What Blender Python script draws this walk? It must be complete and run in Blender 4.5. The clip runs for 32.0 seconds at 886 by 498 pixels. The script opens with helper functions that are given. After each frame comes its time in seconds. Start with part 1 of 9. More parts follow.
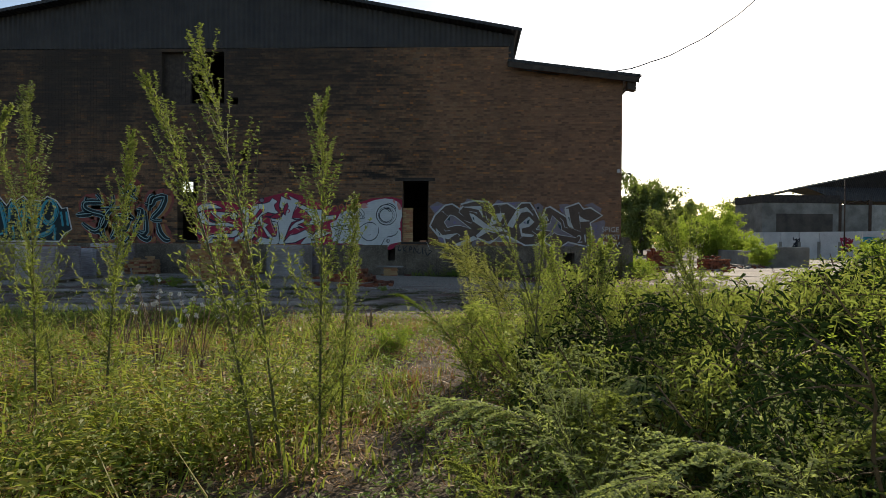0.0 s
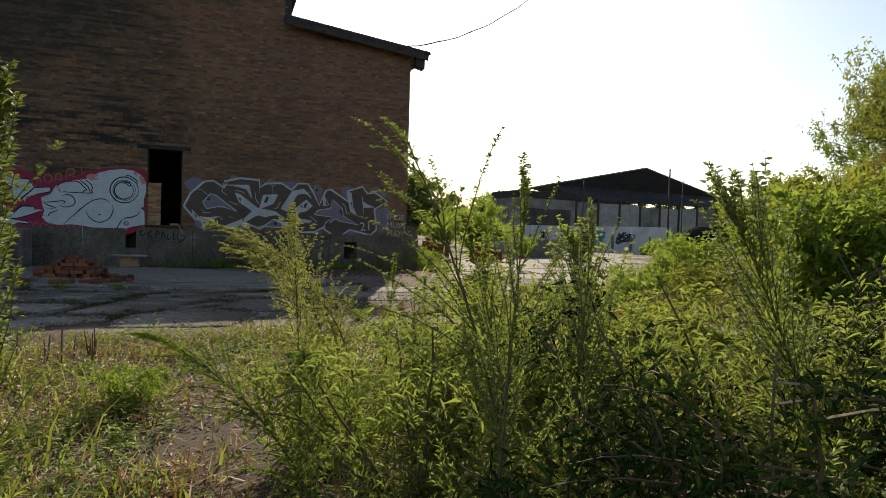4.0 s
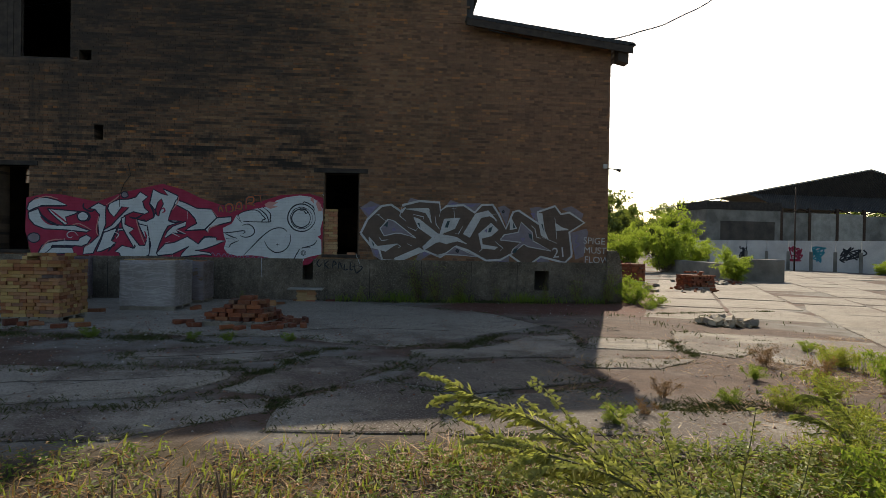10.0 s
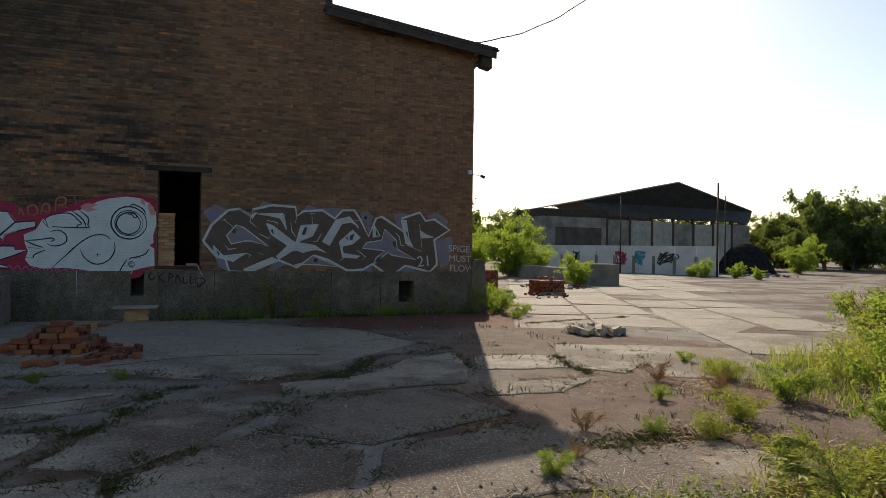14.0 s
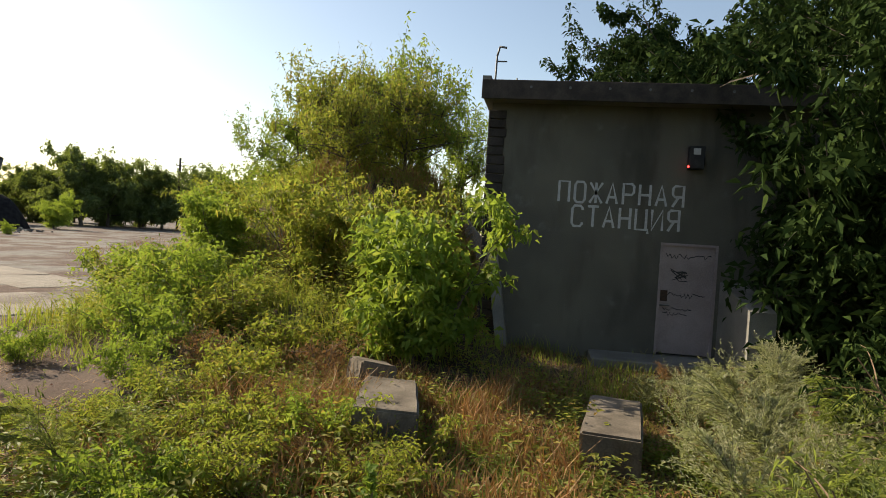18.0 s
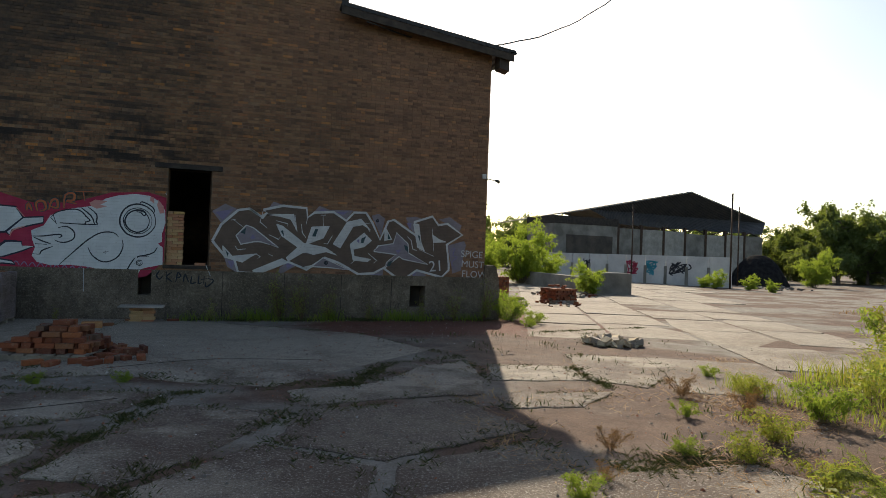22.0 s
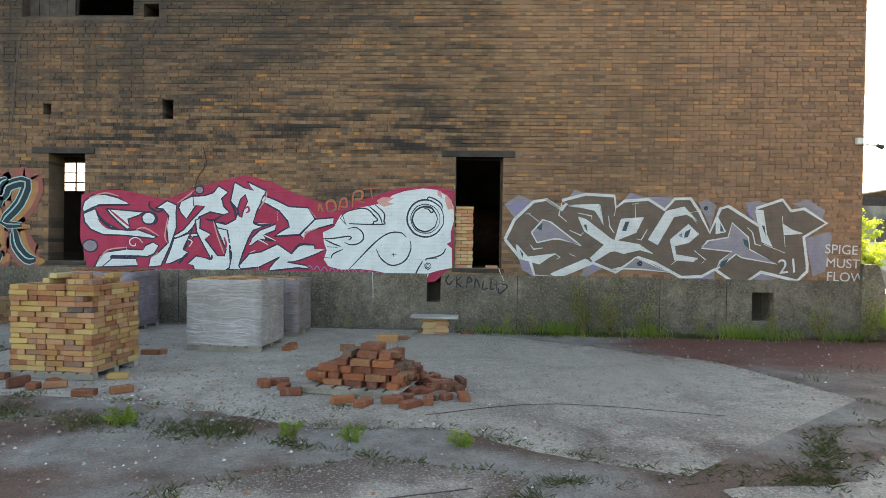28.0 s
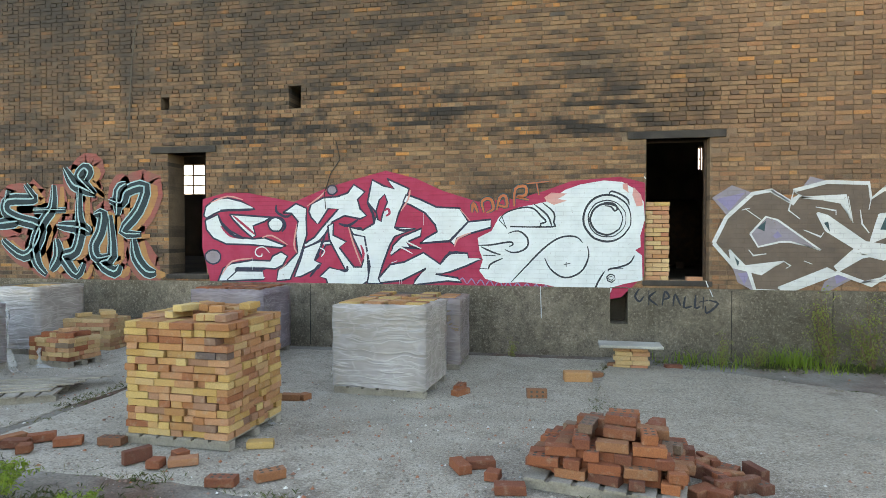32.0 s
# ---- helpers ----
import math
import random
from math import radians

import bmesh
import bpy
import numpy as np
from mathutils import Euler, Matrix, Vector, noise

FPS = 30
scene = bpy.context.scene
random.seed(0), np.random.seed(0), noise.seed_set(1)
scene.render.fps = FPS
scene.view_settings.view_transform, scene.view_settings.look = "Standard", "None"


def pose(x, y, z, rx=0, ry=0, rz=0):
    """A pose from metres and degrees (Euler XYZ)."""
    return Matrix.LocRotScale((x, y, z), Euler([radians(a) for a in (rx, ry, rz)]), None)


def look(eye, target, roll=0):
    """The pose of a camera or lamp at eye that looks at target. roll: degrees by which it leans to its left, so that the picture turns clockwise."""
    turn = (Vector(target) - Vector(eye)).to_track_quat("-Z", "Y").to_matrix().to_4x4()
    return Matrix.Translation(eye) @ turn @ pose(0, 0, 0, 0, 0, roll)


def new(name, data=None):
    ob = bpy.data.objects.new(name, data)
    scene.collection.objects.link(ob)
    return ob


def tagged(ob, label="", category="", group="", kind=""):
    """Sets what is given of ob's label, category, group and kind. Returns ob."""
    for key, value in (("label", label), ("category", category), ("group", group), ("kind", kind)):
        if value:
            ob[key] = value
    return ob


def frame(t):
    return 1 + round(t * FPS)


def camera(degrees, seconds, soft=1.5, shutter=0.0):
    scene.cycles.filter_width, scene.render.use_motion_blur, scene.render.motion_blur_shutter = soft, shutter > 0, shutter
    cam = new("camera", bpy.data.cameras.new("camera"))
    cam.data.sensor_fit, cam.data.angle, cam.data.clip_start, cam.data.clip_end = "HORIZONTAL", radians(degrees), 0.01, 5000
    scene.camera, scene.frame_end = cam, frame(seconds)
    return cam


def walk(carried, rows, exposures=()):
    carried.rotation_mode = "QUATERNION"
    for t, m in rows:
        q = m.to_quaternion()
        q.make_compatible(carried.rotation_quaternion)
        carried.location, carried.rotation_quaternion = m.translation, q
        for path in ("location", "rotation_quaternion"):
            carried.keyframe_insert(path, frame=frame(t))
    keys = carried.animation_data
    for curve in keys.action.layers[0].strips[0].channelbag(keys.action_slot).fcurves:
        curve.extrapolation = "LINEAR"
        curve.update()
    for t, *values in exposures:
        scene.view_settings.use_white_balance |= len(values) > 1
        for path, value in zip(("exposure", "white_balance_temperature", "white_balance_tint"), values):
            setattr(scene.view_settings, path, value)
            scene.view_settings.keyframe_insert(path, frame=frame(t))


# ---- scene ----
cam = camera(71.0, 32.0, soft=0.5)
PATH = [
    (0, (2.848, -23.779, 1.309), (2.640, -18.784, 1.247), 0.40),
    (1, (2.256, -22.950, 1.242), (2.814, -17.983, 1.137), 1.06),
    (2, (2.075, -22.308, 1.162), (3.477, -17.510, 1.076), 0.76),
    (4.5, (2.567, -20.713, 1.314), (4.243, -16.003, 1.184), 1.73),
    (5, (2.504, -20.327, 1.323), (3.827, -15.506, 1.240), 1.55),
    (5.5, (2.456, -19.992, 1.321), (3.493, -15.102, 1.250), 1.24),
    (6, (2.435, -19.691, 1.351), (2.543, -14.692, 1.331), 1.22),
    (6.5, (2.393, -19.386, 1.378), (1.985, -14.402, 1.407), 0.91),
    (7, (2.385, -19.168, 1.420), (1.994, -14.184, 1.499), 0.16),
    (7.5, (2.437, -18.952, 1.496), (2.124, -13.963, 1.548), 0.05),
    (8, (2.500, -18.798, 1.569), (2.683, -13.801, 1.624), 0.61),
    (8.5, (2.433, -18.655, 1.619), (3.366, -13.743, 1.624), 0.73),
    (9, (2.443, -18.452, 1.613), (3.468, -13.558, 1.585), 1.01),
    (9.5, (2.389, -18.195, 1.619), (2.958, -13.228, 1.572), 1.28),
    (10, (2.299, -17.944, 1.650), (2.695, -12.960, 1.605), 0.99),
    (10.5, (2.170, -17.665, 1.667), (2.541, -12.679, 1.627), 1.12),
    (11, (2.078, -17.337, 1.703), (2.170, -12.338, 1.654), 1.01),
    (11.5, (1.998, -17.137, 1.706), (1.813, -12.140, 1.723), 0.74),
    (12, (1.887, -16.960, 1.751), (2.277, -11.976, 1.730), 0.89),
    (12.5, (1.845, -16.798, 1.753), (2.354, -11.824, 1.738), 0.63),
    (13, (1.853, -16.680, 1.742), (2.278, -11.698, 1.709), 0.73),
    (13.5, (1.870, -16.677, 1.763), (2.857, -11.775, 1.757), 0.73),
    (15.5, (2.044, -16.628, 1.770), (5.357, -12.884, 1.675), 1.63),
    (16, (2.078, -16.677, 1.780), (6.060, -13.656, 1.652), 2.04),
    (16.5, (2.127, -16.703, 1.772), (6.574, -14.421, 1.640), 2.66),
    (17, (2.143, -16.732, 1.777), (6.859, -15.077, 1.633), 2.96),
    (17.5, (2.155, -16.741, 1.774), (7.021, -15.599, 1.646), 3.30),
    (18, (2.155, -16.739, 1.770), (7.091, -15.954, 1.643), 3.54),
    (18.5, (2.152, -16.698, 1.773), (7.105, -16.021, 1.638), 3.58),
    (19, (2.157, -16.599, 1.762), (7.008, -15.396, 1.616), 3.74),
    (19.5, (2.145, -16.560, 1.760), (6.704, -14.511, 1.627), 2.86),
    (20, (2.134, -16.547, 1.764), (6.314, -13.805, 1.676), 2.40),
    (20.5, (2.109, -16.523, 1.760), (5.785, -13.135, 1.711), 1.95),
    (21, (2.101, -16.491, 1.757), (5.081, -12.476, 1.752), 1.71),
    (21.5, (2.030, -16.452, 1.759), (4.091, -11.897, 1.798), 1.95),
    (22, (1.903, -16.311, 1.757), (3.485, -11.568, 1.804), 2.06),
    (22.5, (1.760, -16.131, 1.765), (3.151, -11.329, 1.831), 2.02),
    (23, (1.658, -15.878, 1.754), (2.249, -10.913, 1.819), 1.77),
    (23.5, (1.620, -15.642, 1.769), (1.567, -10.643, 1.840), 1.63),
    (24, (1.508, -15.471, 1.742), (1.118, -10.487, 1.847), 1.50),
    (24.5, (1.266, -15.236, 1.752), (0.880, -10.252, 1.872), 1.52),
    (25, (1.115, -14.941, 1.710), (0.727, -9.958, 1.825), 1.04),
    (25.5, (0.975, -14.602, 1.748), (0.565, -9.619, 1.806), 1.35),
    (27.5, (0.700, -13.463, 1.860), (0.427, -8.471, 1.803), 0.87),
    (28, (0.665, -13.062, 1.814), (0.432, -8.068, 1.760), 0.94),
    (28.5, (0.496, -12.705, 1.857), (0.124, -7.719, 1.782), 1.18),
    (29, (0.359, -12.322, 1.885), (-0.806, -7.461, 1.792), 0.87),
    (29.5, (0.197, -12.026, 1.882), (-1.524, -7.331, 1.862), 0.58),
    (30, (-0.073, -11.746, 1.923), (-1.788, -7.050, 1.884), 0.34),
    (30.5, (-0.292, -11.405, 1.936), (-2.140, -6.759, 1.903), 0.11),
    (31, (-0.504, -11.108, 1.950), (-2.343, -6.459, 1.894), -0.20),
    (31.5, (-0.721, -10.918, 1.994), (-2.087, -6.109, 1.921), 0.12),
    (32, (-0.995, -10.743, 2.020), (-1.966, -5.839, 1.912), 0.00),
]
EXPOSURES = [(0.0, 0.25, 7100, 10), (10.0, 0.25, 7450, 10), (13.0, 0.2, 7400, 10), (15.5, 0.5, 7400, 10), (17.0, 0.62, 7600, 10), (18.2, 0.6, 7700, 10), (19.0, 0.78, 7700, 10), (20.0, 0.55, 7500, 10), (21.5, 0.4, 7500, 10), (24.0, 1.15, 8000, 10), (25.5, 2.05, 8700, 10), (28.0, 2.55, 8900, 10), (29.0, 2.74, 9200, 10), (30.0, 2.8, 9500, 10), (32.0, 3.0, 9700, 10)]
walk(cam, [(t, look(eye, target, roll)) for t, eye, target, roll in PATH], EXPOSURES)

# ---- light: sun behind the brick hall, clear hazy sky ----
SUN_AZ, SUN_EL = radians(20.0), radians(32.0)
world = bpy.data.worlds.new("sky")
scene.world = world
world.use_nodes = True
wn = world.node_tree
sky = wn.nodes.new("ShaderNodeTexSky")
sky.sky_type = "NISHITA"
sky.sun_disc = False
sky.sun_elevation = SUN_EL
sky.sun_rotation = SUN_AZ
sky.air_density, sky.dust_density, sky.ozone_density = 1.0, 0.9, 1.3
wn.nodes["Background"].inputs[1].default_value = 0.13
wn.links.new(sky.outputs[0], wn.nodes["Background"].inputs[0])
sun = new("sun", bpy.data.lights.new("sun", "SUN"))
sun.data.energy, sun.data.angle, sun.data.color = 5.0, radians(0.5), (1.0, 0.93, 0.82)
sun.matrix_world = look((math.sin(SUN_AZ) * 60, math.cos(SUN_AZ) * 60, math.tan(SUN_EL) * 60), (0, 0, 0))

# ---- helpers for meshes ----
def part(name, bm, material, parent=None, label=""):
    """Links a bmesh as one mesh object, under parent where given."""
    me = bpy.data.meshes.new(name)
    bm.to_mesh(me)
    bm.free()
    ob = new(name, me)
    for m in material if isinstance(material, (list, tuple)) else (material,):
        me.materials.append(m)
    if parent is not None:
        ob.parent = parent
        ob.matrix_parent_inverse = parent.matrix_basis.inverted()
    if label:
        tagged(ob, label)
    return ob


def holder(name, m, label, category, group="", kind=""):
    ob = new(name)
    ob.matrix_basis = m
    ob.empty_display_size = 0.1
    return tagged(ob, label, category, group, kind)


def add_box(bm, lo, hi, m=None, mat=0):
    """A box between two corners, optionally moved by m."""
    vs = [Vector((x, y, z)) for x in (lo[0], hi[0]) for y in (lo[1], hi[1]) for z in (lo[2], hi[2])]
    v = [bm.verts.new(m @ p if m else p) for p in vs]
    for f in ((0, 1, 3, 2), (4, 6, 7, 5), (0, 4, 5, 1), (2, 3, 7, 6), (0, 2, 6, 4), (1, 5, 7, 3)):
        bm.faces.new([v[i] for i in f]).material_index = mat
    return v


def box_bm(lo, hi, m=None, bevel=0.0):
    bm = bmesh.new()
    add_box(bm, lo, hi, m)
    if bevel:
        bmesh.ops.bevel(bm, geom=bm.edges[:], offset=bevel, segments=1, affect="EDGES")
    return bm


def tube(bm, a, b, r0, r1, n=6, mat=0, cap=True):
    a, b = Vector(a), Vector(b)
    d = (b - a).normalized()
    u = d.orthogonal().normalized()
    w = d.cross(u)
    rings = []
    for p, r in ((a, r0), (b, r1)):
        rings.append([bm.verts.new(p + (u * math.cos(2 * math.pi * i / n) + w * math.sin(2 * math.pi * i / n)) * r) for i in range(n)])
    for i in range(n):
        f = bm.faces.new((rings[0][i], rings[0][(i + 1) % n], rings[1][(i + 1) % n], rings[1][i]))
        f.smooth = True
        f.material_index = mat
    if cap:
        bm.faces.new(rings[0][::-1]).material_index = mat
        bm.faces.new(rings[1]).material_index = mat


def panel(bm, pts, y0, y1, mat=0):
    """A prism from an outline in x, z, between two y."""
    f0 = [bm.verts.new((x, y0, z)) for x, z in pts]
    f1 = [bm.verts.new((x, y1, z)) for x, z in pts]
    bm.faces.new(f0).material_index = mat
    bm.faces.new(f1[::-1]).material_index = mat
    n = len(pts)
    for i in range(n):
        bm.faces.new((f0[(i + 1) % n], f0[i], f1[i], f1[(i + 1) % n])).material_index = mat
    bmesh.ops.recalc_face_normals(bm, faces=bm.faces[:])


# ---- materials ----
class Nodes:
    """A short way to write node materials."""
    def __init__(self, name, rough=0.8, metal=0.0):
        self.mat = bpy.data.materials.new(name)
        self.mat.use_nodes = True
        self.t = self.mat.node_tree
        self.b = self.t.nodes["Principled BSDF"]
        self.b.inputs["Roughness"].default_value = rough
        self.b.inputs["Metallic"].default_value = metal
        self.b.inputs["Specular IOR Level"].default_value = 0.3

    def node(self, kind, **inputs):
        n = self.t.nodes.new("ShaderNode" + kind)
        for key, v in inputs.items():
            self.put(n.inputs[key.replace("_", " ")], v)
        return n

    def put(self, socket, v):
        if isinstance(v, bpy.types.NodeSocket):
            self.t.links.new(v, socket)
        elif isinstance(v, tuple) and len(v) == 3 and socket.type == "RGBA":
            socket.default_value = (*v, 1)
        else:
            socket.default_value = v

    def coords(self):
        return self.node("TexCoord").outputs["Object"]

    def world(self):
        return self.node("NewGeometry").outputs["Position"]

    def scaled(self, v, s):
        n = self.node("VectorMath")
        n.operation = "MULTIPLY"
        self.put(n.inputs[0], v)
        n.inputs[1].default_value = s
        return n.outputs[0]

    def noise(self, v, scale, detail=4.0, rough=0.55):
        n = self.node("TexNoise", Scale=scale, Detail=detail, Roughness=rough)
        self.put(n.inputs["Vector"], v)
        return n.outputs["Fac"]

    def ramp(self, fac, lo, hi, a=0.0, b=1.0):
        n = self.node("MapRange")
        self.put(n.inputs[0], fac)
        for i, v in zip((1, 2, 3, 4), (lo, hi, a, b)):
            n.inputs[i].default_value = v
        return n.outputs[0]

    def mix(self, fac, a, b, how="MIX"):
        n = self.node("Mix")
        n.data_type, n.blend_type = "RGBA", how
        self.put(n.inputs[0], fac)
        self.put(n.inputs[6], a)
        self.put(n.inputs[7], b)
        return n.outputs[2]

    def math(self, op, a, b=0.0):
        n = self.node("Math")
        n.operation = op
        self.put(n.inputs[0], a)
        self.put(n.inputs[1], b)
        return n.outputs[0]

    def colors(self, fac, stops):
        n = self.node("ValToRGB")
        self.put(n.inputs[0], fac)
        e = n.color_ramp.elements
        while len(e) < len(stops):
            e.new(0.5)
        for el, (p, c) in zip(e, stops):
            el.position, el.color = p, (*c, 1)
        return n.outputs[0]

    def value(self, v):
        n = self.node("Value")
        n.outputs[0].default_value = v
        return n.outputs[0]

    def random(self):
        return self.node("ObjectInfo").outputs["Random"]

    def island(self):
        return self.node("NewGeometry").outputs["Random Per Island"]

    def done(self, color, bump=None, strength=0.3, dist=0.01, rough=None):
        self.put(self.b.inputs["Base Color"], color)
        if bump is not None:
            n = self.node("Bump", Strength=strength, Distance=dist)
            self.put(n.inputs["Height"], bump)
            self.t.links.new(n.outputs[0], self.b.inputs["Normal"])
        if rough is not None:
            self.put(self.b.inputs["Roughness"], rough)
        return self.mat


def simple(name, a, b, scale=6.0, rough=0.85, metal=0.0, bump=0.2, fine=60.0):
    """Two tones at a large and a fine scale, with fine relief."""
    n = Nodes(name, rough, metal)
    v = n.world()
    f1, f2 = n.noise(v, scale), n.noise(v, fine, 3.0)
    c = n.mix(n.ramp(f1, 0.35, 0.65), a, b)
    c = n.mix(0.35, c, n.colors(f2, ((0.3, (0.25, 0.25, 0.25)), (0.7, (0.75, 0.75, 0.75)))), "OVERLAY")
    return n.done(c, f2, bump, 0.01)

# ---- surfaces of the place ----
def make_ground():
    """Reddish brick dust and grey grit in the yard, brown soil under the weeds."""
    n = Nodes("yard_soil", 0.95)
    v = n.world()
    big, mid, fine = n.noise(v, 0.45, 5.0), n.noise(v, 2.2, 5.0, 0.65), n.noise(v, 45.0, 3.0, 0.7)
    red = n.mix(n.ramp(mid, 0.35, 0.65), (0.075, 0.045, 0.033), (0.125, 0.078, 0.056))
    grey = n.mix(n.ramp(mid, 0.3, 0.7), (0.12, 0.105, 0.088), (0.23, 0.215, 0.19))
    yard = n.mix(n.ramp(big, 0.44, 0.56), red, grey)
    at = n.node("SeparateXYZ", Vector=v)
    sway = n.ramp(n.noise(v, 0.6, 3.0), 0.3, 0.7, -0.8, 0.8)
    dusty = n.math("MULTIPLY", n.ramp(n.math("ADD", at.outputs["X"], sway), 4.5, 6.5), n.ramp(n.math("ADD", at.outputs["X"], sway), 9.0, 11.0, 1.0, 0.0))
    yard = n.mix(n.math("MULTIPLY", dusty, 0.85), yard, red)
    by_wall = n.math("MULTIPLY", n.ramp(n.math("ADD", at.outputs["Y"], sway), -4.0, -2.6), n.math("MULTIPLY", n.ramp(n.math("ADD", at.outputs["X"], sway), 2.6, 4.2), n.ramp(at.outputs["X"], 10.5, 13.0, 1.0, 0.0)))
    yard = n.mix(n.math("MULTIPLY", by_wall, 0.9), yard, n.mix(mid, (0.085, 0.03, 0.02), (0.15, 0.055, 0.036)))
    soil = n.mix(n.ramp(mid, 0.3, 0.7), (0.05, 0.036, 0.022), (0.115, 0.085, 0.055))
    sep = n.node("SeparateXYZ", Vector=v)
    edge = n.math("ADD", sep.outputs["Y"], n.ramp(n.noise(v, 0.9), 0.2, 0.8, -0.9, 0.9))
    c = n.mix(n.ramp(edge, -12.9, -12.3), soil, yard)
    c = n.mix(0.55, c, n.colors(fine, ((0.3, (0.2, 0.2, 0.2)), (0.72, (0.8, 0.8, 0.8)))), "OVERLAY")
    return n.done(c, n.math("ADD", fine, mid), 0.6, 0.02)


def make_slab():
    """Weathered road concrete: grey, gritty, dusted with red brick dust and grey cement."""
    n = Nodes("slab_concrete", 0.9)
    v = n.world()
    big, mid, fine = n.noise(v, 0.7, 6.0, 0.6), n.noise(v, 5.0, 5.0, 0.65), n.noise(v, 70.0, 3.0, 0.7)
    c = n.mix(n.ramp(mid, 0.3, 0.7), (0.21, 0.182, 0.145), (0.315, 0.28, 0.23))
    c = n.mix(n.ramp(n.random(), 0.0, 1.0, 0.0, 0.35), c, (0.30, 0.25, 0.19))
    c = n.mix(n.math("MULTIPLY", n.ramp(big, 0.50, 0.60, 0.0, 0.85), n.ramp(n.math("ADD", n.node("SeparateXYZ", Vector=v).outputs["Y"], n.ramp(mid, 0.3, 0.7, -1.0, 1.0)), -4.0, -7.5)), c, (0.095, 0.068, 0.052))
    c = n.mix(n.ramp(n.noise(v, 1.6, 3.0), 0.60, 0.72, 0.0, 0.55), c, (0.14, 0.13, 0.11))
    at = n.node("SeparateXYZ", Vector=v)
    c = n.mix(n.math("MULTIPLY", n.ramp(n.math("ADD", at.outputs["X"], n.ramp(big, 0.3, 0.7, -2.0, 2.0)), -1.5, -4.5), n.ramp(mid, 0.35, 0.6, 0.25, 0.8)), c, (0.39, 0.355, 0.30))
    warp = n.node("VectorMath")
    warp.operation = "ADD"
    n.put(warp.inputs[0], v)
    n.put(warp.inputs[1], n.scaled(n.node("TexNoise", Scale=2.5, Detail=5.0).outputs["Color"], (0.5, 0.5, 0.0)))
    cell = n.node("TexVoronoi", Scale=0.42)
    cell.feature = "DISTANCE_TO_EDGE"
    n.put(cell.inputs["Vector"], warp.outputs[0])
    crack = n.math("MULTIPLY", n.ramp(cell.outputs["Distance"], 0.002, 0.008, 1.0, 0.0), n.math("MULTIPLY", n.ramp(n.noise(v, 0.9, 2.0), 0.48, 0.54), n.ramp(at.outputs["Y"], -7.0, -8.0)))
    near = n.math("MULTIPLY", n.ramp(cell.outputs["Distance"], 0.0, 0.10, 1.0, 0.0), n.ramp(mid, 0.40, 0.62))
    c = n.mix(n.math("MULTIPLY", near, 0.45), c, (0.10, 0.085, 0.065))
    c = n.mix(n.math("MULTIPLY", crack, 0.9), c, (0.03, 0.027, 0.022))
    bare = n.math("MULTIPLY", n.ramp(n.noise(v, 0.42, 6.0, 0.62), 0.49, 0.56), n.ramp(at.outputs["Y"], -6.2, -7.2))
    c = n.mix(n.math("MULTIPLY", bare, n.ramp(mid, 0.3, 0.6, 0.6, 0.92)), c, (0.085, 0.056, 0.042))
    trodden = n.math("MULTIPLY", n.ramp(n.math("ADD", at.outputs["X"], n.ramp(mid, 0.3, 0.7, -0.5, 0.5)), 1.2, 2.4), n.math("MULTIPLY", n.ramp(n.math("ADD", at.outputs["Y"], n.ramp(big, 0.3, 0.7, -0.8, 0.8)), -8.4, -9.4), n.ramp(at.outputs["X"], 6.4, 5.0)))
    c = n.mix(n.math("MULTIPLY", trodden, n.ramp(mid, 0.35, 0.65, 0.55, 0.9)), c, (0.078, 0.056, 0.043))
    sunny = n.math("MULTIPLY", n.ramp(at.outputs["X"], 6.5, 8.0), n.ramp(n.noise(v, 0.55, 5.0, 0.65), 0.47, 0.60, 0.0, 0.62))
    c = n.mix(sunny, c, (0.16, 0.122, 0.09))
    by_wall = n.math("MULTIPLY", n.ramp(n.math("ADD", at.outputs["Y"], n.ramp(mid, 0.3, 0.7, -0.9, 0.9)), -3.6, -2.2), n.math("MULTIPLY", n.ramp(n.math("ADD", at.outputs["X"], n.ramp(big, 0.3, 0.7, -1.5, 1.5)), 2.4, 4.4), n.ramp(at.outputs["X"], 10.5, 8.8)))
    c = n.mix(n.math("MULTIPLY", by_wall, 0.85), c, (0.115, 0.042, 0.028))
    grit = n.noise(v, 34.0, 4.0, 0.85)
    c = n.mix(n.ramp(grit, 0.54, 0.62, 0.0, 0.72), c, (0.085, 0.075, 0.062))
    c = n.mix(n.ramp(grit, 0.46, 0.38, 0.0, 0.6), c, (0.42, 0.40, 0.36))
    c = n.mix(0.6, c, n.colors(fine, ((0.28, (0.18, 0.18, 0.18)), (0.72, (0.8, 0.8, 0.8)))), "OVERLAY")
    return n.done(c, n.math("ADD", fine, mid), 0.5, 0.012)


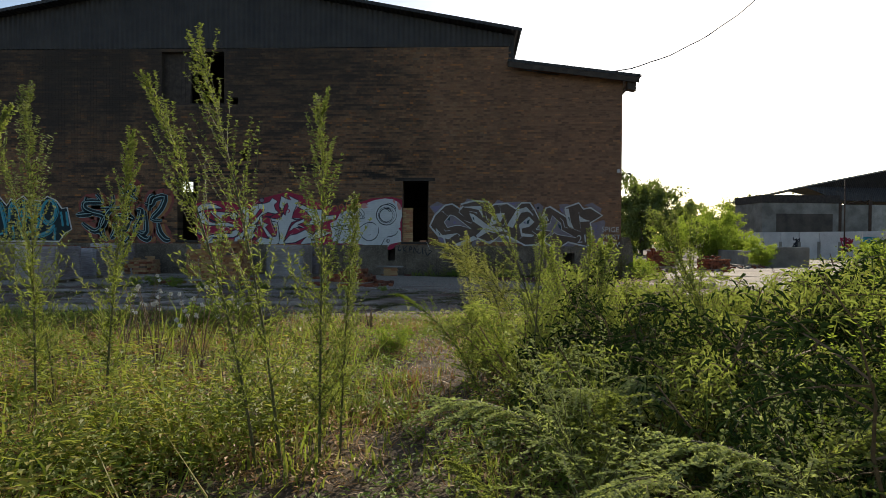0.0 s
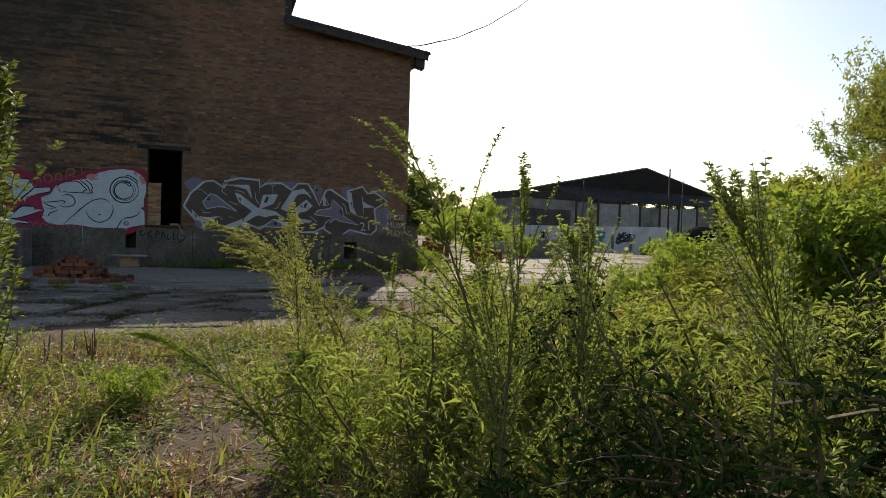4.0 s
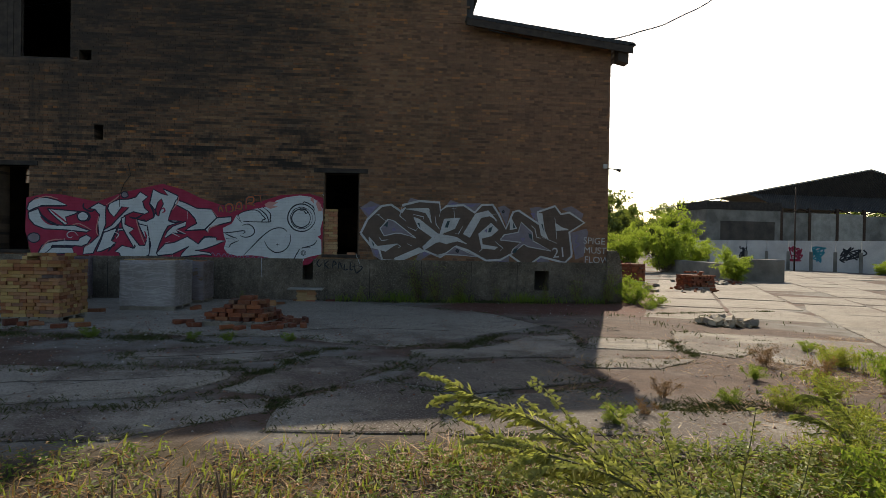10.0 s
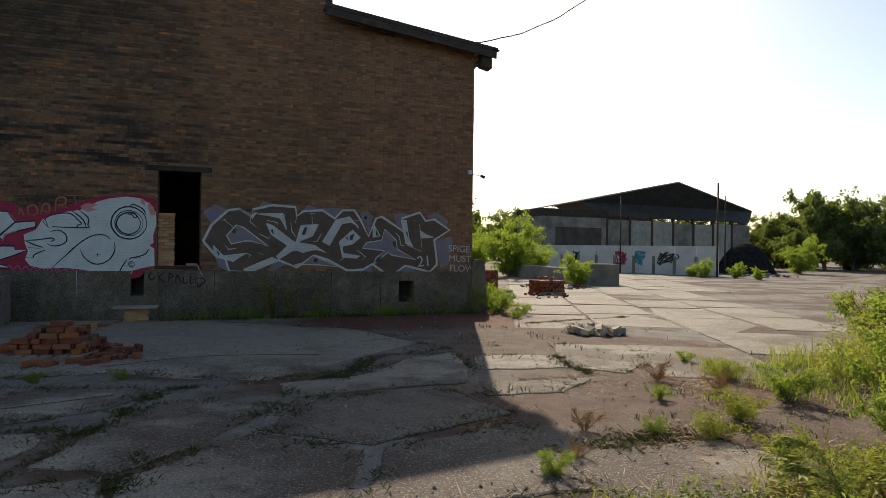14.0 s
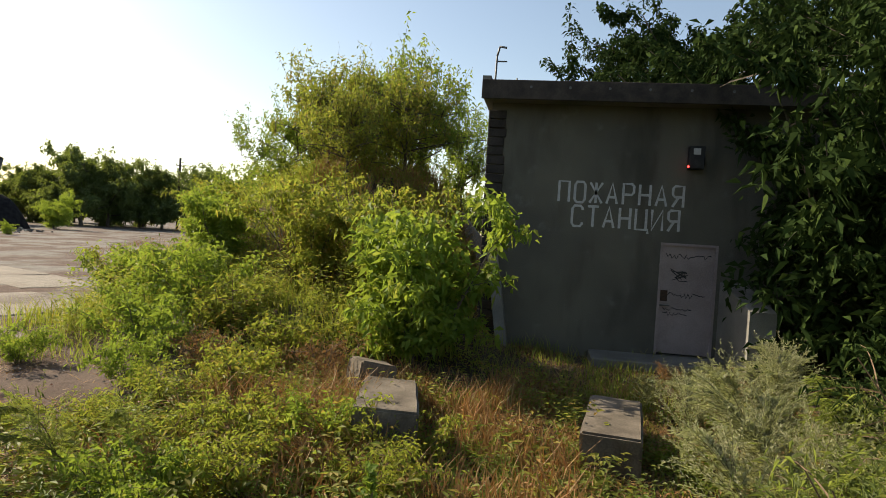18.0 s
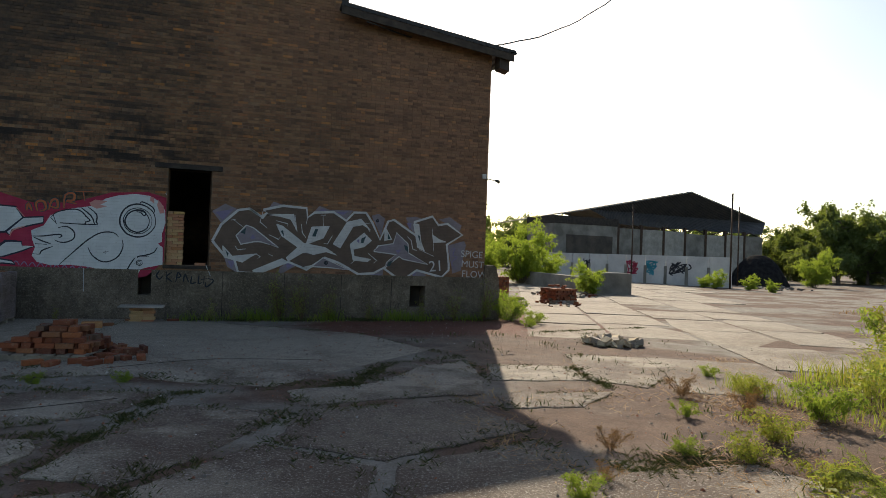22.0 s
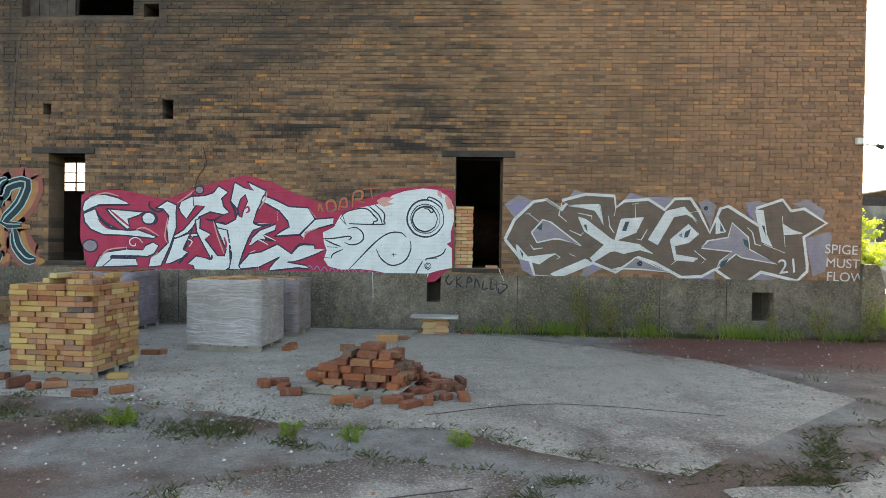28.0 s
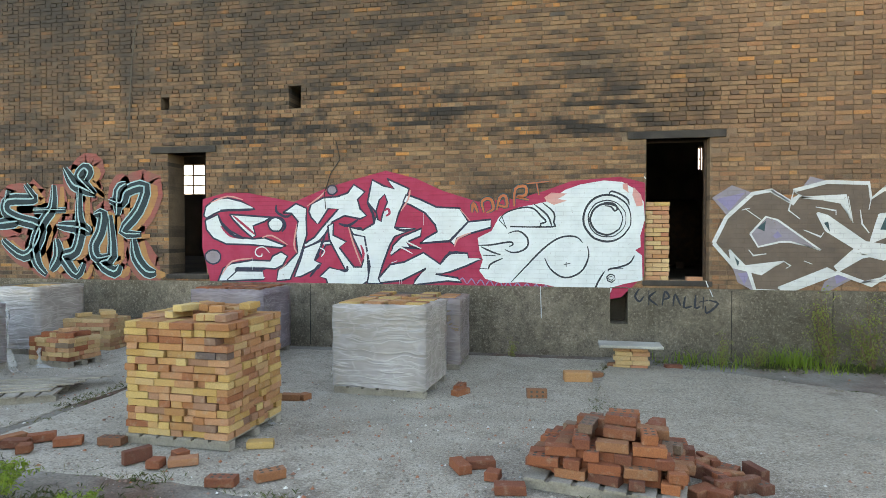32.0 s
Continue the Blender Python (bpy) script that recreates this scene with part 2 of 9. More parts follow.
def make_wall_brick(name, bump=0.35, single=False, mortar=False):
    """Old tan and red wall brick, blackened course by course, soot under the window, redder towards the corner and
    paler there with glare put into the colour.
    """
    n = Nodes(name, 0.92)
    v = n.world()
    r = n.value(0.4) if mortar else n.random() if single else n.island()
    c = n.colors(r, ((0.0, (0.10, 0.060, 0.042)), (0.25, (0.20, 0.115, 0.066)), (0.45, (0.265, 0.155, 0.085)), (0.62, (0.165, 0.088, 0.052)), (0.8, (0.24, 0.130, 0.070)), (0.93, (0.215, 0.102, 0.053)), (0.962, (0.42, 0.17, 0.055)), (0.985, (0.36, 0.17, 0.06)), (1.0, (0.075, 0.062, 0.055))))
    sep = n.node("SeparateXYZ", Vector=v)
    x, z = sep.outputs["X"], sep.outputs["Z"]
    wobble = n.ramp(n.noise(v, 0.35, 4.0), 0.3, 0.7, -2.5, 2.5)
    if mortar:
        c = n.mix(n.noise(v, 3.0), (0.13, 0.088, 0.058), (0.235, 0.16, 0.105))
    # redder brick towards the corner, lightened to carry the glare over it
    redder = n.ramp(n.math("ADD", x, wobble), 0.5, 6.0, 0.0, 0.55)
    c = n.mix(redder, c, n.mix(r, (0.19, 0.105, 0.070), (0.33, 0.18, 0.115)))
    # weathering that keeps to whole courses
    level = n.math("FLOOR", n.math("DIVIDE", n.math("SUBTRACT", z, 1.15), 0.0762))
    flat = n.node("CombineXYZ", X=n.math("MULTIPLY", x, 0.75), Y=n.math("MULTIPLY", level, 0.62))
    course = n.noise(flat.outputs[0], 1.0, 5.0, 0.72)
    zone = n.noise(n.scaled(v, (0.30, 1.0, 0.75)), 1.0, 4.0, 0.6)
    worn = n.math("ADD", course, n.math("MULTIPLY", zone, 0.55))
    # course darkening held back towards the corner, again for the glare
    rightwards = n.ramp(n.math("ADD", x, wobble), -1.0, 4.5, 1.0, 0.32)
    c = n.mix(n.math("MULTIPLY", n.ramp(worn, 0.66, 0.56), 0.32), c, (0.34, 0.21, 0.11))
    c = n.mix(n.math("MULTIPLY", n.ramp(worn, 0.74, 0.90, 0.0, 0.88), rightwards), c, (0.045, 0.036, 0.030))
    belt = n.math("MULTIPLY", n.ramp(z, 3.55, 3.75), n.ramp(z, 4.2, 5.0, 1.0, 0.0))
    belt = n.math("MULTIPLY", belt, n.math("MULTIPLY", n.ramp(x, -9.5, -8.0), n.ramp(n.math("ADD", x, wobble), -2.5, 2.0, 1.0, 0.0)))
    c = n.mix(n.math("MULTIPLY", belt, n.ramp(course, 0.46, 0.58, 0.1, 0.95)), c, (0.026, 0.023, 0.021))
    # broad soft soot runs at the west end and either side of the upper window
    run = n.noise(n.scaled(v, (0.55, 1.0, 0.05)), 1.0, 3.0, 0.5)
    ragged = n.noise(n.scaled(v, (3.2, 1.0, 0.5)), 1.0, 5.0, 0.65)
    run = n.math("ADD", run, n.math("MULTIPLY", n.math("SUBTRACT", ragged, 0.5), 0.35))
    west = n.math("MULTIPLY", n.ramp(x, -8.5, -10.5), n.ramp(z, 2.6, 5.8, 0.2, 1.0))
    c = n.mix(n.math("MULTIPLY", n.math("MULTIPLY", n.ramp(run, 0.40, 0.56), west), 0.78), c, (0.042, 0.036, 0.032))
    for x0, wide in ((-6.75, 0.42), (-9.35, 0.5), (-7.6, 0.3)):
        off = n.math("ABSOLUTE", n.math("ADD", n.math("SUBTRACT", x, x0), n.ramp(ragged, 0.3, 0.7, -0.25, 0.25)))
        c = n.mix(n.math("MULTIPLY", n.ramp(off, 0.0, wide, 0.7, 0.0), n.ramp(z, 3.4, 5.2, 0.2, 1.0)), c, (0.040, 0.034, 0.030))
    # darker with height over the western part, most on worn courses
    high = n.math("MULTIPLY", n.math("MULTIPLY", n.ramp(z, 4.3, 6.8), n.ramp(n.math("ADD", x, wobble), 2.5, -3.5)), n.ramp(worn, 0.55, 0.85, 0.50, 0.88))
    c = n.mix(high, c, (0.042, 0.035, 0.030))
    fine = n.noise(v, 55.0, 4.0, 0.7)
    c = n.mix(0.55, c, n.colors(fine, ((0.3, (0.2, 0.2, 0.2)), (0.7, (0.8, 0.8, 0.8)))), "OVERLAY")
    c = n.mix(n.ramp(n.noise(v, 17.0, 4.0, 0.7), 0.60, 0.72, 0.0, 0.35), c, (0.09, 0.068, 0.052))
    return n.done(c, fine, bump, 0.01)


def make_plinth():
    n = Nodes("plinth_concrete", 0.92)
    v = n.world()
    big, mid, fine = n.noise(v, 0.8, 5.0), n.noise(v, 6.0, 6.0, 0.7), n.noise(v, 60.0, 3.0)
    c = n.mix(n.ramp(mid, 0.3, 0.7), (0.115, 0.092, 0.070), (0.29, 0.245, 0.19))
    c = n.mix(n.ramp(big, 0.40, 0.58, 0.0, 0.7), c, (0.095, 0.08, 0.058))
    streak = n.noise(n.scaled(v, (2.2, 1.0, 0.25)), 1.8, 4.0)
    c = n.mix(n.ramp(streak, 0.56, 0.68, 0.0, 0.35), c, (0.075, 0.066, 0.045))
    c = n.mix(0.5, c, n.colors(fine, ((0.3, (0.2, 0.2, 0.2)), (0.7, (0.8, 0.8, 0.8)))), "OVERLAY")
    chips = n.noise(v, 21.0, 6.0, 0.8)
    c = n.mix(n.ramp(chips, 0.54, 0.62, 0.0, 0.55), c, (0.42, 0.37, 0.30))
    c = n.mix(n.ramp(chips, 0.45, 0.38, 0.0, 0.6), c, (0.045, 0.038, 0.030))
    return n.done(c, n.math("ADD", n.math("MULTIPLY", chips, 1.5), fine), 1.0, 0.03)


def make_station_wall():
    """Grey-brown render with patches, scratches and pale scuffs low down."""
    n = Nodes("station_render", 0.9)
    v = n.world()
    big, mid, fine = n.noise(v, 0.6, 5.0), n.noise(v, 3.5, 6.0, 0.65), n.noise(v, 60.0, 3.0)
    c = n.mix(n.ramp(big, 0.35, 0.65), (0.15, 0.138, 0.108), (0.10, 0.094, 0.078))
    c = n.mix(n.ramp(mid, 0.58, 0.7, 0.0, 0.45), c, (0.20, 0.19, 0.17))
    c = n.mix(n.ramp(n.noise(n.scaled(v, (1, 1, 0.3)), 1.4, 4.0), 0.52, 0.68, 0.0, 0.55), c, (0.04, 0.036, 0.03))
    c = n.mix(0.4, c, n.colors(fine, ((0.3, (0.25, 0.25, 0.25)), (0.7, (0.75, 0.75, 0.75)))), "OVERLAY")
    return n.done(c, n.math("ADD", mid, fine), 0.35, 0.01)


def make_sheet(name, a, b, pitch):
    """Corrugated old sheet metal, waves across x."""
    n = Nodes(name, 0.6, 0.3)
    v = n.world()
    sep = n.node("SeparateXYZ", Vector=v)
    wave = n.math("SINE", n.math("MULTIPLY", sep.outputs["X"], 6.2832 / pitch))
    c = n.mix(n.ramp(n.noise(v, 1.2, 5.0), 0.3, 0.7), a, b)
    return n.done(c, wave, 0.6, 0.03)


def make_paint(name, a, b, wear=0.12, bump=0.5):
    """Spray paint over brick: the courses show through as relief and worn joints."""
    n = Nodes(name, 0.75)
    v = n.world()
    sep = n.node("SeparateXYZ", Vector=v)
    flat = n.node("CombineXYZ", X=sep.outputs["X"], Y=sep.outputs["Z"])
    br = n.node("TexBrick", Scale=1.0, Mortar_Size=0.006, Mortar_Smooth=0.4, Brick_Width=0.26, Row_Height=0.076)
    br.offset = 0.5
    n.put(br.inputs["Vector"], flat.outputs[0])
    c = n.mix(n.ramp(n.noise(v, 4.0, 5.0), 0.3, 0.7), a, b)
    c = n.mix(n.math("MULTIPLY", br.outputs["Fac"], n.ramp(n.noise(v, 3.0, 4.0, 0.7), 0.40, 0.62, 0.0, 0.36)), c, tuple(0.45 * k for k in a))
    c = n.mix(n.ramp(n.noise(v, 24.0, 4.0, 0.7), 0.64, 0.72, 0.0, wear * 5), c, (0.16, 0.10, 0.07))
    return n.done(c, n.math("SUBTRACT", n.noise(v, 60.0, 2.0), n.math("MULTIPLY", br.outputs["Fac"], 1.2)), bump, 0.008)


M_GROUND = make_ground()
M_SLAB = make_slab()
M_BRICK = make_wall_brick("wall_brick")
M_BRICK_ONE = make_wall_brick("wall_brick_single", 0.35, True)
M_MORTAR = make_wall_brick("old_mortar", 0.35, False, True)
M_PLINTH = make_plinth()
M_STATION = make_station_wall()
M_ROOF = make_sheet("dark_roof_sheet", (0.028, 0.03, 0.033), (0.05, 0.05, 0.052), 0.18)
M_GABLE = make_sheet("dark_gable_sheet", (0.030, 0.030, 0.032), (0.055, 0.052, 0.05), 0.20)
M_DARKWOOD = simple("dark_wood", (0.035, 0.028, 0.024), (0.07, 0.055, 0.045), 5.0, 0.8)
M_LINTEL = simple("lintel_concrete", (0.028, 0.024, 0.022), (0.055, 0.046, 0.04), 4.0, 0.9)
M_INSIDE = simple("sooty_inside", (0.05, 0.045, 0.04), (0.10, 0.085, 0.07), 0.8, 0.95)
M_RUST = simple("rusty_steel", (0.05, 0.035, 0.028), (0.10, 0.06, 0.04), 8.0, 0.7, 0.5)
M_STEEL = simple("grey_steel", (0.10, 0.10, 0.10), (0.16, 0.16, 0.155), 8.0, 0.5, 0.6)
M_CONC = simple("rough_concrete", (0.24, 0.23, 0.205), (0.36, 0.345, 0.31), 1.5, 0.92, 0.0, 0.4)
M_CONC_DARK = simple("dirty_concrete", (0.13, 0.125, 0.11), (0.25, 0.24, 0.215), 0.8, 0.92, 0.0, 0.4)
M_WHITE_WALL = simple("whitewashed_concrete", (0.42, 0.42, 0.42), (0.55, 0.55, 0.54), 0.7, 0.9)
M_CABLE = simple("black_cable", (0.02, 0.02, 0.02), (0.035, 0.035, 0.035), 10.0, 0.6)


# ---- ground: one sheet to the horizon ----
def smooth(a, b, v):
    t = min(max((v - a) / (b - a), 0.0), 1.0)
    return t * t * (3 - 2 * t)


def ground_z(x, y):
    """Level yard, a weedy verge a little lower, and the earth bank beside the fire station."""
    z = -0.016 * smooth(-13.2, -12.2, y) - (0.05 + 0.02 * min(max(-13.0 - y, 0.0), 12.0)) * smooth(-12.4, -13.4, y)
    rough = noise.noise(Vector((x * 0.7, y * 0.7, 3.0))) * 0.05 + noise.noise(Vector((x * 2.1, y * 2.1, 9.0))) * 0.025
    z += rough * smooth(-12.2, -13.6, y)
    bank = smooth(12.4, 16.5, x) * smooth(-15.9, -13.4, y) * smooth(-6.5, -11.5, y) * smooth(34.0, 24.0, x)
    z += bank * (3.0 + 0.5 * noise.noise(Vector((x * 0.5, y * 0.5, 1.0))))
    side = smooth(9.0, 11.5, x) * smooth(-16.4, -15.4, y) * smooth(-9.0, -12.0, y) * smooth(16, 13, x)
    z += side * 0.55
    right = smooth(11.6, 13.5, x) * smooth(-20.3, -21.2, y)
    return z + right * 1.0


def steps(spans):
    out = []
    for a, b, d in spans:
        k = max(1, round((b - a) / d))
        out += [a + (b - a) * i / k for i in range(k)]
    return out + [spans[-1][1]]


def build_ground():
    xs = steps([(-900, -100, 200), (-100, -30, 14), (-30, -14, 2), (-14, 20, 0.4), (20, 40, 2), (40, 120, 10), (120, 900, 130)])
    ys = steps([(-600, -60, 108), (-60, -30, 5), (-30, -4, 0.4), (-4, 40, 2.2), (40, 120, 10), (120, 1000, 110)])
    bm = bmesh.new()
    grid = [[bm.verts.new((x, y, ground_z(x, y))) for x in xs] for y in ys]
    for j in range(len(ys) - 1):
        for i in range(len(xs) - 1):
            bm.faces.new((grid[j][i], grid[j][i + 1], grid[j + 1][i + 1], grid[j + 1][i])).smooth = True
    return tagged(part("ground", bm, M_GROUND), "reddish dusty yard ground turning to brown weedy soil", "ground", kind="structure")


build_ground()

# ---- the brick hall ----
DOORS = [(0.30, 1.29, 1.28, 3.61), (-8.52, -7.72, 1.28, 3.60), (-17.5, -16.66, 1.40, 3.60)]
WINDOW = (-9.15, -6.68, 6.55, 8.60)
HOLES = [(-6.45, -6.12, 6.55, 6.83), (-6.02, -5.78, 4.36, 4.78), (-8.66, -8.48, 4.44, 4.68)]
OPENINGS = DOORS + [WINDOW] + HOLES
X0, X1, ZP, ZT = -27.0, 8.60, 1.15, 8.72


def wall_top(x):
    """Top of the brickwork: level under the high roof, falling with the lean-to roof."""
    return ZT if x < 4.3 else ZT - 0.72 - (x - 4.3) * 0.125


def cut_wall(bm, x0, x1, z0, top, y0, y1, openings):
    """A wall along x as boxes round its openings."""
    xs = sorted({x0, x1, *(v for o in openings for v in o[:2] if x0 < v < x1)})
    for a, b in zip(xs, xs[1:]):
        z = z0
        mine = sorted((o for o in openings if o[0] < (a + b) / 2 < o[1]), key=lambda o: o[2])
        for o in mine:
            if o[2] > z:
                add_box(bm, (a, y0, z), (b, y1, o[2]))
            z = o[3]
        ta, tb = top(a + 1e-4), top(b - 1e-4)
        v = add_box(bm, (a, y0, z), (b, y1, max(ta, tb)))
        for p in v:
            if p.co.z > z + 1e-5:
                p.co.z = ta if abs(p.co.x - a) < 1e-6 else tb


bm = bmesh.new()
cut_wall(bm, X0, 4.3, ZP, wall_top, 0.003, 0.51, OPENINGS)
cut_wall(bm, 4.3, X1, ZP, wall_top, 0.003, 0.51, [])
wall_south = tagged(part("wall_south", bm, M_MORTAR), "tall old brick wall of tan and red bricks, soot-stained", "wall", kind="structure")

bm = bmesh.new()
PL_HOLES = [(6.42, 6.86, 0.30, 0.89), (-0.27, 0.02, 0.55, 1.16)]
cut_wall(bm, X0, X1, -0.3, lambda x: ZP, -0.05, 0.51, PL_HOLES)
bmesh.ops.subdivide_edges(bm, edges=[e for e in bm.edges if e.calc_length() > 0.5], cuts=3, use_grid_fill=True)
plinth = tagged(part("plinth", bm, M_PLINTH), "rough stained concrete plinth under the brick wall", "plinth", kind="structure")
# joints between the plinth blocks
for x in (1.62, 3.1, 4.55, 5.9, -3.2, -5.6):
    part("joint", box_bm((x, -0.054, 0.02), (x + 0.012, -0.049, ZP - 0.02)), M_LINTEL, plinth)

bm = box_bm((8.56, -0.13, -0.3), (9.02, 0.5, 1.5))
bmesh.ops.subdivide_edges(bm, edges=bm.edges[:], cuts=4, use_grid_fill=True)
for v in bm.verts:
    v.co += Vector((1, -1, 0.6)) * 0.05 * noise.noise(v.co * 3.0) - (Vector((0.12, -0.05, 0.05)) if v.co.z > 1.2 and v.co.x > 8.9 else Vector())
tagged(part("corner_buttress", bm, M_PLINTH), "crumbling concrete stub at the corner of the hall", "buttress", kind="structure")
# dark sheets close the openings through the plinth from behind
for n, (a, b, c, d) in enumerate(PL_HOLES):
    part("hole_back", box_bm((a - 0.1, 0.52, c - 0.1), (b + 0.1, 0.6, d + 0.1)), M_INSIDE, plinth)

# side and back walls, floor and partition inside
Y1 = 12.4
bm = bmesh.new()
add_box(bm, (X1 - 0.5, 0.51, -0.3), (X1, Y1, 7.4))
wall_east = tagged(part("wall_east", bm, M_BRICK), "long side wall of old red brick", "wall", kind="structure")
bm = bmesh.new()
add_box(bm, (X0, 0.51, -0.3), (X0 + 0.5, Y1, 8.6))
tagged(part("wall_west", bm, M_INSIDE), "dark side wall inside the hall", "wall", kind="structure")
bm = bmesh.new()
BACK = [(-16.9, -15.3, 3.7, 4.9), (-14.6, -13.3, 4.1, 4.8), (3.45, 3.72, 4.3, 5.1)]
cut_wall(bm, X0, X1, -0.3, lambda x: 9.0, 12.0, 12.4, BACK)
tagged(part("wall_north", bm, M_INSIDE), "dark back wall of the hall with window openings", "wall", kind="structure")
# unseen gable, added to stop sun entering above the back wall
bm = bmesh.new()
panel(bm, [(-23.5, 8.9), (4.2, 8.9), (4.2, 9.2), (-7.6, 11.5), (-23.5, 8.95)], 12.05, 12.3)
tagged(part("wall_north_gable", bm, M_INSIDE), "unseen dark gable added to keep sun out of the hall", "wall", kind="structure")
tagged(part("floor", box_bm((X0 + 0.5, 0.51, 1.0), (X1 - 0.5, 12.0, 1.2)), M_INSIDE), "dark concrete floor inside the hall", "floor", kind="structure")
for k, (a, b, c, d) in enumerate(BACK):
    w = holder("window_back", pose((a + b) / 2, 12.2, c), "broken steel window frame in the back wall", "window", "back windows", "structure")
    for j in range(4):
        x = a + (b - a) * j / 3
        part("bar", box_bm((x - 0.03, 12.05, c), (x + 0.03, 12.1, d)), M_RUST, w)
    for z in (c + 0.35, c + 0.75):
        part("bar", box_bm((a, 12.06, z - 0.025), (b, 12.09, z + 0.025)), M_RUST, w)
# boiler and pipe shapes in the dark behind the first doorway
boiler = holder("boiler", pose(0.9, 6.0, 1.2), "rusty old boiler standing in the dark hall", "boiler")
bm = bmesh.new()
tube(bm, (-0.4, 6.0, 2.1), (2.2, 6.0, 2.1), 0.85, 0.85, 20)
part("drum", bm, M_RUST, boiler)
for x in (0.0, 1.8):
    part("leg", box_bm((x - 0.1, 5.6, 1.2), (x + 0.1, 6.4, 1.5)), M_RUST, boiler)

# lintels
for k, (a, b, z) in enumerate(((0.0, 1.53, 3.61), (-8.88, -7.5, 3.60), (-17.68, -16.48, 3.60))):
    d = tagged(part(f"door_{k + 1}", box_bm((a, -0.035, z), (b, 0.3, z + 0.125), None, 0.006), M_LINTEL), "dark concrete lintel over an open doorway in the brick wall", "doorway", kind="structure")
    x0, x1, z0, z1 = DOORS[k]
    part("sill", box_bm((x0 - 0.05, -0.03, z0 - 0.09), (x1 + 0.05, 0.5, z0 - 0.005), None, 0.008), M_LINTEL, d)
    part("jamb", box_bm((x1 - 0.045, 0.22, z0), (x1 - 0.003, 0.30, z1 - 0.003)), M_RUST, d, "rusty steel angle of the door frame")

# upper window: torn dark sheet with slits of light
w = holder("window_1", pose(-7.9, 0.2, 6.55), "dark boarded upper window with torn sheet metal", "window", "", "structure")
x = WINDOW[0]
rnd = random.Random(5)
while x < WINDOW[0] + 1.0:
    wd = 0.16 + rnd.random() * 0.1
    part("board", box_bm((x, 0.2 + rnd.random() * 0.03, WINDOW[2]), (x + wd - 0.012, 0.24, WINDOW[3])), M_DARKWOOD, w)
    x += wd
part("frame", box_bm((WINDOW[0], 0.15, WINDOW[2]), (WINDOW[1], 0.3, WINDOW[2] + 0.08)), M_DARKWOOD, w)
part("frame", box_bm((WINDOW[0] + 0.98, 0.15, WINDOW[2] + 0.08), (WINDOW[0] + 1.08, 0.3, WINDOW[3])), M_DARKWOOD, w)
# gable of dark corrugated sheet and the roofs
RIDGE = (-7.6, 11.45)
bm = bmesh.new()
panel(bm, [(-22.0, 8.73), (4.32, 8.73), (4.45, 9.14), RIDGE, (-22.0, 8.78)], -0.02, 0.1)
tagged(part("gable", bm, M_GABLE), "dark corrugated metal cladding of the hall gable", "cladding", kind="structure")


def roof_slab(name, p, q, y0, y1, thick, mat, label):
    """A roof plane between two (x, z) edges."""
    bm = bmesh.new()
    d = Vector((q[0] - p[0], q[1] - p[1])).normalized()
    nrm = Vector((-d.y, d.x)) * thick
    if nrm.y < 0:
        nrm = -nrm
    panel(bm, [p, q, (q[0] + nrm.x, q[1] + nrm.y), (p[0] + nrm.x, p[1] + nrm.y)], y0, y1)
    return tagged(part(name, bm, mat), label, "roof", kind="structure")


roof_slab("roof_east", RIDGE, (4.75, 9.16), -0.45, Y1, 0.12, M_ROOF, "dark sheet roof slope of the hall with overhang")
roof_slab("roof_west", (-24.0, 8.45), RIDGE, -0.45, 7.62, 0.12, M_ROOF, "dark sheet roof slope on the hall's far side")
roof_slab("roof_west_back", (-24.0, 8.45), RIDGE, 7.67, Y1, 0.12, M_ROOF, "dark sheet roof slope with a slit of daylight")
low = roof_slab("roof_lean_to", (4.25, 8.06), (9.15, 7.45), -0.42, Y1, 0.10, M_ROOF, "low dark roof slope over the hall's side aisle")
tagged(part("wall_upper", box_bm((4.2, 0.05, 8.0), (4.5, Y1, 9.2)), M_GABLE), "dark wall strip between two roofs", "wall", kind="structure")
# fascia along the lean-to verge, eaves board and rafter end
bm = bmesh.new()
panel(bm, [(4.25, 7.86), (4.25, 8.06), (9.12, 7.45), (9.12, 7.25)], -0.40, -0.36)
part("fascia", bm, M_DARKWOOD, low)
bm = bmesh.new()
panel(bm, [(8.72, 7.05), (8.72, 7.42), (9.02, 7.36), (9.02, 6.98)], -0.30, 0.05)
part("rafter_end", bm, M_DARKWOOD, low)
for k in range(20):
    x = 8.98 + 0.0 * k
    part("corrugation", box_bm((x, -0.42 + 0.2 * k, 7.46), (x + 0.22, -0.33 + 0.2 * k, 7.51), None, 0.01), M_ROOF, low)

# lamp bracket on the corner
lamp = holder("wall_lamp", pose(8.5, -0.03, 4.0), "small grey wall lamp on a bracket at the corner", "lamp")
part("box", box_bm((8.42, -0.09, 3.94), (8.53, 0.0, 4.07), None, 0.008), M_WHITE_WALL, lamp, "pale junction box")
bm = bmesh.new()
tube(bm, (8.5, -0.06, 3.96), (8.82, -0.1, 3.90), 0.012, 0.012)
part("arm", bm, M_STEEL, lamp)
bm = bmesh.new()
tube(bm, (8.80, -0.1, 3.915), (8.92, -0.1, 3.875), 0.035, 0.05, 10)
part("head", bm, M_CABLE, lamp)

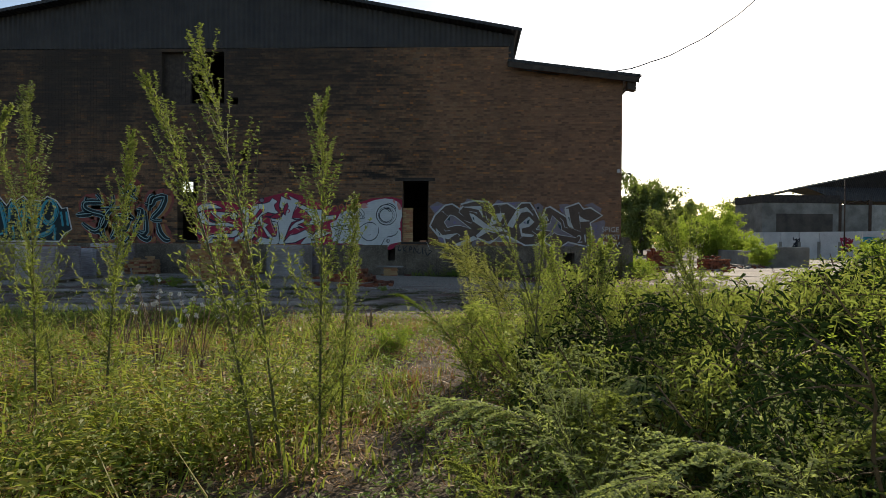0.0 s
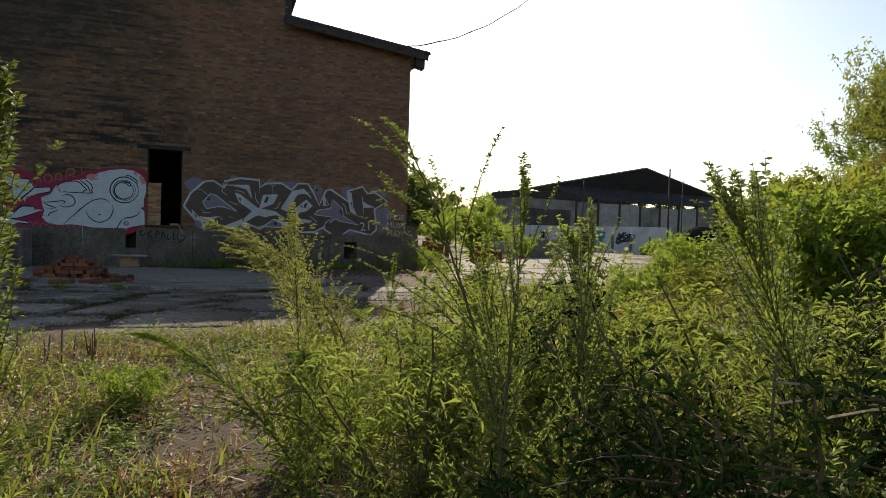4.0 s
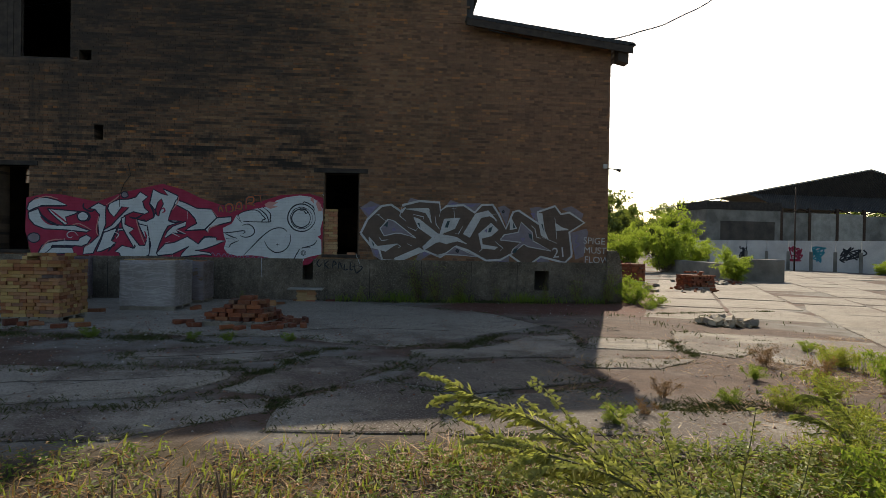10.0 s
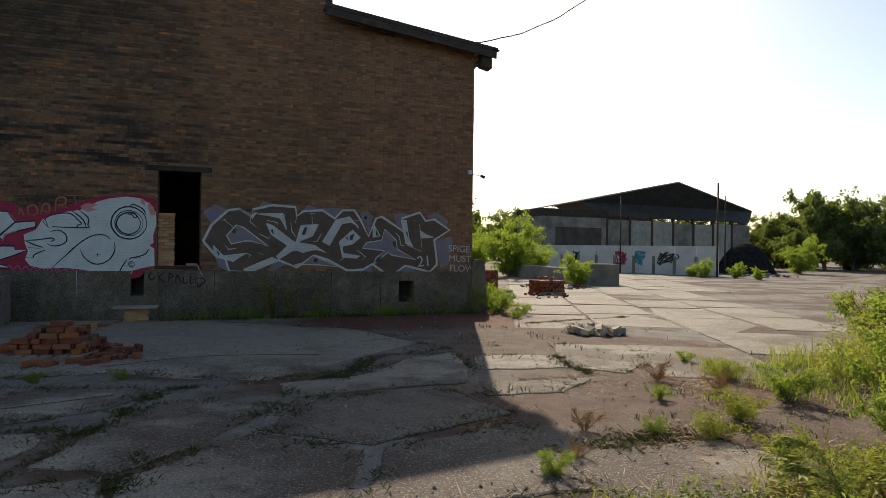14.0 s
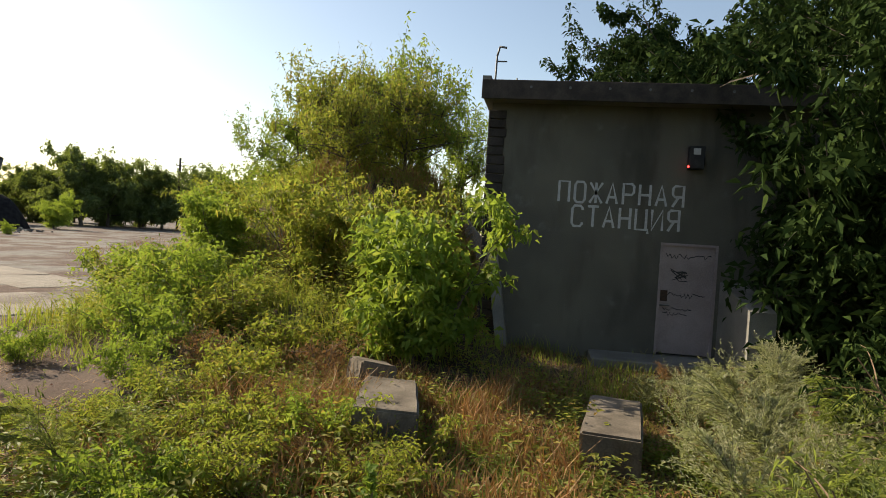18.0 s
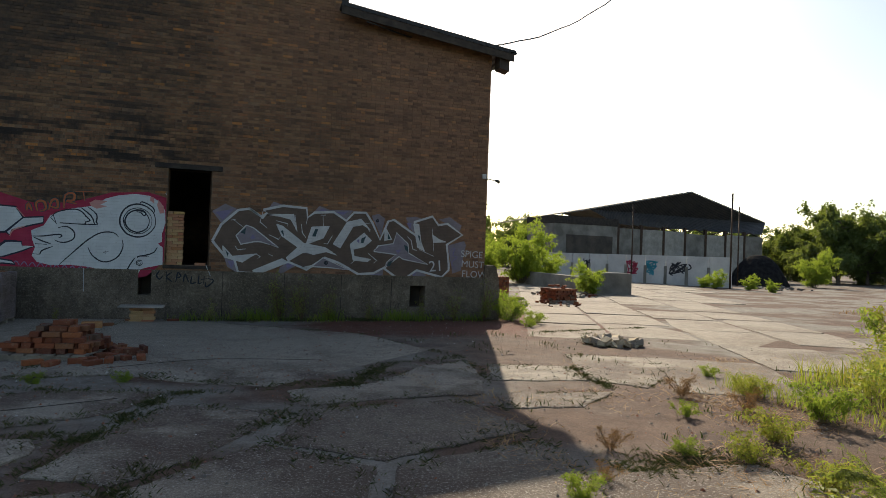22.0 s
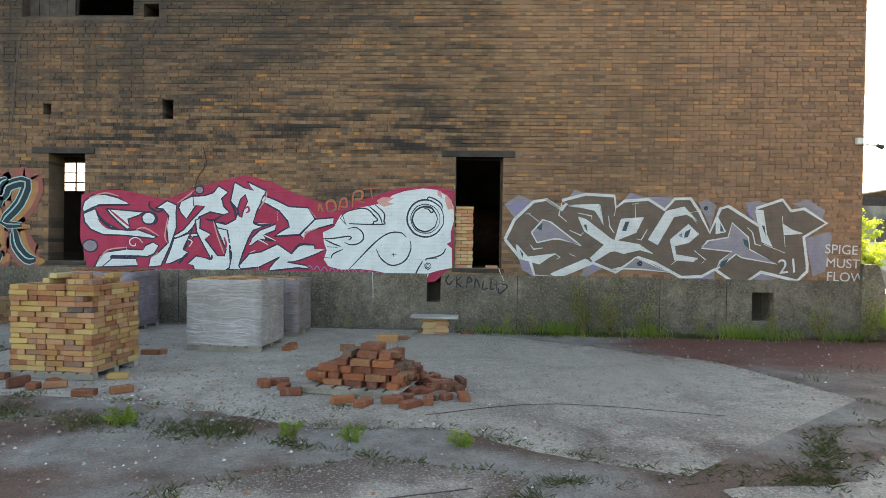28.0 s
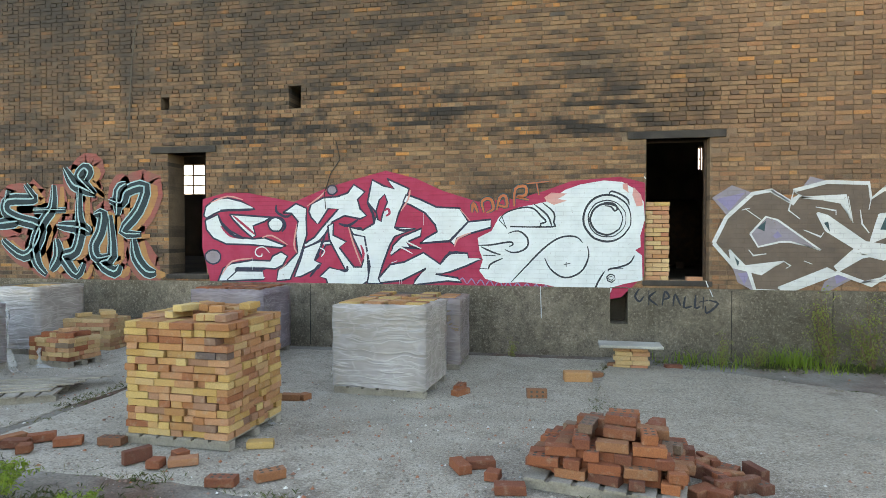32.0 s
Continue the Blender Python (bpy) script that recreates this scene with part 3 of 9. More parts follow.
# cable from the roof edge to a far pole, sagging
def poly_tube(bm, pts, r, n=6):
    """One connected tube along the points."""
    rings = []
    for i, p in enumerate(pts):
        d = (pts[min(i + 1, len(pts) - 1)] - pts[max(i - 1, 0)]).normalized()
        u = d.cross(Vector((0, 0, 1))).normalized() if abs(d.z) < 0.95 else d.orthogonal().normalized()
        w = d.cross(u)
        rings.append([bm.verts.new(p + (u * math.cos(6.2832 * k / n) + w * math.sin(6.2832 * k / n)) * r) for k in range(n)])
    for a, b in zip(rings, rings[1:]):
        for k in range(n):
            bm.faces.new((a[k], a[(k + 1) % n], b[(k + 1) % n], b[k])).smooth = True


bm = bmesh.new()
line = []
for i in range(41):
    x = 4.9 + 17.0 * i / 40
    p = Vector((x, -0.42 + 0.327 * (x - 4.9), 7.66 + 0.05 * (x - 6.0) ** 2 + 0.02 * math.sin(i * 1.7)))
    line.append(p)
poly_tube(bm, line, 0.022)
tagged(part("cable", bm, M_CABLE), "thin black sagging cable tied to the hall's roof edge", "cable")

# crack in the brickwork below the window
bm = bmesh.new()
pts = [(-9.06, 6.5), (-9.16, 6.2), (-9.22, 5.9), (-9.28, 5.4), (-9.33, 4.7), (-9.36, 4.2), (-9.37, 3.9)]
for p, q in zip(pts, pts[1:]):
    panel(bm, [(p[0] - 0.015, p[1]), (p[0] + 0.02, p[1]), (q[0] + 0.015, q[1]), (q[0] - 0.012, q[1])], -0.016, -0.012)
part("crack", bm, M_INSIDE, wall_south, "dark crack running down the brickwork")
# loose wire and drip stains hanging on the wall
bm = bmesh.new()
pts = [(-5.1, 3.75), (-5.02, 3.4), (-5.2, 3.15), (-5.32, 2.8), (-5.3, 2.5)]
for p, q in zip(pts, pts[1:]):
    tube(bm, (p[0], -0.03, p[1]), (q[0], -0.03, q[1]), 0.008, 0.008, 4)
part("wire", bm, M_CABLE, wall_south)

# brick infill standing in the first doorway is built with the loose bricks below

# ---- loose bricks, stacks and wrapped pallets in front of the hall ----
def make_loose(name, stops, rough=0.88):
    n = Nodes(name, rough)
    v = n.world()
    c = n.colors(n.random(), stops)
    c = n.mix(n.ramp(n.noise(v, 14.0, 4.0), 0.55, 0.78, 0.0, 0.35), c, (0.34, 0.29, 0.22))
    c = n.mix(n.ramp(n.noise(v, 30.0, 4.0, 0.7), 0.6, 0.75, 0.0, 0.5), c, (0.12, 0.08, 0.06))
    fine = n.noise(v, 90.0, 3.0, 0.7)
    c = n.mix(0.4, c, n.colors(fine, ((0.3, (0.25, 0.25, 0.25)), (0.7, (0.75, 0.75, 0.75)))), "OVERLAY")
    return n.done(c, fine, 0.4, 0.006)


M_YELLOW = make_loose("yellow_brick", ((0.0, (0.34, 0.19, 0.065)), (0.16, (0.42, 0.28, 0.11)), (0.30, (0.27, 0.12, 0.05)), (0.44, (0.40, 0.21, 0.12)), (0.56, (0.22, 0.075, 0.035)), (0.68, (0.36, 0.17, 0.075)), (0.82, (0.44, 0.32, 0.14)), (0.94, (0.30, 0.15, 0.09)), (1.0, (0.09, 0.065, 0.06))))
M_RED = make_loose("red_brick", ((0.0, (0.16, 0.052, 0.030)), (0.3, (0.25, 0.078, 0.036)), (0.5, (0.115, 0.042, 0.028)), (0.7, (0.22, 0.10, 0.052)), (0.85, (0.30, 0.10, 0.042)), (0.93, (0.10, 0.04, 0.028)), (1.0, (0.19, 0.14, 0.10))))
M_TAN = make_loose("tan_brick", ((0.0, (0.42, 0.27, 0.13)), (0.4, (0.46, 0.32, 0.17)), (0.7, (0.40, 0.22, 0.12)), (1.0, (0.36, 0.14, 0.08))))
M_PALLET = simple("weathered_timber", (0.20, 0.175, 0.145), (0.30, 0.27, 0.23), 3.0, 0.9)


def brick_mesh(name, size, mat, seed, chips=0.006, holes=False):
    """A worn brick: bevelled edges, a chipped corner, some with dark discs as the shade in cored holes."""
    rnd = random.Random(seed)
    bm = box_bm((-size[0] / 2, -size[1] / 2, 0), (size[0] / 2, size[1] / 2, size[2]))
    bmesh.ops.bevel(bm, geom=bm.edges[:], offset=0.005, segments=1, affect="EDGES")
    for v in bm.verts:
        v.co += Vector((rnd.uniform(-1, 1), rnd.uniform(-1, 1), rnd.uniform(-0.5, 0.5))) * chips * 0.5
    if holes:
        for i in range(3):
            for j in range(2):
                x, y = (i - 1) * size[0] * 0.28, (j - 0.5) * size[1] * 0.45
                tube(bm, (x, y, size[2] - 0.012), (x, y, size[2] + 0.0015), 0.016, 0.016, 8, 1)
    me = bpy.data.meshes.new(name)
    bm.to_mesh(me)
    bm.free()
    me.materials.append(mat)
    me.materials.append(M_INSIDE)
    return me


SIZE = (0.248, 0.12, 0.065)
HALF = (0.125, 0.12, 0.065)
YB = [brick_mesh("brick", SIZE, M_YELLOW, k) for k in range(4)] + [brick_mesh("brick", HALF, M_YELLOW, 9)]
TB = [brick_mesh("brick", SIZE, M_TAN, k) for k in range(3)]
RB = [brick_mesh("brick", (0.248, 0.12, 0.075), M_RED, k, 0.008, k == 2) for k in range(3)] + [brick_mesh("brick", (0.13, 0.12, 0.075), M_RED, 11, 0.010)]


def put(me, m, parent):
    ob = new(me.name, me)
    ob.matrix_basis = m
    ob.parent = parent
    ob.matrix_parent_inverse = parent.matrix_basis.inverted()
    return ob


def add_pallet(parent, cx, cy, w, d, z=0.0, rz=0.0):
    m = pose(cx, cy, z, 0, 0, rz)
    bm = bmesh.new()
    for k in range(3):
        y = (k - 1) * (d / 2 - 0.06)
        add_box(bm, (-w / 2, y - 0.05, 0.0), (w / 2, y + 0.05, 0.075), m)
    base = part("pallet_frame", bm, M_PALLET, parent)
    n = 6
    for k in range(n):
        x = -w / 2 + (k + 0.5) * w / n
        part("deck_board", box_bm((x - w / n * 0.40, -d / 2 - 0.02, 0.075), (x + w / n * 0.40, d / 2 + 0.02, 0.098), m), M_PALLET, base)
    return z + 0.099


def brick_stack(cx, cy, w, d, courses, meshes, seed, label, rz=0.0, loose=6, pallet=True, step=0.0685):
    """Courses of bricks laid round the outside of a pallet, roughly, with gaps."""
    rnd = random.Random(seed)
    st = holder("brick_stack", pose(cx, cy, 0, 0, 0, rz), label, "brick stack", "brick stacks")
    top = add_pallet(st, cx, cy, w, d, 0.0, rz) if pallet else 0.0
    base = pose(cx, cy, 0, 0, 0, rz)
    # rubble core
    part("core", box_bm((-w / 2 + 0.13, -d / 2 + 0.13, top), (w / 2 - 0.13, d / 2 - 0.13, top + courses * step - 0.01), base), meshes[0].materials[0], st)
    for c in range(courses):
        z = top + c * step
        for side in range(4):
            run = w if side % 2 == 0 else d
            run2 = d if side % 2 == 0 else w
            a = -run / 2 + (0.0 if c % 2 else 0.122)
            room, kinds = run - 0.122, []
            while sum(kinds) < room - 0.06:
                kinds.append(0.122 if rnd.random() < 0.42 else 0.25)
            fit = room / sum(kinds)
            for ln in kinds:
                x, ln = a + ln * fit / 2, ln * fit
                a += ln
                if rnd.random() < 0.02:
                    continue
                head = ln < 0.18
                jut = rnd.uniform(-0.024, 0.02)
                turn = rnd.uniform(-3.0, 3.0) + (90 if head else 0)
                off = run2 / 2 - (0.125 if head else 0.06) + jut
                m = base @ pose(0, 0, 0, 0, 0, 90 * side) @ pose(x, -off, z, rnd.uniform(-1.2, 1.2), rnd.uniform(-1.0, 1.0), turn)
                m = m @ Matrix.Diagonal((1.0, (ln - 0.004) / 0.12, 1.0, 1.0) if head else ((ln - 0.004) / 0.248, 1.0, 1.0, 1.0))
                put(rnd.choice(meshes[:4]), m, st)
    z = top + courses * step
    for k in range(loose):
        m = base @ pose(rnd.uniform(-w / 2 + 0.15, w / 2 - 0.15), rnd.uniform(-d / 2 + 0.15, d / 2 - 0.15), z + rnd.choice((0, 0, 0.066)), 0, 0, rnd.uniform(0, 180))
        put(rnd.choice(meshes), m, st)
    return st


brick_stack(-4.62, -4.95, 1.12, 1.02, 16, YB, 3, "pallet of mixed yellow and pink reclaimed bricks, roughly stacked", -2.0, 20)
brick_stack(-6.0, -3.0, 1.1, 1.0, 13, YB, 8, "pallet of yellow bricks with torn film on one side", 0.0, 14)
brick_stack(-9.35, -0.95, 1.0, 0.6, 8, TB, 14, "low stack of tan bricks standing beside the wall", 3.0, 4, False)
brick_stack(-8.75, -2.3, 0.8, 0.6, 5, TB + RB[:1], 15, "small collapsing stack of tan and red bricks on a pallet", -8.0, 9)
brick_stack(14.5, 6.3, 1.15, 0.95, 6, RB, 21, "low pallet of red bricks in the sunny yard", 12.0, 5, True, 0.077)
brick_stack(13.1, 9.9, 1.15, 1.0, 10, RB, 22, "square stack of red bricks in the sunny yard", 6.0, 3, True, 0.077)
brick_stack(23.6, 28.0, 1.6, 1.0, 9, RB, 23, "long stack of red bricks behind the low concrete wall", 0.0, 2, True, 0.077)


def red_pile():
    """A slumped heap of red bricks on a pallet, with spill beside it."""
    rnd = random.Random(31)
    pl = holder("brick_pile", pose(-0.62, -5.42, 0), "slumped pile of red bricks on a broken pallet", "brick pile")
    top = add_pallet(pl, -0.62, -5.42, 1.25, 1.0, 0.0, -12)
    base = pose(-0.62, -5.42, 0, 0, 0, -12)
    rows = ((5, 7), (5, 7), (4, 6), (3, 6), (3, 4), (1, 2))
    for c, (nx, ny) in enumerate(rows):
        w, d = nx * 0.255, ny * 0.125
        for i in range(nx):
            for j in range(ny):
                inner = 0 < i < nx - 1 and 0 < j < ny - 1 and c < 3
                if inner or rnd.random() < (0.04 if c < 2 else 0.14):
                    continue
                turn = rnd.choice((0, 0, 90)) + rnd.uniform(-14, 14)
                m = base @ pose((i + 0.5) * 0.255 - w / 2 + 0.02 * c + rnd.uniform(-0.02, 0.02), (j + 0.5) * 0.125 - d / 2 + rnd.uniform(-0.015, 0.015), top + c * 0.0765, rnd.uniform(-2, 2), rnd.uniform(-2, 2), turn)
                put(rnd.choice(RB), m, pl)
    part("core", box_bm((-0.42, -0.34, top), (0.42, 0.34, top + 0.22), base), M_RED, pl)
    return pl


red_pile()


def scatter(spots, meshes, seed, label, group):
    rnd = random.Random(seed)
    for x, y, r, tip in spots:
        me = rnd.choice(meshes)
        ob = new("loose_brick", me)
        z = ground_z(x, y) if x > -30 else 0
        ob.matrix_basis = pose(x, y, max(z, 0.0) + (0.06 if tip else 0.0), 90 if tip else 0, 0, r)
        tagged(ob, label, "brick", group)


rnd = random.Random(44)
spill = [(rnd.gauss(0.22, 0.17), rnd.gauss(-5.5, 0.27), rnd.uniform(0, 180), rnd.random() < 0.35) for _ in range(22)]
scatter(spill, RB, 45, "loose red brick fallen beside the pile", "spilled red bricks")
scatter([(-1.72, -5.4, 20, 0), (-1.58, -5.65, 80, 0), (-1.42, -5.9, 10, 0), (-1.88, -5.5, 120, 0), (-0.75, -6.2, 30, 0), (-0.5, -6.3, 70, 0), (-0.2, -6.15, 15, 0), (0.02, -6.3, 50, 0), (0.2, -6.1, 95, 0), (0.6, -5.9, 100, 0)], RB, 46, "loose red brick lying on the concrete", "spilled red bricks")
scatter([(-5.3, -5.5, 5, 0), (-4.78, -5.85, 60, 1), (-4.5, -5.95, 95, 0), (-4.3, -5.85, 30, 0), (-4.42, -5.72, 150, 0), (-3.85, -5.3, 20, 0), (-3.72, -6.2, 8, 0), (-3.4, -6.0, 40, 0)], RB + YB[:2], 47, "loose brick lying beside the yellow stack", "bricks by the stack")
scatter([(-2.35, -2.75, 85, 0), (-2.3, -3.0, 60, 0), (-1.35, -2.95, 10, 1), (-4.3, -3.65, 4, 0), (-4.15, -3.6, 70, 0), (-0.6, -1.7, 20, 0), (-6.15, -5.75, 15, 0), (-6.3, -5.65, 70, 0), (-5.95, -5.85, 120, 0), (-5.7, -5.6, 30, 0), (-6.05, -5.55, 40, 0), (0.6, -0.9, 12, 0), (-0.3, -0.95, 80, 0)], RB, 48, "single red brick lying in the yard", "bricks by the wall")

# yellow block and little bench by the wall
ob = part("block", box_bm((-0.19, -0.1, 0), (0.19, 0.1, 0.14), pose(-0.83, -1.97, 0, 0, 0, 8), 0.012), M_YELLOW)
tagged(ob, "yellow concrete block lying on the yard", "block")
bench = holder("brick_bench", pose(-0.05, -1.0, 0), "low bench of tan bricks with a thin slab on top", "bench")
for c in range(5):
    for k in range(2):
        put(TB[(c + k) % 3], pose(-0.16 + 0.25 * k + 0.03 * (c % 2), -1.0, c * 0.068, 0, 0, 3 * (k - 0.5)), bench)
part("slab_top", box_bm((-0.5, -1.22, 0.342), (0.42, -0.78, 0.385), None, 0.008), M_CONC, bench, "thin grey stone slab")

# infill column in the first doorway and bricks on its sill
col = holder("brick_infill", pose(0.5, 0.2, 1.28), "narrow column of tan bricks built into the doorway", "brickwork")
HT = [brick_mesh("brick", (0.118, 0.12, 0.065), M_TAN, 31 + c) for c in range(2)]
for c in range(18):
    jog = (c * 37 % 5 - 2) * 0.004
    put((TB[c % 3], YB[c % 4])[c % 4 == 1], pose((0.556 if c % 2 else 0.432) + jog, 0.13, 1.28 + c * 0.0725, 0, 0, (c * 37 % 5 - 2) * 0.6), col)
    put(HT[c % 2], pose((0.366 if c % 2 else 0.622) + jog, 0.13, 1.28 + c * 0.0725, 0, 0, (c * 23 % 5 - 2) * 0.6), col)
ob = new("loose_brick", TB[1])
ob.matrix_basis = pose(1.08, 0.12, 1.276, 0, 0, 3)
tagged(ob, "tan brick lying forgotten on the doorway sill", "brick")


# ---- wrapped pallets ----
def make_film(name, tint, clear):
    """Dusty stretch film: a grey veil, partly clear, creased, with highlights painted pale along the creases."""
    n = Nodes(name, 0.3)
    v = n.world()
    bend = n.node("VectorMath")
    bend.operation = "ADD"
    n.put(bend.inputs[0], v)
    n.put(bend.inputs[1], n.scaled(n.node("TexNoise", Scale=2.2, Detail=2.0).outputs["Color"], (0.22, 0.22, 0.22)))
    fold = n.noise(n.scaled(bend.outputs[0], (1.6, 1.6, 2.6)), 1.5, 2.0, 0.5)
    pleat = n.noise(n.scaled(bend.outputs[0], (0.5, 0.5, 6.5)), 2.0, 2.0, 0.5)
    ridge = n.math("MAXIMUM", n.ramp(n.math("ABSOLUTE", n.math("SUBTRACT", fold, 0.5)), 0.0, 0.05, 0.6, 0.0), n.ramp(n.math("ABSOLUTE", n.math("SUBTRACT", pleat, 0.5)), 0.0, 0.06, 1.0, 0.0))
    veil = n.ramp(n.noise(v, 0.8, 3.0, 0.5), 0.35, 0.65)
    c = n.mix(veil, tuple(0.72 * k for k in tint), tint)
    # highlights on the creases, mixed into the film colour
    c = n.mix(n.math("MULTIPLY", ridge, 0.22), c, tuple(min(1.6 * k, 0.8) for k in tint))
    haze = n.math("ADD", n.math("MULTIPLY", veil, 0.16), clear)
    n.put(n.b.inputs["Alpha"], n.math("MINIMUM", n.math("ADD", haze, n.math("MULTIPLY", ridge, 0.12)), 0.95))
    n.b.inputs["Specular IOR Level"].default_value = 0.5
    return n.done(c, n.math("ADD", fold, n.math("ADD", pleat, n.math("MULTIPLY", ridge, 0.15))), 1.0, 0.05)


M_FILM = make_film("stretch_film", (0.46, 0.45, 0.47), 0.50)
M_FILM_DARK = make_film("dull_film", (0.27, 0.24, 0.27), 0.52)
M_FILM_WHITE = make_film("torn_film", (0.58, 0.58, 0.58), 0.30)


def film_box(w, d, h, seed, bulge=0.02):
    """A film wrap round a load: open underneath, creased and bulging."""
    bm = bmesh.new()
    rnd = random.Random(seed)
    nx, nz = 9, 11
    ring_pts = []
    for s, (ax, ay, bx, by) in enumerate(((-1, -1, 1, -1), (1, -1, 1, 1), (1, 1, -1, 1), (-1, 1, -1, -1))):
        for i in range(nx):
            t = i / nx
            ring_pts.append(((ax + (bx - ax) * t) * w / 2, (ay + (by - ay) * t) * d / 2))
    rows = []
    for k in range(nz + 1):
        z = h * k / nz
        row = []
        for i, (x, y) in enumerate(ring_pts):
            o = noise.noise(Vector((x * 3 + seed, y * 3, z * 5))) * bulge + 0.008
            l = math.hypot(x, y)
            row.append(bm.verts.new((x + x / l * o, y + y / l * o, z)))
        rows.append(row)
    n = len(ring_pts)
    for k in range(nz):
        for i in range(n):
            bm.faces.new((rows[k][i], rows[k][(i + 1) % n], rows[k + 1][(i + 1) % n], rows[k + 1][i]))
    # folded rim on top
    inner = [bm.verts.new((v.co.x * 0.86, v.co.y * 0.86, h + 0.012 + rnd.uniform(0, 0.012))) for v in rows[-1]]
    for i in range(n):
        bm.faces.new((rows[-1][i], rows[-1][(i + 1) % n], inner[(i + 1) % n], inner[i]))
    return bm


def wrapped_pallet(cx, cy, w, d, h, film, meshes, seed, label, rz=0.0, full=True):
    p = holder("wrapped_pallet", pose(cx, cy, 0, 0, 0, rz), label, "pallet load", "wrapped pallets")
    top = add_pallet(p, cx, cy, w, d, 0.0, rz)
    base = pose(cx, cy, 0, 0, 0, rz)
    step = 0.068
    n = int((h - top) / step)
    rnd = random.Random(seed)
    bm = bmesh.new()
    for c in range(n):
        for side in range(4):
            run, dep = (w, d) if side % 2 == 0 else (d, w)
            a = -run / 2 + (0.13 if c % 2 else 0.0)
            while a < run / 2 - 0.1:
                ln = min(0.25, run / 2 - a)
                add_box(bm, (a + 0.003, -dep / 2 + 0.012, top + c * step), (a + ln - 0.004, -dep / 2 + 0.13, top + c * step + 0.064), base @ pose(0, 0, 0, 0, 0, 90 * side))
                a += 0.25
    load = part("brick_load", bm, meshes[0].materials[0], p)
    tagged(load, "courses of bricks seen dimly through the film", "", "", "stuff")
    bm = film_box(w, d, n * step + 0.015, seed)
    bmesh.ops.transform(bm, matrix=base @ pose(0, 0, top), verts=bm.verts[:])
    for f in bm.faces:
        f.smooth = True
    part("film", bm, film, p, "creased dusty stretch film")
    z = top + n * step
    for k in range(4):
        for j in range(7):
            if full and rnd.random() < 0.85:
                put(rnd.choice(meshes[:3]), base @ pose(-w / 2 + 0.17 + k * (w - 0.3) / 3.2, -d / 2 + 0.12 + j * (d - 0.2) / 6.4, z - 0.02, 0, 0, rnd.uniform(-3, 3)), p)
    return p


wrapped_pallet(-3.27, -2.75, 1.22, 1.05, 1.14, M_FILM, YB, 51, "pallet of yellow bricks wrapped in creased grey film", -4.0)
wrapped_pallet(-3.30, -1.18, 1.50, 0.95, 1.10, M_FILM_DARK, YB, 52, "film-wrapped brick pallet standing behind another")
wrapped_pallet(-6.40, -1.05, 1.25, 1.05, 1.12, M_FILM_DARK, RB, 53, "dull dark film-wrapped pallet close to the wall")
wrapped_pallet(-9.75, -5.65, 1.20, 1.20, 1.10, M_FILM, RB, 54, "film-wrapped pallet of red bricks with an open top")
wrapped_pallet(-9.95, -3.4, 1.20, 1.20, 1.02, M_FILM, RB, 55, "film-wrapped pallet of red bricks with loosened film")
wrapped_pallet(-10.3, -1.3, 1.10, 1.05, 1.12, M_FILM, TB, 56, "film-wrapped pallet of tan bricks by the wall", 0, False)
wrapped_pallet(-12.4, -2.6, 1.20, 1.10, 1.12, M_FILM, TB, 57, "film-wrapped pallet of tan bricks in the back row", 0, False)
wrapped_pallet(-12.3, -4.7, 1.20, 1.10, 1.08, M_FILM, TB, 58, "film-wrapped pallet of tan bricks further along", 0, False)


def film_scrap(x, y, h, w, seed, label):
    """A torn strip of film hanging or lying in folds."""
    bm = bmesh.new()
    rnd = random.Random(seed)
    rows = []
    for k in range(9):
        t = k / 8
        row = []
        for j in range(4):
            row.append(bm.verts.new((x + w * (j / 3 - 0.5) * (0.4 + t) + 0.25 * t * t + 0.04 * math.sin(5 * t + j), y - 0.1 * t + 0.03 * rnd.uniform(-1, 1), max(h * (1 - t) ** 1.3, 0.012 + 0.008 * j))))
        rows.append(row)
    for a, b in zip(rows, rows[1:]):
        for j in range(3):
            bm.faces.new((a[j], a[j + 1], b[j + 1], b[j])).smooth = True
    tagged(part("film_scrap", bm, M_FILM_WHITE), label, "plastic film", "film scraps")


film_scrap(-5.45, -5.05, 0.75, 0.12, 3, "torn strip of clear film hanging off the yellow bricks")
film_scrap(-9.1, -3.0, 0.95, 0.10, 4, "torn strip of film hanging off a wrapped pallet")
film_scrap(-8.6, -4.4, 0.06, 0.6, 5, "crumpled film lying on the yard")
film_scrap(-8.9, -2.65, 0.3, 0.15, 6, "white film tangled on a small brick stack")
film_scrap(-4.6, -4.6, 1.14, 0.5, 7, "crumpled film lying on the yellow bricks")

# flat pallet with grey boards on it
bp = holder("board_pile", pose(-7.85, -4.1, 0), "flat pallet with grey weathered boards lying on it", "boards")
add_pallet(bp, -7.85, -4.1, 1.2, 1.1, 0.0, 28)
rnd = random.Random(61)
for k in range(7):
    m = pose(-7.95 + 0.03 * k, -4.45 + 0.13 * k, 0.10 + 0.012 * (k % 3), 0, 0, 22 + rnd.uniform(-5, 5))
    part("plank", box_bm((-0.75, -0.05, 0), (0.6 + rnd.random() * 0.3, 0.05, 0.022), m, 0.003), M_PALLET, bp)

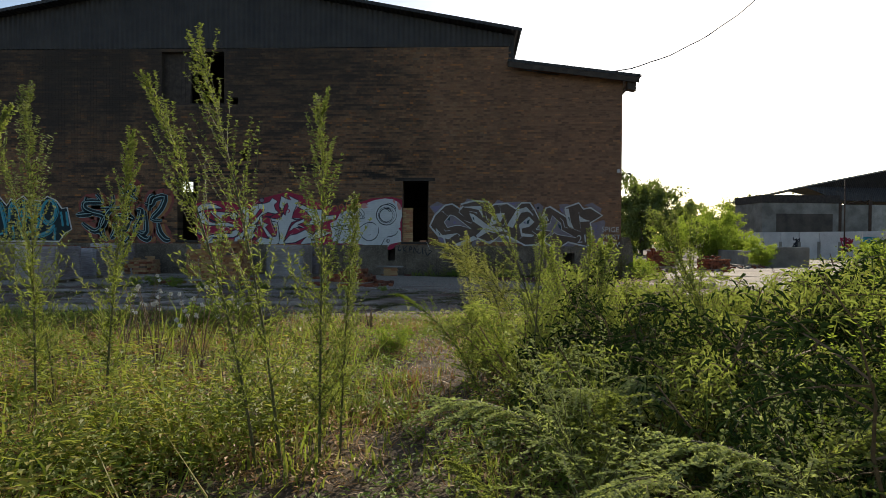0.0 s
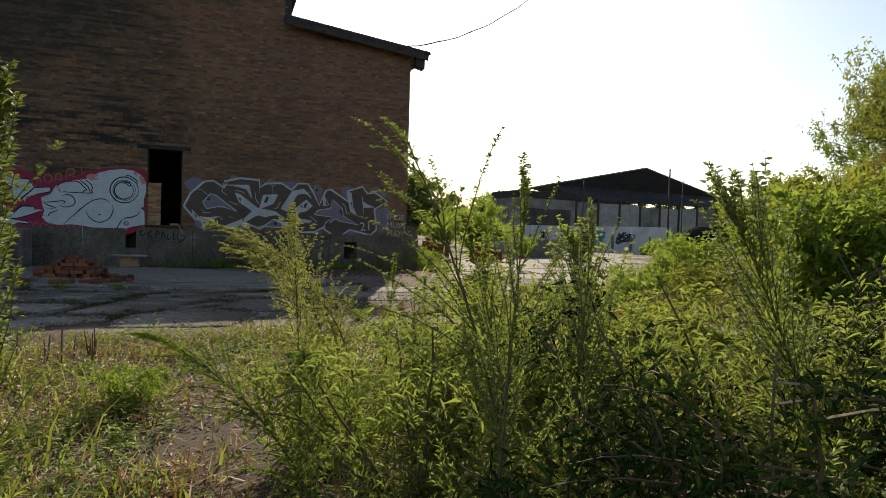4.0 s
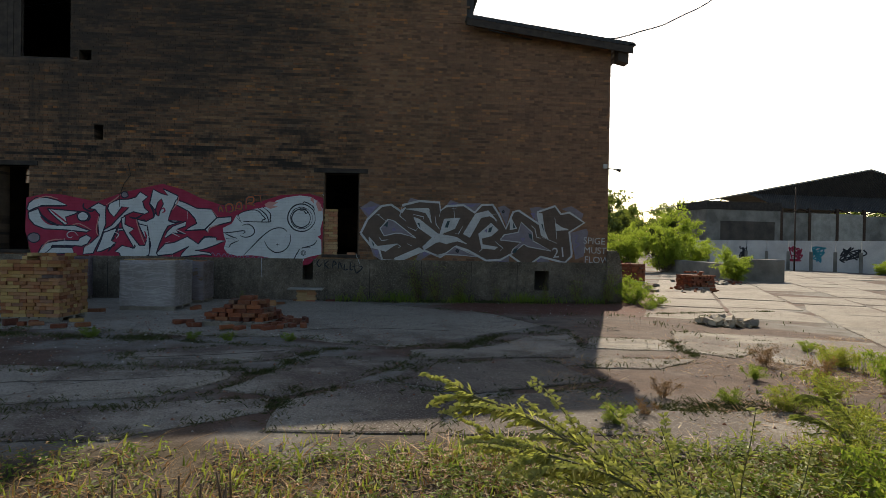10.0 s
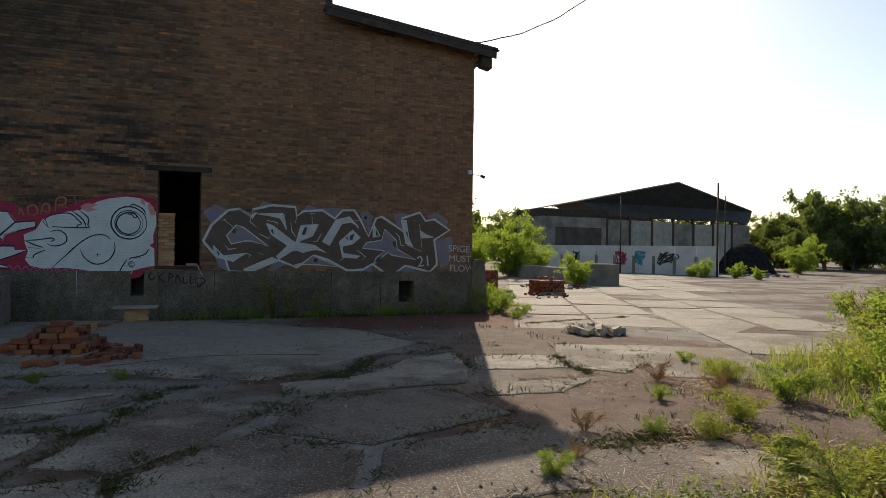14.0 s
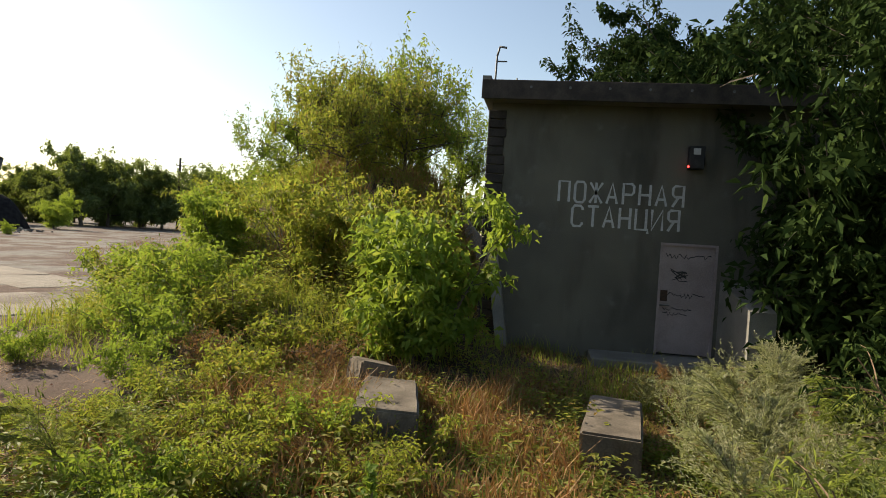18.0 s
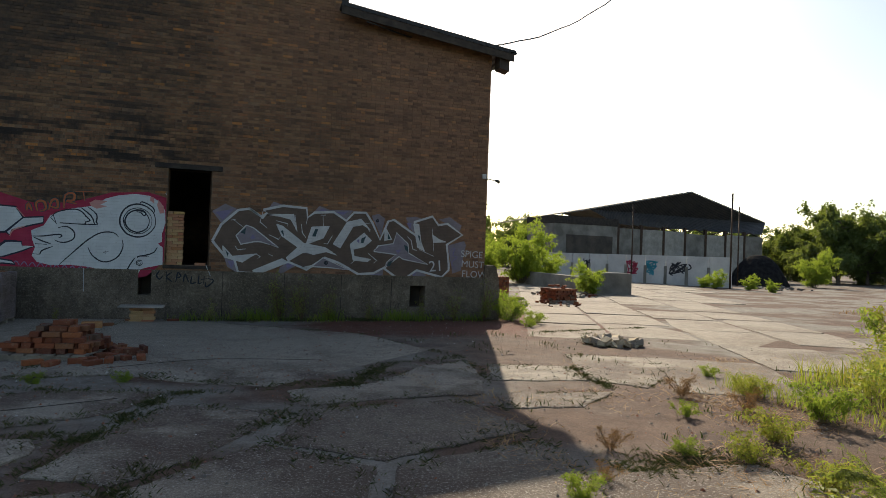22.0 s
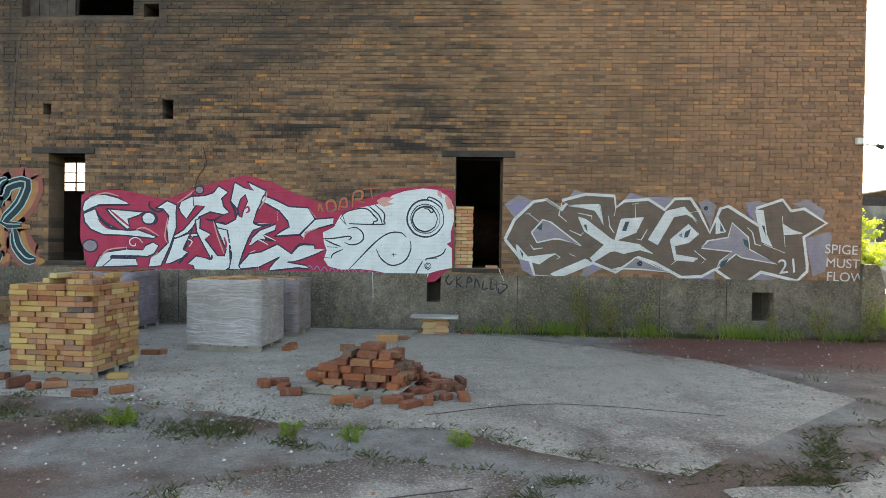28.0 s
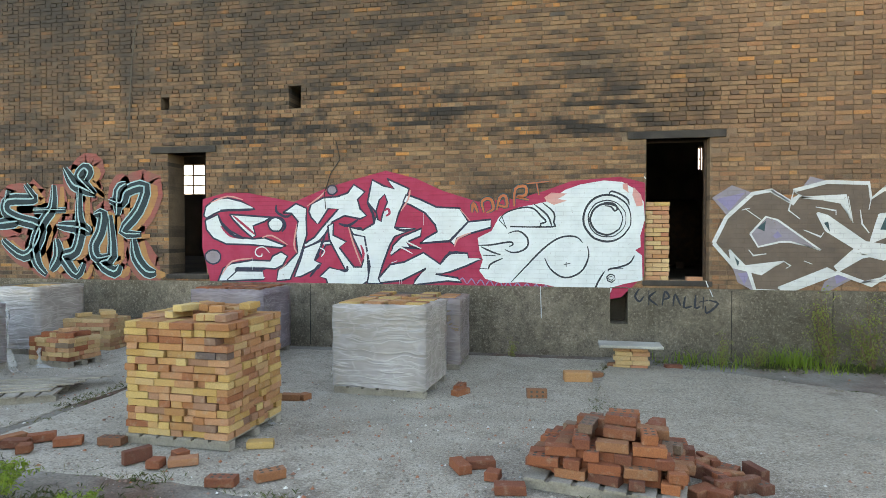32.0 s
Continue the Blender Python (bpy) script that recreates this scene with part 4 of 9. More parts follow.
# ---- paint on the wall: flat shapes a few millimetres proud of the bricks ----
P_RED = make_paint("crimson_paint", (0.30, 0.02, 0.055), (0.36, 0.035, 0.08))
P_WHITE = make_paint("pale_paint", (0.47, 0.51, 0.53), (0.56, 0.60, 0.62))
P_BLACK = make_paint("black_paint", (0.02, 0.025, 0.035), (0.03, 0.035, 0.045))
P_SILVER = make_paint("silver_paint", (0.42, 0.43, 0.435), (0.55, 0.56, 0.56), 0.16)
P_MAUVE = make_paint("mauve_paint", (0.17, 0.15, 0.27), (0.22, 0.19, 0.30), 0.16)
P_NAVY = make_paint("navy_paint", (0.018, 0.022, 0.045), (0.03, 0.035, 0.06))
P_LILAC = make_paint("lilac_mist_paint", (0.24, 0.215, 0.255), (0.19, 0.165, 0.18), 0.18)
P_BROWN = make_paint("dull_brown_paint", (0.095, 0.070, 0.056), (0.135, 0.098, 0.076), 0.2)
P_OCHRE = make_paint("ochre_paint", (0.34, 0.17, 0.06), (0.28, 0.12, 0.06), 0.2)
P_CYAN = make_paint("cyan_paint", (0.022, 0.25, 0.33), (0.04, 0.31, 0.40))
P_TEAL = make_paint("dark_teal_paint", (0.025, 0.055, 0.065), (0.04, 0.08, 0.09))
P_EDGE = make_paint("pale_teal_paint", (0.20, 0.34, 0.36), (0.28, 0.42, 0.44), 0.2)
P_INK = make_paint("ink_teal_paint", (0.010, 0.022, 0.028), (0.018, 0.036, 0.044))
P_ORANGE = make_paint("orange_paint", (0.42, 0.13, 0.05), (0.35, 0.10, 0.05), 0.16)
P_PINK = make_paint("faded_pink_paint", (0.27, 0.06, 0.055), (0.19, 0.085, 0.065), 0.3)
P_ROSE = make_paint("rose_paint", (0.55, 0.22, 0.20), (0.50, 0.28, 0.25))


def paint_fill(bm, pts, y):
    f = bm.faces.new([bm.verts.new((x, y, z)) for x, z in pts])
    f.normal_update()
    if f.normal.y > 0:
        f.normal_flip()


def rounded(pts, n=3):
    """A smoother line through the points."""
    out = []
    for i in range(len(pts) - 1):
        p0, p1, p2, p3 = (Vector(pts[min(max(j, 0), len(pts) - 1)]) for j in (i - 1, i, i + 1, i + 2))
        for k in range(n):
            t = k / n
            out.append(0.5 * (2 * p1 + (p2 - p0) * t + (2 * p0 - 5 * p1 + 4 * p2 - p3) * t * t + (3 * p1 - p0 - 3 * p2 + p3) * t ** 3))
    return out + [Vector(pts[-1])]


def paint_line(bm, pts, width, y, taper=True, curve=True):
    """A sprayed line: a ribbon that thins at its ends."""
    line = rounded(pts) if curve and len(pts) > 2 else [Vector(p) for p in pts]
    last, k = None, len(line) - 1
    for i, p in enumerate(line):
        d = (line[min(i + 1, k)] - line[max(i - 1, 0)])
        d = d.normalized() if d.length > 1e-6 else Vector((1, 0))
        s = min(1.0, 0.45 + 2.2 * min(i, k - i) / max(k, 1)) if taper else 1.0
        o = Vector((-d.y, d.x)) * width / 2 * s
        now = [bm.verts.new((q.x, y, q.y)) for q in (p - o, p + o)]
        if last:
            f = bm.faces.new((last[0], now[0], now[1], last[1]))
            f.normal_update()
            if f.normal.y > 0:
                f.normal_flip()
        last = now


def ring(c, r, n=28):
    return [(c[0] + r * math.cos(2 * math.pi * i / n), c[1] + r * math.sin(2 * math.pi * i / n)) for i in range(n + 1)]


def shape(name, mat, parent, y, pts, edge=None, width=0.03):
    """One painted field, with an outline of its own colour where given."""
    bm = bmesh.new()
    paint_fill(bm, pts, y)
    ob = part(name, bm, mat, parent)
    if edge:
        bm = bmesh.new()
        paint_line(bm, pts + pts[:1], width, y - 0.0001, False, False)
        part("outline", bm, edge, parent)
    return ob


def stroke(name, mat, parent, y, pts, width, curve=True):
    """One sprayed line."""
    bm = bmesh.new()
    paint_line(bm, pts, width, y, True, curve)
    return part(name, bm, mat, parent)


def mural(label, x):
    return holder("graffiti", pose(x, -0.02, 1.9), label, "graffiti")


g = mural("red and white wildstyle graffiti with a fish shape on brick", -3.5)
shape("red_field", P_RED, g, -0.0220, [(-7.78, 2.71), (-7.29, 2.83), (-6.85, 2.82), (-5.92, 2.64), (-5.25, 2.9), (-4.73, 3.04), (-4.16, 3.18), (-3.6, 3.03), (-3.11, 2.8), (-2.51, 2.61), (-1.81, 2.65), (-1.36, 2.78), (-0.91, 2.94), (-0.12, 3.0), (0.28, 2.89), (0.28, 2.44), (0.27, 1.35), (-0.09, 0.99), (-0.48, 0.92), (-0.99, 0.99), (-1.79, 1.07), (-2.48, 1.14), (-3.81, 1.09), (-5.08, 0.89), (-6.31, 1.09), (-7.63, 1.16), (-7.8, 1.8)], None, 0.03)
shape("white_letter", P_WHITE, g, -0.0255, [(-7.76, 2.4), (-7.71, 2.57), (-7.53, 2.71), (-7.26, 2.73), (-6.97, 2.66), (-6.7, 2.52), (-7.14, 2.5), (-7.41, 2.48), (-7.52, 2.44), (-7.7, 2.35)], P_NAVY, 0.034)
shape("white_letter", P_WHITE, g, -0.0257, [(-7.73, 2.31), (-7.46, 2.42), (-7.38, 2.26), (-7.21, 2.11), (-6.95, 1.98), (-6.74, 1.96), (-6.51, 1.98), (-6.08, 1.83), (-6.18, 1.79), (-6.81, 1.85), (-7.29, 1.86), (-7.56, 1.97), (-7.7, 2.13)], P_NAVY, 0.034)
shape("white_letter", P_WHITE, g, -0.0260, [(-7.22, 2.42), (-6.36, 2.36), (-6.51, 2.28), (-6.74, 2.2), (-6.69, 2.02), (-6.76, 1.98), (-6.95, 2.13), (-7.14, 2.31)], P_NAVY, 0.034)
shape("white_letter", P_WHITE, g, -0.0262, [(-7.47, 1.15), (-7.36, 1.4), (-7.2, 1.49), (-6.76, 1.56), (-6.4, 1.55), (-6.35, 1.64), (-6.18, 1.72), (-6.05, 1.64), (-6.15, 1.47), (-6.3, 1.4), (-6.5, 1.41), (-7.09, 1.41), (-7.12, 1.36), (-6.55, 1.36), (-6.52, 1.2), (-7.12, 1.17)], P_NAVY, 0.034)
shape("white_letter", P_WHITE, g, -0.0265, [(-6.14, 2.44), (-5.88, 2.61), (-5.67, 2.52), (-5.68, 2.35), (-5.67, 2.03), (-5.8, 1.64), (-6.0, 1.21), (-6.27, 1.18), (-6.24, 1.38), (-6.07, 1.49), (-5.85, 1.71), (-5.89, 2.07), (-5.84, 2.28), (-5.97, 2.43)], P_NAVY, 0.034)
shape("white_letter", P_WHITE, g, -0.0267, [(-5.63, 2.46), (-5.58, 2.6), (-5.35, 2.71), (-5.07, 2.73), (-4.88, 2.79), (-4.76, 2.94), (-4.55, 2.81), (-4.69, 2.67), (-4.64, 2.5), (-4.52, 2.38), (-4.64, 2.32), (-4.94, 2.38), (-5.17, 2.27), (-5.31, 2.05), (-5.42, 1.93), (-5.69, 1.79), (-5.73, 1.86), (-5.52, 1.99), (-5.36, 2.18), (-5.06, 2.5), (-5.25, 2.51), (-5.45, 2.22), (-5.58, 2.35)], P_NAVY, 0.034)
shape("white_letter", P_WHITE, g, -0.0270, [(-5.73, 1.79), (-5.42, 1.91), (-5.09, 1.93), (-5.04, 1.87), (-5.3, 1.85), (-5.37, 1.73), (-5.51, 1.56), (-5.39, 1.51), (-5.44, 1.43), (-5.8, 1.26), (-5.92, 1.26), (-5.8, 1.56)], P_NAVY, 0.034)
shape("white_letter", P_WHITE, g, -0.0272, [(-5.26, 2.2), (-5.15, 2.24), (-5.16, 2.03), (-4.91, 1.91), (-5.04, 1.8), (-4.76, 1.45), (-4.62, 1.45), (-4.58, 1.58), (-4.86, 2.16), (-4.63, 2.16), (-4.52, 2.0), (-4.49, 1.41), (-4.48, 1.21), (-4.85, 0.97), (-5.18, 0.91), (-5.3, 1.23), (-5.42, 1.27), (-5.23, 1.44), (-4.9, 1.36), (-5.14, 1.78), (-5.23, 1.95)], P_NAVY, 0.034)
shape("white_letter", P_WHITE, g, -0.0275, [(-4.86, 2.18), (-4.59, 2.12), (-4.39, 2.23), (-4.32, 2.41), (-4.5, 2.62), (-4.45, 2.87), (-4.41, 3.02), (-4.2, 2.91), (-4.0, 2.85), (-4.14, 3.04), (-3.73, 2.85), (-3.8, 2.66), (-3.92, 2.42), (-4.0, 2.17), (-3.61, 2.15), (-4.0, 2.0), (-4.09, 1.84), (-4.22, 1.5), (-4.3, 1.25), (-4.12, 1.21), (-4.26, 1.15), (-4.51, 1.16), (-4.46, 1.46), (-4.56, 2.0), (-4.77, 2.04)], P_NAVY, 0.034)
shape("white_letter", P_WHITE, g, -0.0277, [(-3.78, 2.75), (-3.53, 2.66), (-3.23, 2.52), (-2.82, 2.5), (-2.67, 2.26), (-3.0, 1.93), (-3.54, 1.88), (-3.43, 1.97), (-3.22, 2.09), (-3.26, 2.21), (-3.44, 2.42), (-3.7, 2.56), (-3.84, 2.62)], P_NAVY, 0.034)
shape("white_letter", P_WHITE, g, -0.0280, [(-2.99, 1.92), (-2.67, 2.26), (-2.27, 2.3), (-2.27, 2.16), (-2.62, 2.06), (-2.87, 1.97), (-2.91, 1.85)], P_NAVY, 0.034)
shape("white_letter", P_WHITE, g, -0.0282, [(-4.3, 1.25), (-4.08, 1.5), (-3.82, 1.55), (-3.47, 1.72), (-3.17, 1.52), (-3.0, 1.73), (-2.68, 1.71), (-2.66, 1.61), (-2.43, 1.62), (-2.7, 1.49), (-2.99, 1.38), (-3.25, 1.34), (-2.86, 1.28), (-2.78, 1.2), (-3.03, 1.22), (-3.66, 1.14), (-3.62, 1.23), (-3.42, 1.44), (-3.86, 1.22), (-4.26, 1.17)], P_NAVY, 0.034)
shape("white_letter", P_WHITE, g, -0.0285, [(-3.87, 2.0), (-3.5, 2.15), (-3.52, 2.01), (-3.78, 1.9), (-3.72, 1.83), (-3.54, 1.79), (-3.86, 1.81), (-4.07, 1.66), (-4.03, 1.84)], P_NAVY, 0.034)
shape("red_slit", P_RED, g, -0.0292, [(-4.34, 2.46), (-4.28, 2.66), (-4.18, 2.76), (-4.13, 2.62), (-4.22, 2.41), (-4.25, 2.27), (-4.31, 2.31)], P_NAVY, 0.03)
stroke("red_slit", P_RED, g, -0.0296, [(-7.4, 2.2), (-7.21, 2.02), (-6.95, 1.97)], 0.045)
stroke("red_slit", P_RED, g, -0.0296, [(-7.14, 2.39), (-6.9, 2.2), (-6.7, 2.04)], 0.045)
stroke("red_slit", P_RED, g, -0.0296, [(-4.19, 2.46), (-4.12, 2.5), (-4.09, 2.42), (-4.16, 2.37)], 0.045)
stroke("red_slit", P_RED, g, -0.0296, [(-5.33, 1.86), (-5.42, 1.69), (-5.3, 1.63)], 0.045)
stroke("red_slit", P_RED, g, -0.0296, [(-5.0, 1.82), (-4.81, 1.58), (-4.65, 1.49)], 0.045)
stroke("red_slit", P_RED, g, -0.0296, [(-5.66, 1.99), (-5.52, 2.16), (-5.38, 2.24)], 0.045)
stroke("red_slit", P_RED, g, -0.0296, [(-4.63, 1.85), (-4.58, 1.7), (-4.6, 1.58)], 0.045)
stroke("red_slit", P_RED, g, -0.0296, [(-3.79, 2.5), (-3.57, 2.38), (-3.44, 2.25)], 0.045)
stroke("navy_shadow", P_NAVY, g, -0.0300, [(-7.41, 2.5), (-7.04, 2.5), (-6.7, 2.51)], 0.05)
stroke("navy_shadow", P_NAVY, g, -0.0300, [(-7.46, 2.42), (-7.35, 2.2), (-7.13, 2.02), (-6.92, 1.96)], 0.05)
stroke("navy_shadow", P_NAVY, g, -0.0300, [(-7.12, 1.39), (-6.5, 1.39)], 0.05)
stroke("navy_shadow", P_NAVY, g, -0.0300, [(-6.27, 2.59), (-6.26, 2.46), (-6.09, 2.37), (-5.97, 2.41)], 0.05)
stroke("navy_shadow", P_NAVY, g, -0.0300, [(-3.52, 1.88), (-3.0, 1.91)], 0.05)
stroke("navy_shadow", P_NAVY, g, -0.0300, [(-3.17, 1.51), (-2.99, 1.71), (-2.7, 1.71)], 0.05)
stroke("navy_shadow", P_NAVY, g, -0.0300, [(-4.51, 2.62), (-4.4, 2.41), (-4.38, 2.22)], 0.05)
stroke("navy_shadow", P_NAVY, g, -0.0300, [(-5.31, 2.04), (-5.41, 1.78), (-5.52, 1.57)], 0.05)
stroke("navy_shadow", P_NAVY, g, -0.0300, [(-6.51, 2.28), (-6.36, 2.35), (-6.16, 2.33), (-6.09, 2.2), (-6.16, 2.09)], 0.05)
stroke("navy_shadow", P_NAVY, g, -0.0300, [(-4.0, 2.16), (-3.83, 2.11), (-3.61, 2.14)], 0.05)
stroke("navy_shadow", P_NAVY, g, -0.0300, [(-7.28, 1.18), (-7.07, 1.36)], 0.05)
stroke("navy_shadow", P_NAVY, g, -0.0300, [(-5.61, 1.26), (-5.51, 1.39), (-5.42, 1.5)], 0.05)
stroke("navy_shadow", P_NAVY, g, -0.0300, [(-5.04, 1.4), (-4.9, 1.38), (-4.89, 1.47)], 0.05)
stroke("navy_shadow", P_NAVY, g, -0.0300, [(-4.68, 2.31), (-4.87, 2.2), (-5.05, 2.24)], 0.05)
stroke("salmon_rim", P_ROSE, g, -0.0298, [(-5.66, 2.56), (-5.4, 2.74), (-5.25, 2.89)], 0.03)
stroke("salmon_rim", P_ROSE, g, -0.0298, [(-2.81, 2.48), (-2.64, 2.28)], 0.03)
stroke("salmon_rim", P_ROSE, g, -0.0298, [(-7.39, 1.27), (-7.18, 1.53), (-6.76, 1.59)], 0.03)
stroke("salmon_rim", P_ROSE, g, -0.0298, [(-5.86, 2.24), (-5.92, 1.86), (-5.86, 1.7)], 0.03)
stroke("salmon_rim", P_ROSE, g, -0.0298, [(-6.56, 1.98), (-6.36, 2.02), (-6.05, 1.85)], 0.03)
stroke("salmon_rim", P_ROSE, g, -0.0298, [(-4.87, 2.21), (-4.77, 1.87), (-4.62, 1.49)], 0.03)
stroke("salmon_rim", P_ROSE, g, -0.0298, [(-3.71, 2.83), (-3.75, 2.66), (-3.88, 2.46)], 0.03)
stroke("salmon_rim", P_ROSE, g, -0.0298, [(-7.61, 2.64), (-7.26, 2.76), (-6.94, 2.69)], 0.03)
stroke("salmon_rim", P_ROSE, g, -0.0298, [(-6.22, 1.38), (-6.07, 1.5)], 0.03)
stroke("salmon_rim", P_ROSE, g, -0.0298, [(-2.91, 1.83), (-2.85, 1.97), (-2.62, 2.07)], 0.03)
stroke("white_squiggle", P_WHITE, g, -0.0303, [(-4.54, 1.83), (-4.39, 1.8), (-4.52, 1.7), (-4.36, 1.65), (-4.49, 1.58)], 0.025)
stroke("white_squiggle", P_WHITE, g, -0.0303, [(-4.08, 1.69), (-3.93, 1.82), (-3.67, 1.7)], 0.025)
stroke("white_squiggle", P_WHITE, g, -0.0303, [(-3.78, 1.92), (-3.71, 1.88), (-3.51, 1.79)], 0.025)
stroke("white_squiggle", P_WHITE, g, -0.0303, [(-2.91, 1.57), (-2.66, 1.61), (-2.45, 1.61)], 0.025)
stroke("white_squiggle", P_WHITE, g, -0.0303, [(-6.75, 1.28), (-6.65, 1.23), (-6.5, 1.24)], 0.025)
stroke("white_squiggle", P_WHITE, g, -0.0303, [(-5.42, 1.8), (-5.32, 1.74), (-5.39, 1.63)], 0.025)
stroke("white_squiggle", P_WHITE, g, -0.0303, [(-4.06, 1.53), (-3.95, 1.57)], 0.025)
shape("white_shape", P_WHITE, g, -0.0292, [(-2.5, 1.98), (-2.26, 2.1), (-2.13, 2.34), (-1.81, 2.5), (-1.49, 2.56), (-1.24, 2.62), (-1.02, 2.79), (-0.76, 2.88), (-0.38, 2.94), (-0.08, 2.91), (0.14, 2.78), (0.26, 2.58), (0.28, 2.28), (0.21, 2.02), (0.22, 1.83), (0.13, 1.78), (0.24, 1.69), (0.25, 1.28), (-0.06, 1.21), (-0.22, 1.16), (-0.31, 0.97), (-0.56, 0.98), (-0.58, 1.04), (-0.88, 1.09), (-1.37, 1.19), (-1.71, 1.22), (-2.1, 1.2), (-2.37, 1.27), (-2.47, 1.41), (-2.41, 1.6), (-2.47, 1.76)], None, 0.03)
stroke("black_line", P_BLACK, g, -0.0306, [(-2.13, 2.29), (-2.0, 2.42), (-1.73, 2.5), (-1.54, 2.48), (-1.41, 2.35), (-1.33, 2.26), (-1.42, 2.22), (-1.46, 2.17), (-1.94, 2.18)], 0.03)
stroke("black_line", P_BLACK, g, -0.0306, [(-2.13, 2.29), (-1.99, 2.14)], 0.03)
stroke("black_line", P_BLACK, g, -0.0306, [(-2.08, 2.35), (-2.01, 2.16)], 0.03)
stroke("black_line", P_BLACK, g, -0.0306, [(-1.54, 2.56), (-1.31, 2.37), (-1.23, 2.17)], 0.03)
stroke("black_line", P_BLACK, g, -0.0306, [(-1.39, 2.58), (-1.2, 2.41), (-1.2, 2.24), (-1.23, 2.17), (-1.94, 2.17)], 0.03)
stroke("black_line", P_BLACK, g, -0.0306, [(-1.97, 2.06), (-1.8, 2.1), (-1.65, 1.99), (-1.64, 1.84), (-1.76, 1.75), (-1.91, 1.73), (-2.03, 1.78)], 0.03)
stroke("black_line", P_BLACK, g, -0.0306, [(-2.49, 1.85), (-2.26, 1.86), (-1.95, 1.91), (-1.89, 1.87), (-1.95, 1.83)], 0.03)
stroke("black_line", P_BLACK, g, -0.0306, [(-2.45, 1.83), (-2.26, 1.74), (-2.1, 1.69)], 0.03)
stroke("black_line", P_BLACK, g, -0.0306, [(-2.41, 1.68), (-2.18, 1.67)], 0.03)
stroke("black_line", P_BLACK, g, -0.0306, [(-2.31, 1.44), (-2.27, 1.53), (-2.06, 1.63)], 0.03)
stroke("black_line", P_BLACK, g, -0.0306, [(-2.47, 1.45), (-2.31, 1.44)], 0.03)
stroke("black_line", P_BLACK, g, -0.0306, [(-1.92, 1.22), (-1.64, 1.52), (-1.38, 1.79), (-1.15, 1.96), (-0.97, 2.01), (-0.81, 1.99), (-0.72, 1.9)], 0.03)
stroke("black_line", P_BLACK, g, -0.0306, [(-0.64, 1.84), (-0.62, 1.67), (-0.71, 1.45), (-0.88, 1.33), (-1.07, 1.32), (-1.26, 1.46), (-1.35, 1.64)], 0.03)
stroke("black_line", P_BLACK, g, -0.0306, [(0.12, 1.69), (0.05, 1.57), (-0.1, 1.5), (-0.28, 1.46), (-0.3, 1.42)], 0.03)
stroke("black_line", P_BLACK, g, -0.0306, [(-0.06, 1.47), (-0.28, 1.46)], 0.03)
stroke("black_line", P_BLACK, g, -0.0306, [(-0.36, 1.42), (-0.47, 1.23), (-0.56, 1.0)], 0.03)
stroke("black_line", P_BLACK, g, -0.0306, [(-0.3, 2.7), (-0.25, 2.76), (-0.08, 2.69), (0.01, 2.61), (0.03, 2.52)], 0.03)
stroke("black_line", P_BLACK, g, -0.0306, [(-0.38, 2.57), (-0.23, 2.56), (-0.16, 2.48), (-0.2, 2.43), (-0.26, 2.5), (-0.36, 2.52)], 0.03)
stroke("black_line", P_BLACK, g, -0.0306, [(-1.03, 1.53), (-0.92, 1.55)], 0.03)
stroke("black_line", P_BLACK, g, -0.0306, [(-0.99, 1.57), (-0.99, 1.49)], 0.03)
stroke("black_ring", P_BLACK, g, -0.0308, [(0.06, 2.31), (0.05, 2.19), (-0.01, 2.09), (-0.09, 2.0), (-0.2, 1.94), (-0.32, 1.92), (-0.44, 1.94), (-0.55, 1.99), (-0.63, 2.08), (-0.69, 2.18), (-0.71, 2.3), (-0.69, 2.42), (-0.64, 2.53), (-0.56, 2.62), (-0.45, 2.68), (-0.33, 2.7), (-0.21, 2.68), (-0.1, 2.62), (-0.01, 2.54), (0.04, 2.43), (0.06, 2.31)], 0.036)
stroke("black_ring", P_BLACK, g, -0.0308, [(-0.02, 2.31), (-0.03, 2.21), (-0.07, 2.13), (-0.14, 2.06), (-0.22, 2.01), (-0.32, 2.0), (-0.41, 2.01), (-0.5, 2.05), (-0.57, 2.12), (-0.61, 2.2), (-0.63, 2.3), (-0.62, 2.39), (-0.57, 2.48), (-0.51, 2.55), (-0.42, 2.59), (-0.33, 2.61), (-0.23, 2.59), (-0.15, 2.55), (-0.08, 2.48), (-0.03, 2.4), (-0.02, 2.31)], 0.02)
stroke("black_ring", P_BLACK, g, -0.0308, [(-0.07, 2.3), (-0.09, 2.22), (-0.12, 2.14), (-0.18, 2.09), (-0.25, 2.05), (-0.33, 2.03), (-0.41, 2.05), (-0.48, 2.08), (-0.54, 2.14), (-0.58, 2.21), (-0.6, 2.29), (-0.58, 2.37), (-0.55, 2.44), (-0.49, 2.5), (-0.42, 2.54), (-0.34, 2.55), (-0.26, 2.54), (-0.18, 2.51), (-0.13, 2.45), (-0.09, 2.38), (-0.07, 2.3)], 0.034)
stroke("black_ring", P_BLACK, g, -0.0308, [(-0.19, 1.31), (-0.19, 1.29), (-0.2, 1.27), (-0.22, 1.26), (-0.23, 1.25), (-0.25, 1.24), (-0.27, 1.25), (-0.29, 1.26), (-0.31, 1.27), (-0.31, 1.29), (-0.32, 1.31), (-0.32, 1.33), (-0.31, 1.34), (-0.29, 1.36), (-0.28, 1.37), (-0.26, 1.37), (-0.24, 1.37), (-0.22, 1.36), (-0.2, 1.35), (-0.2, 1.33), (-0.19, 1.31)], 0.022)
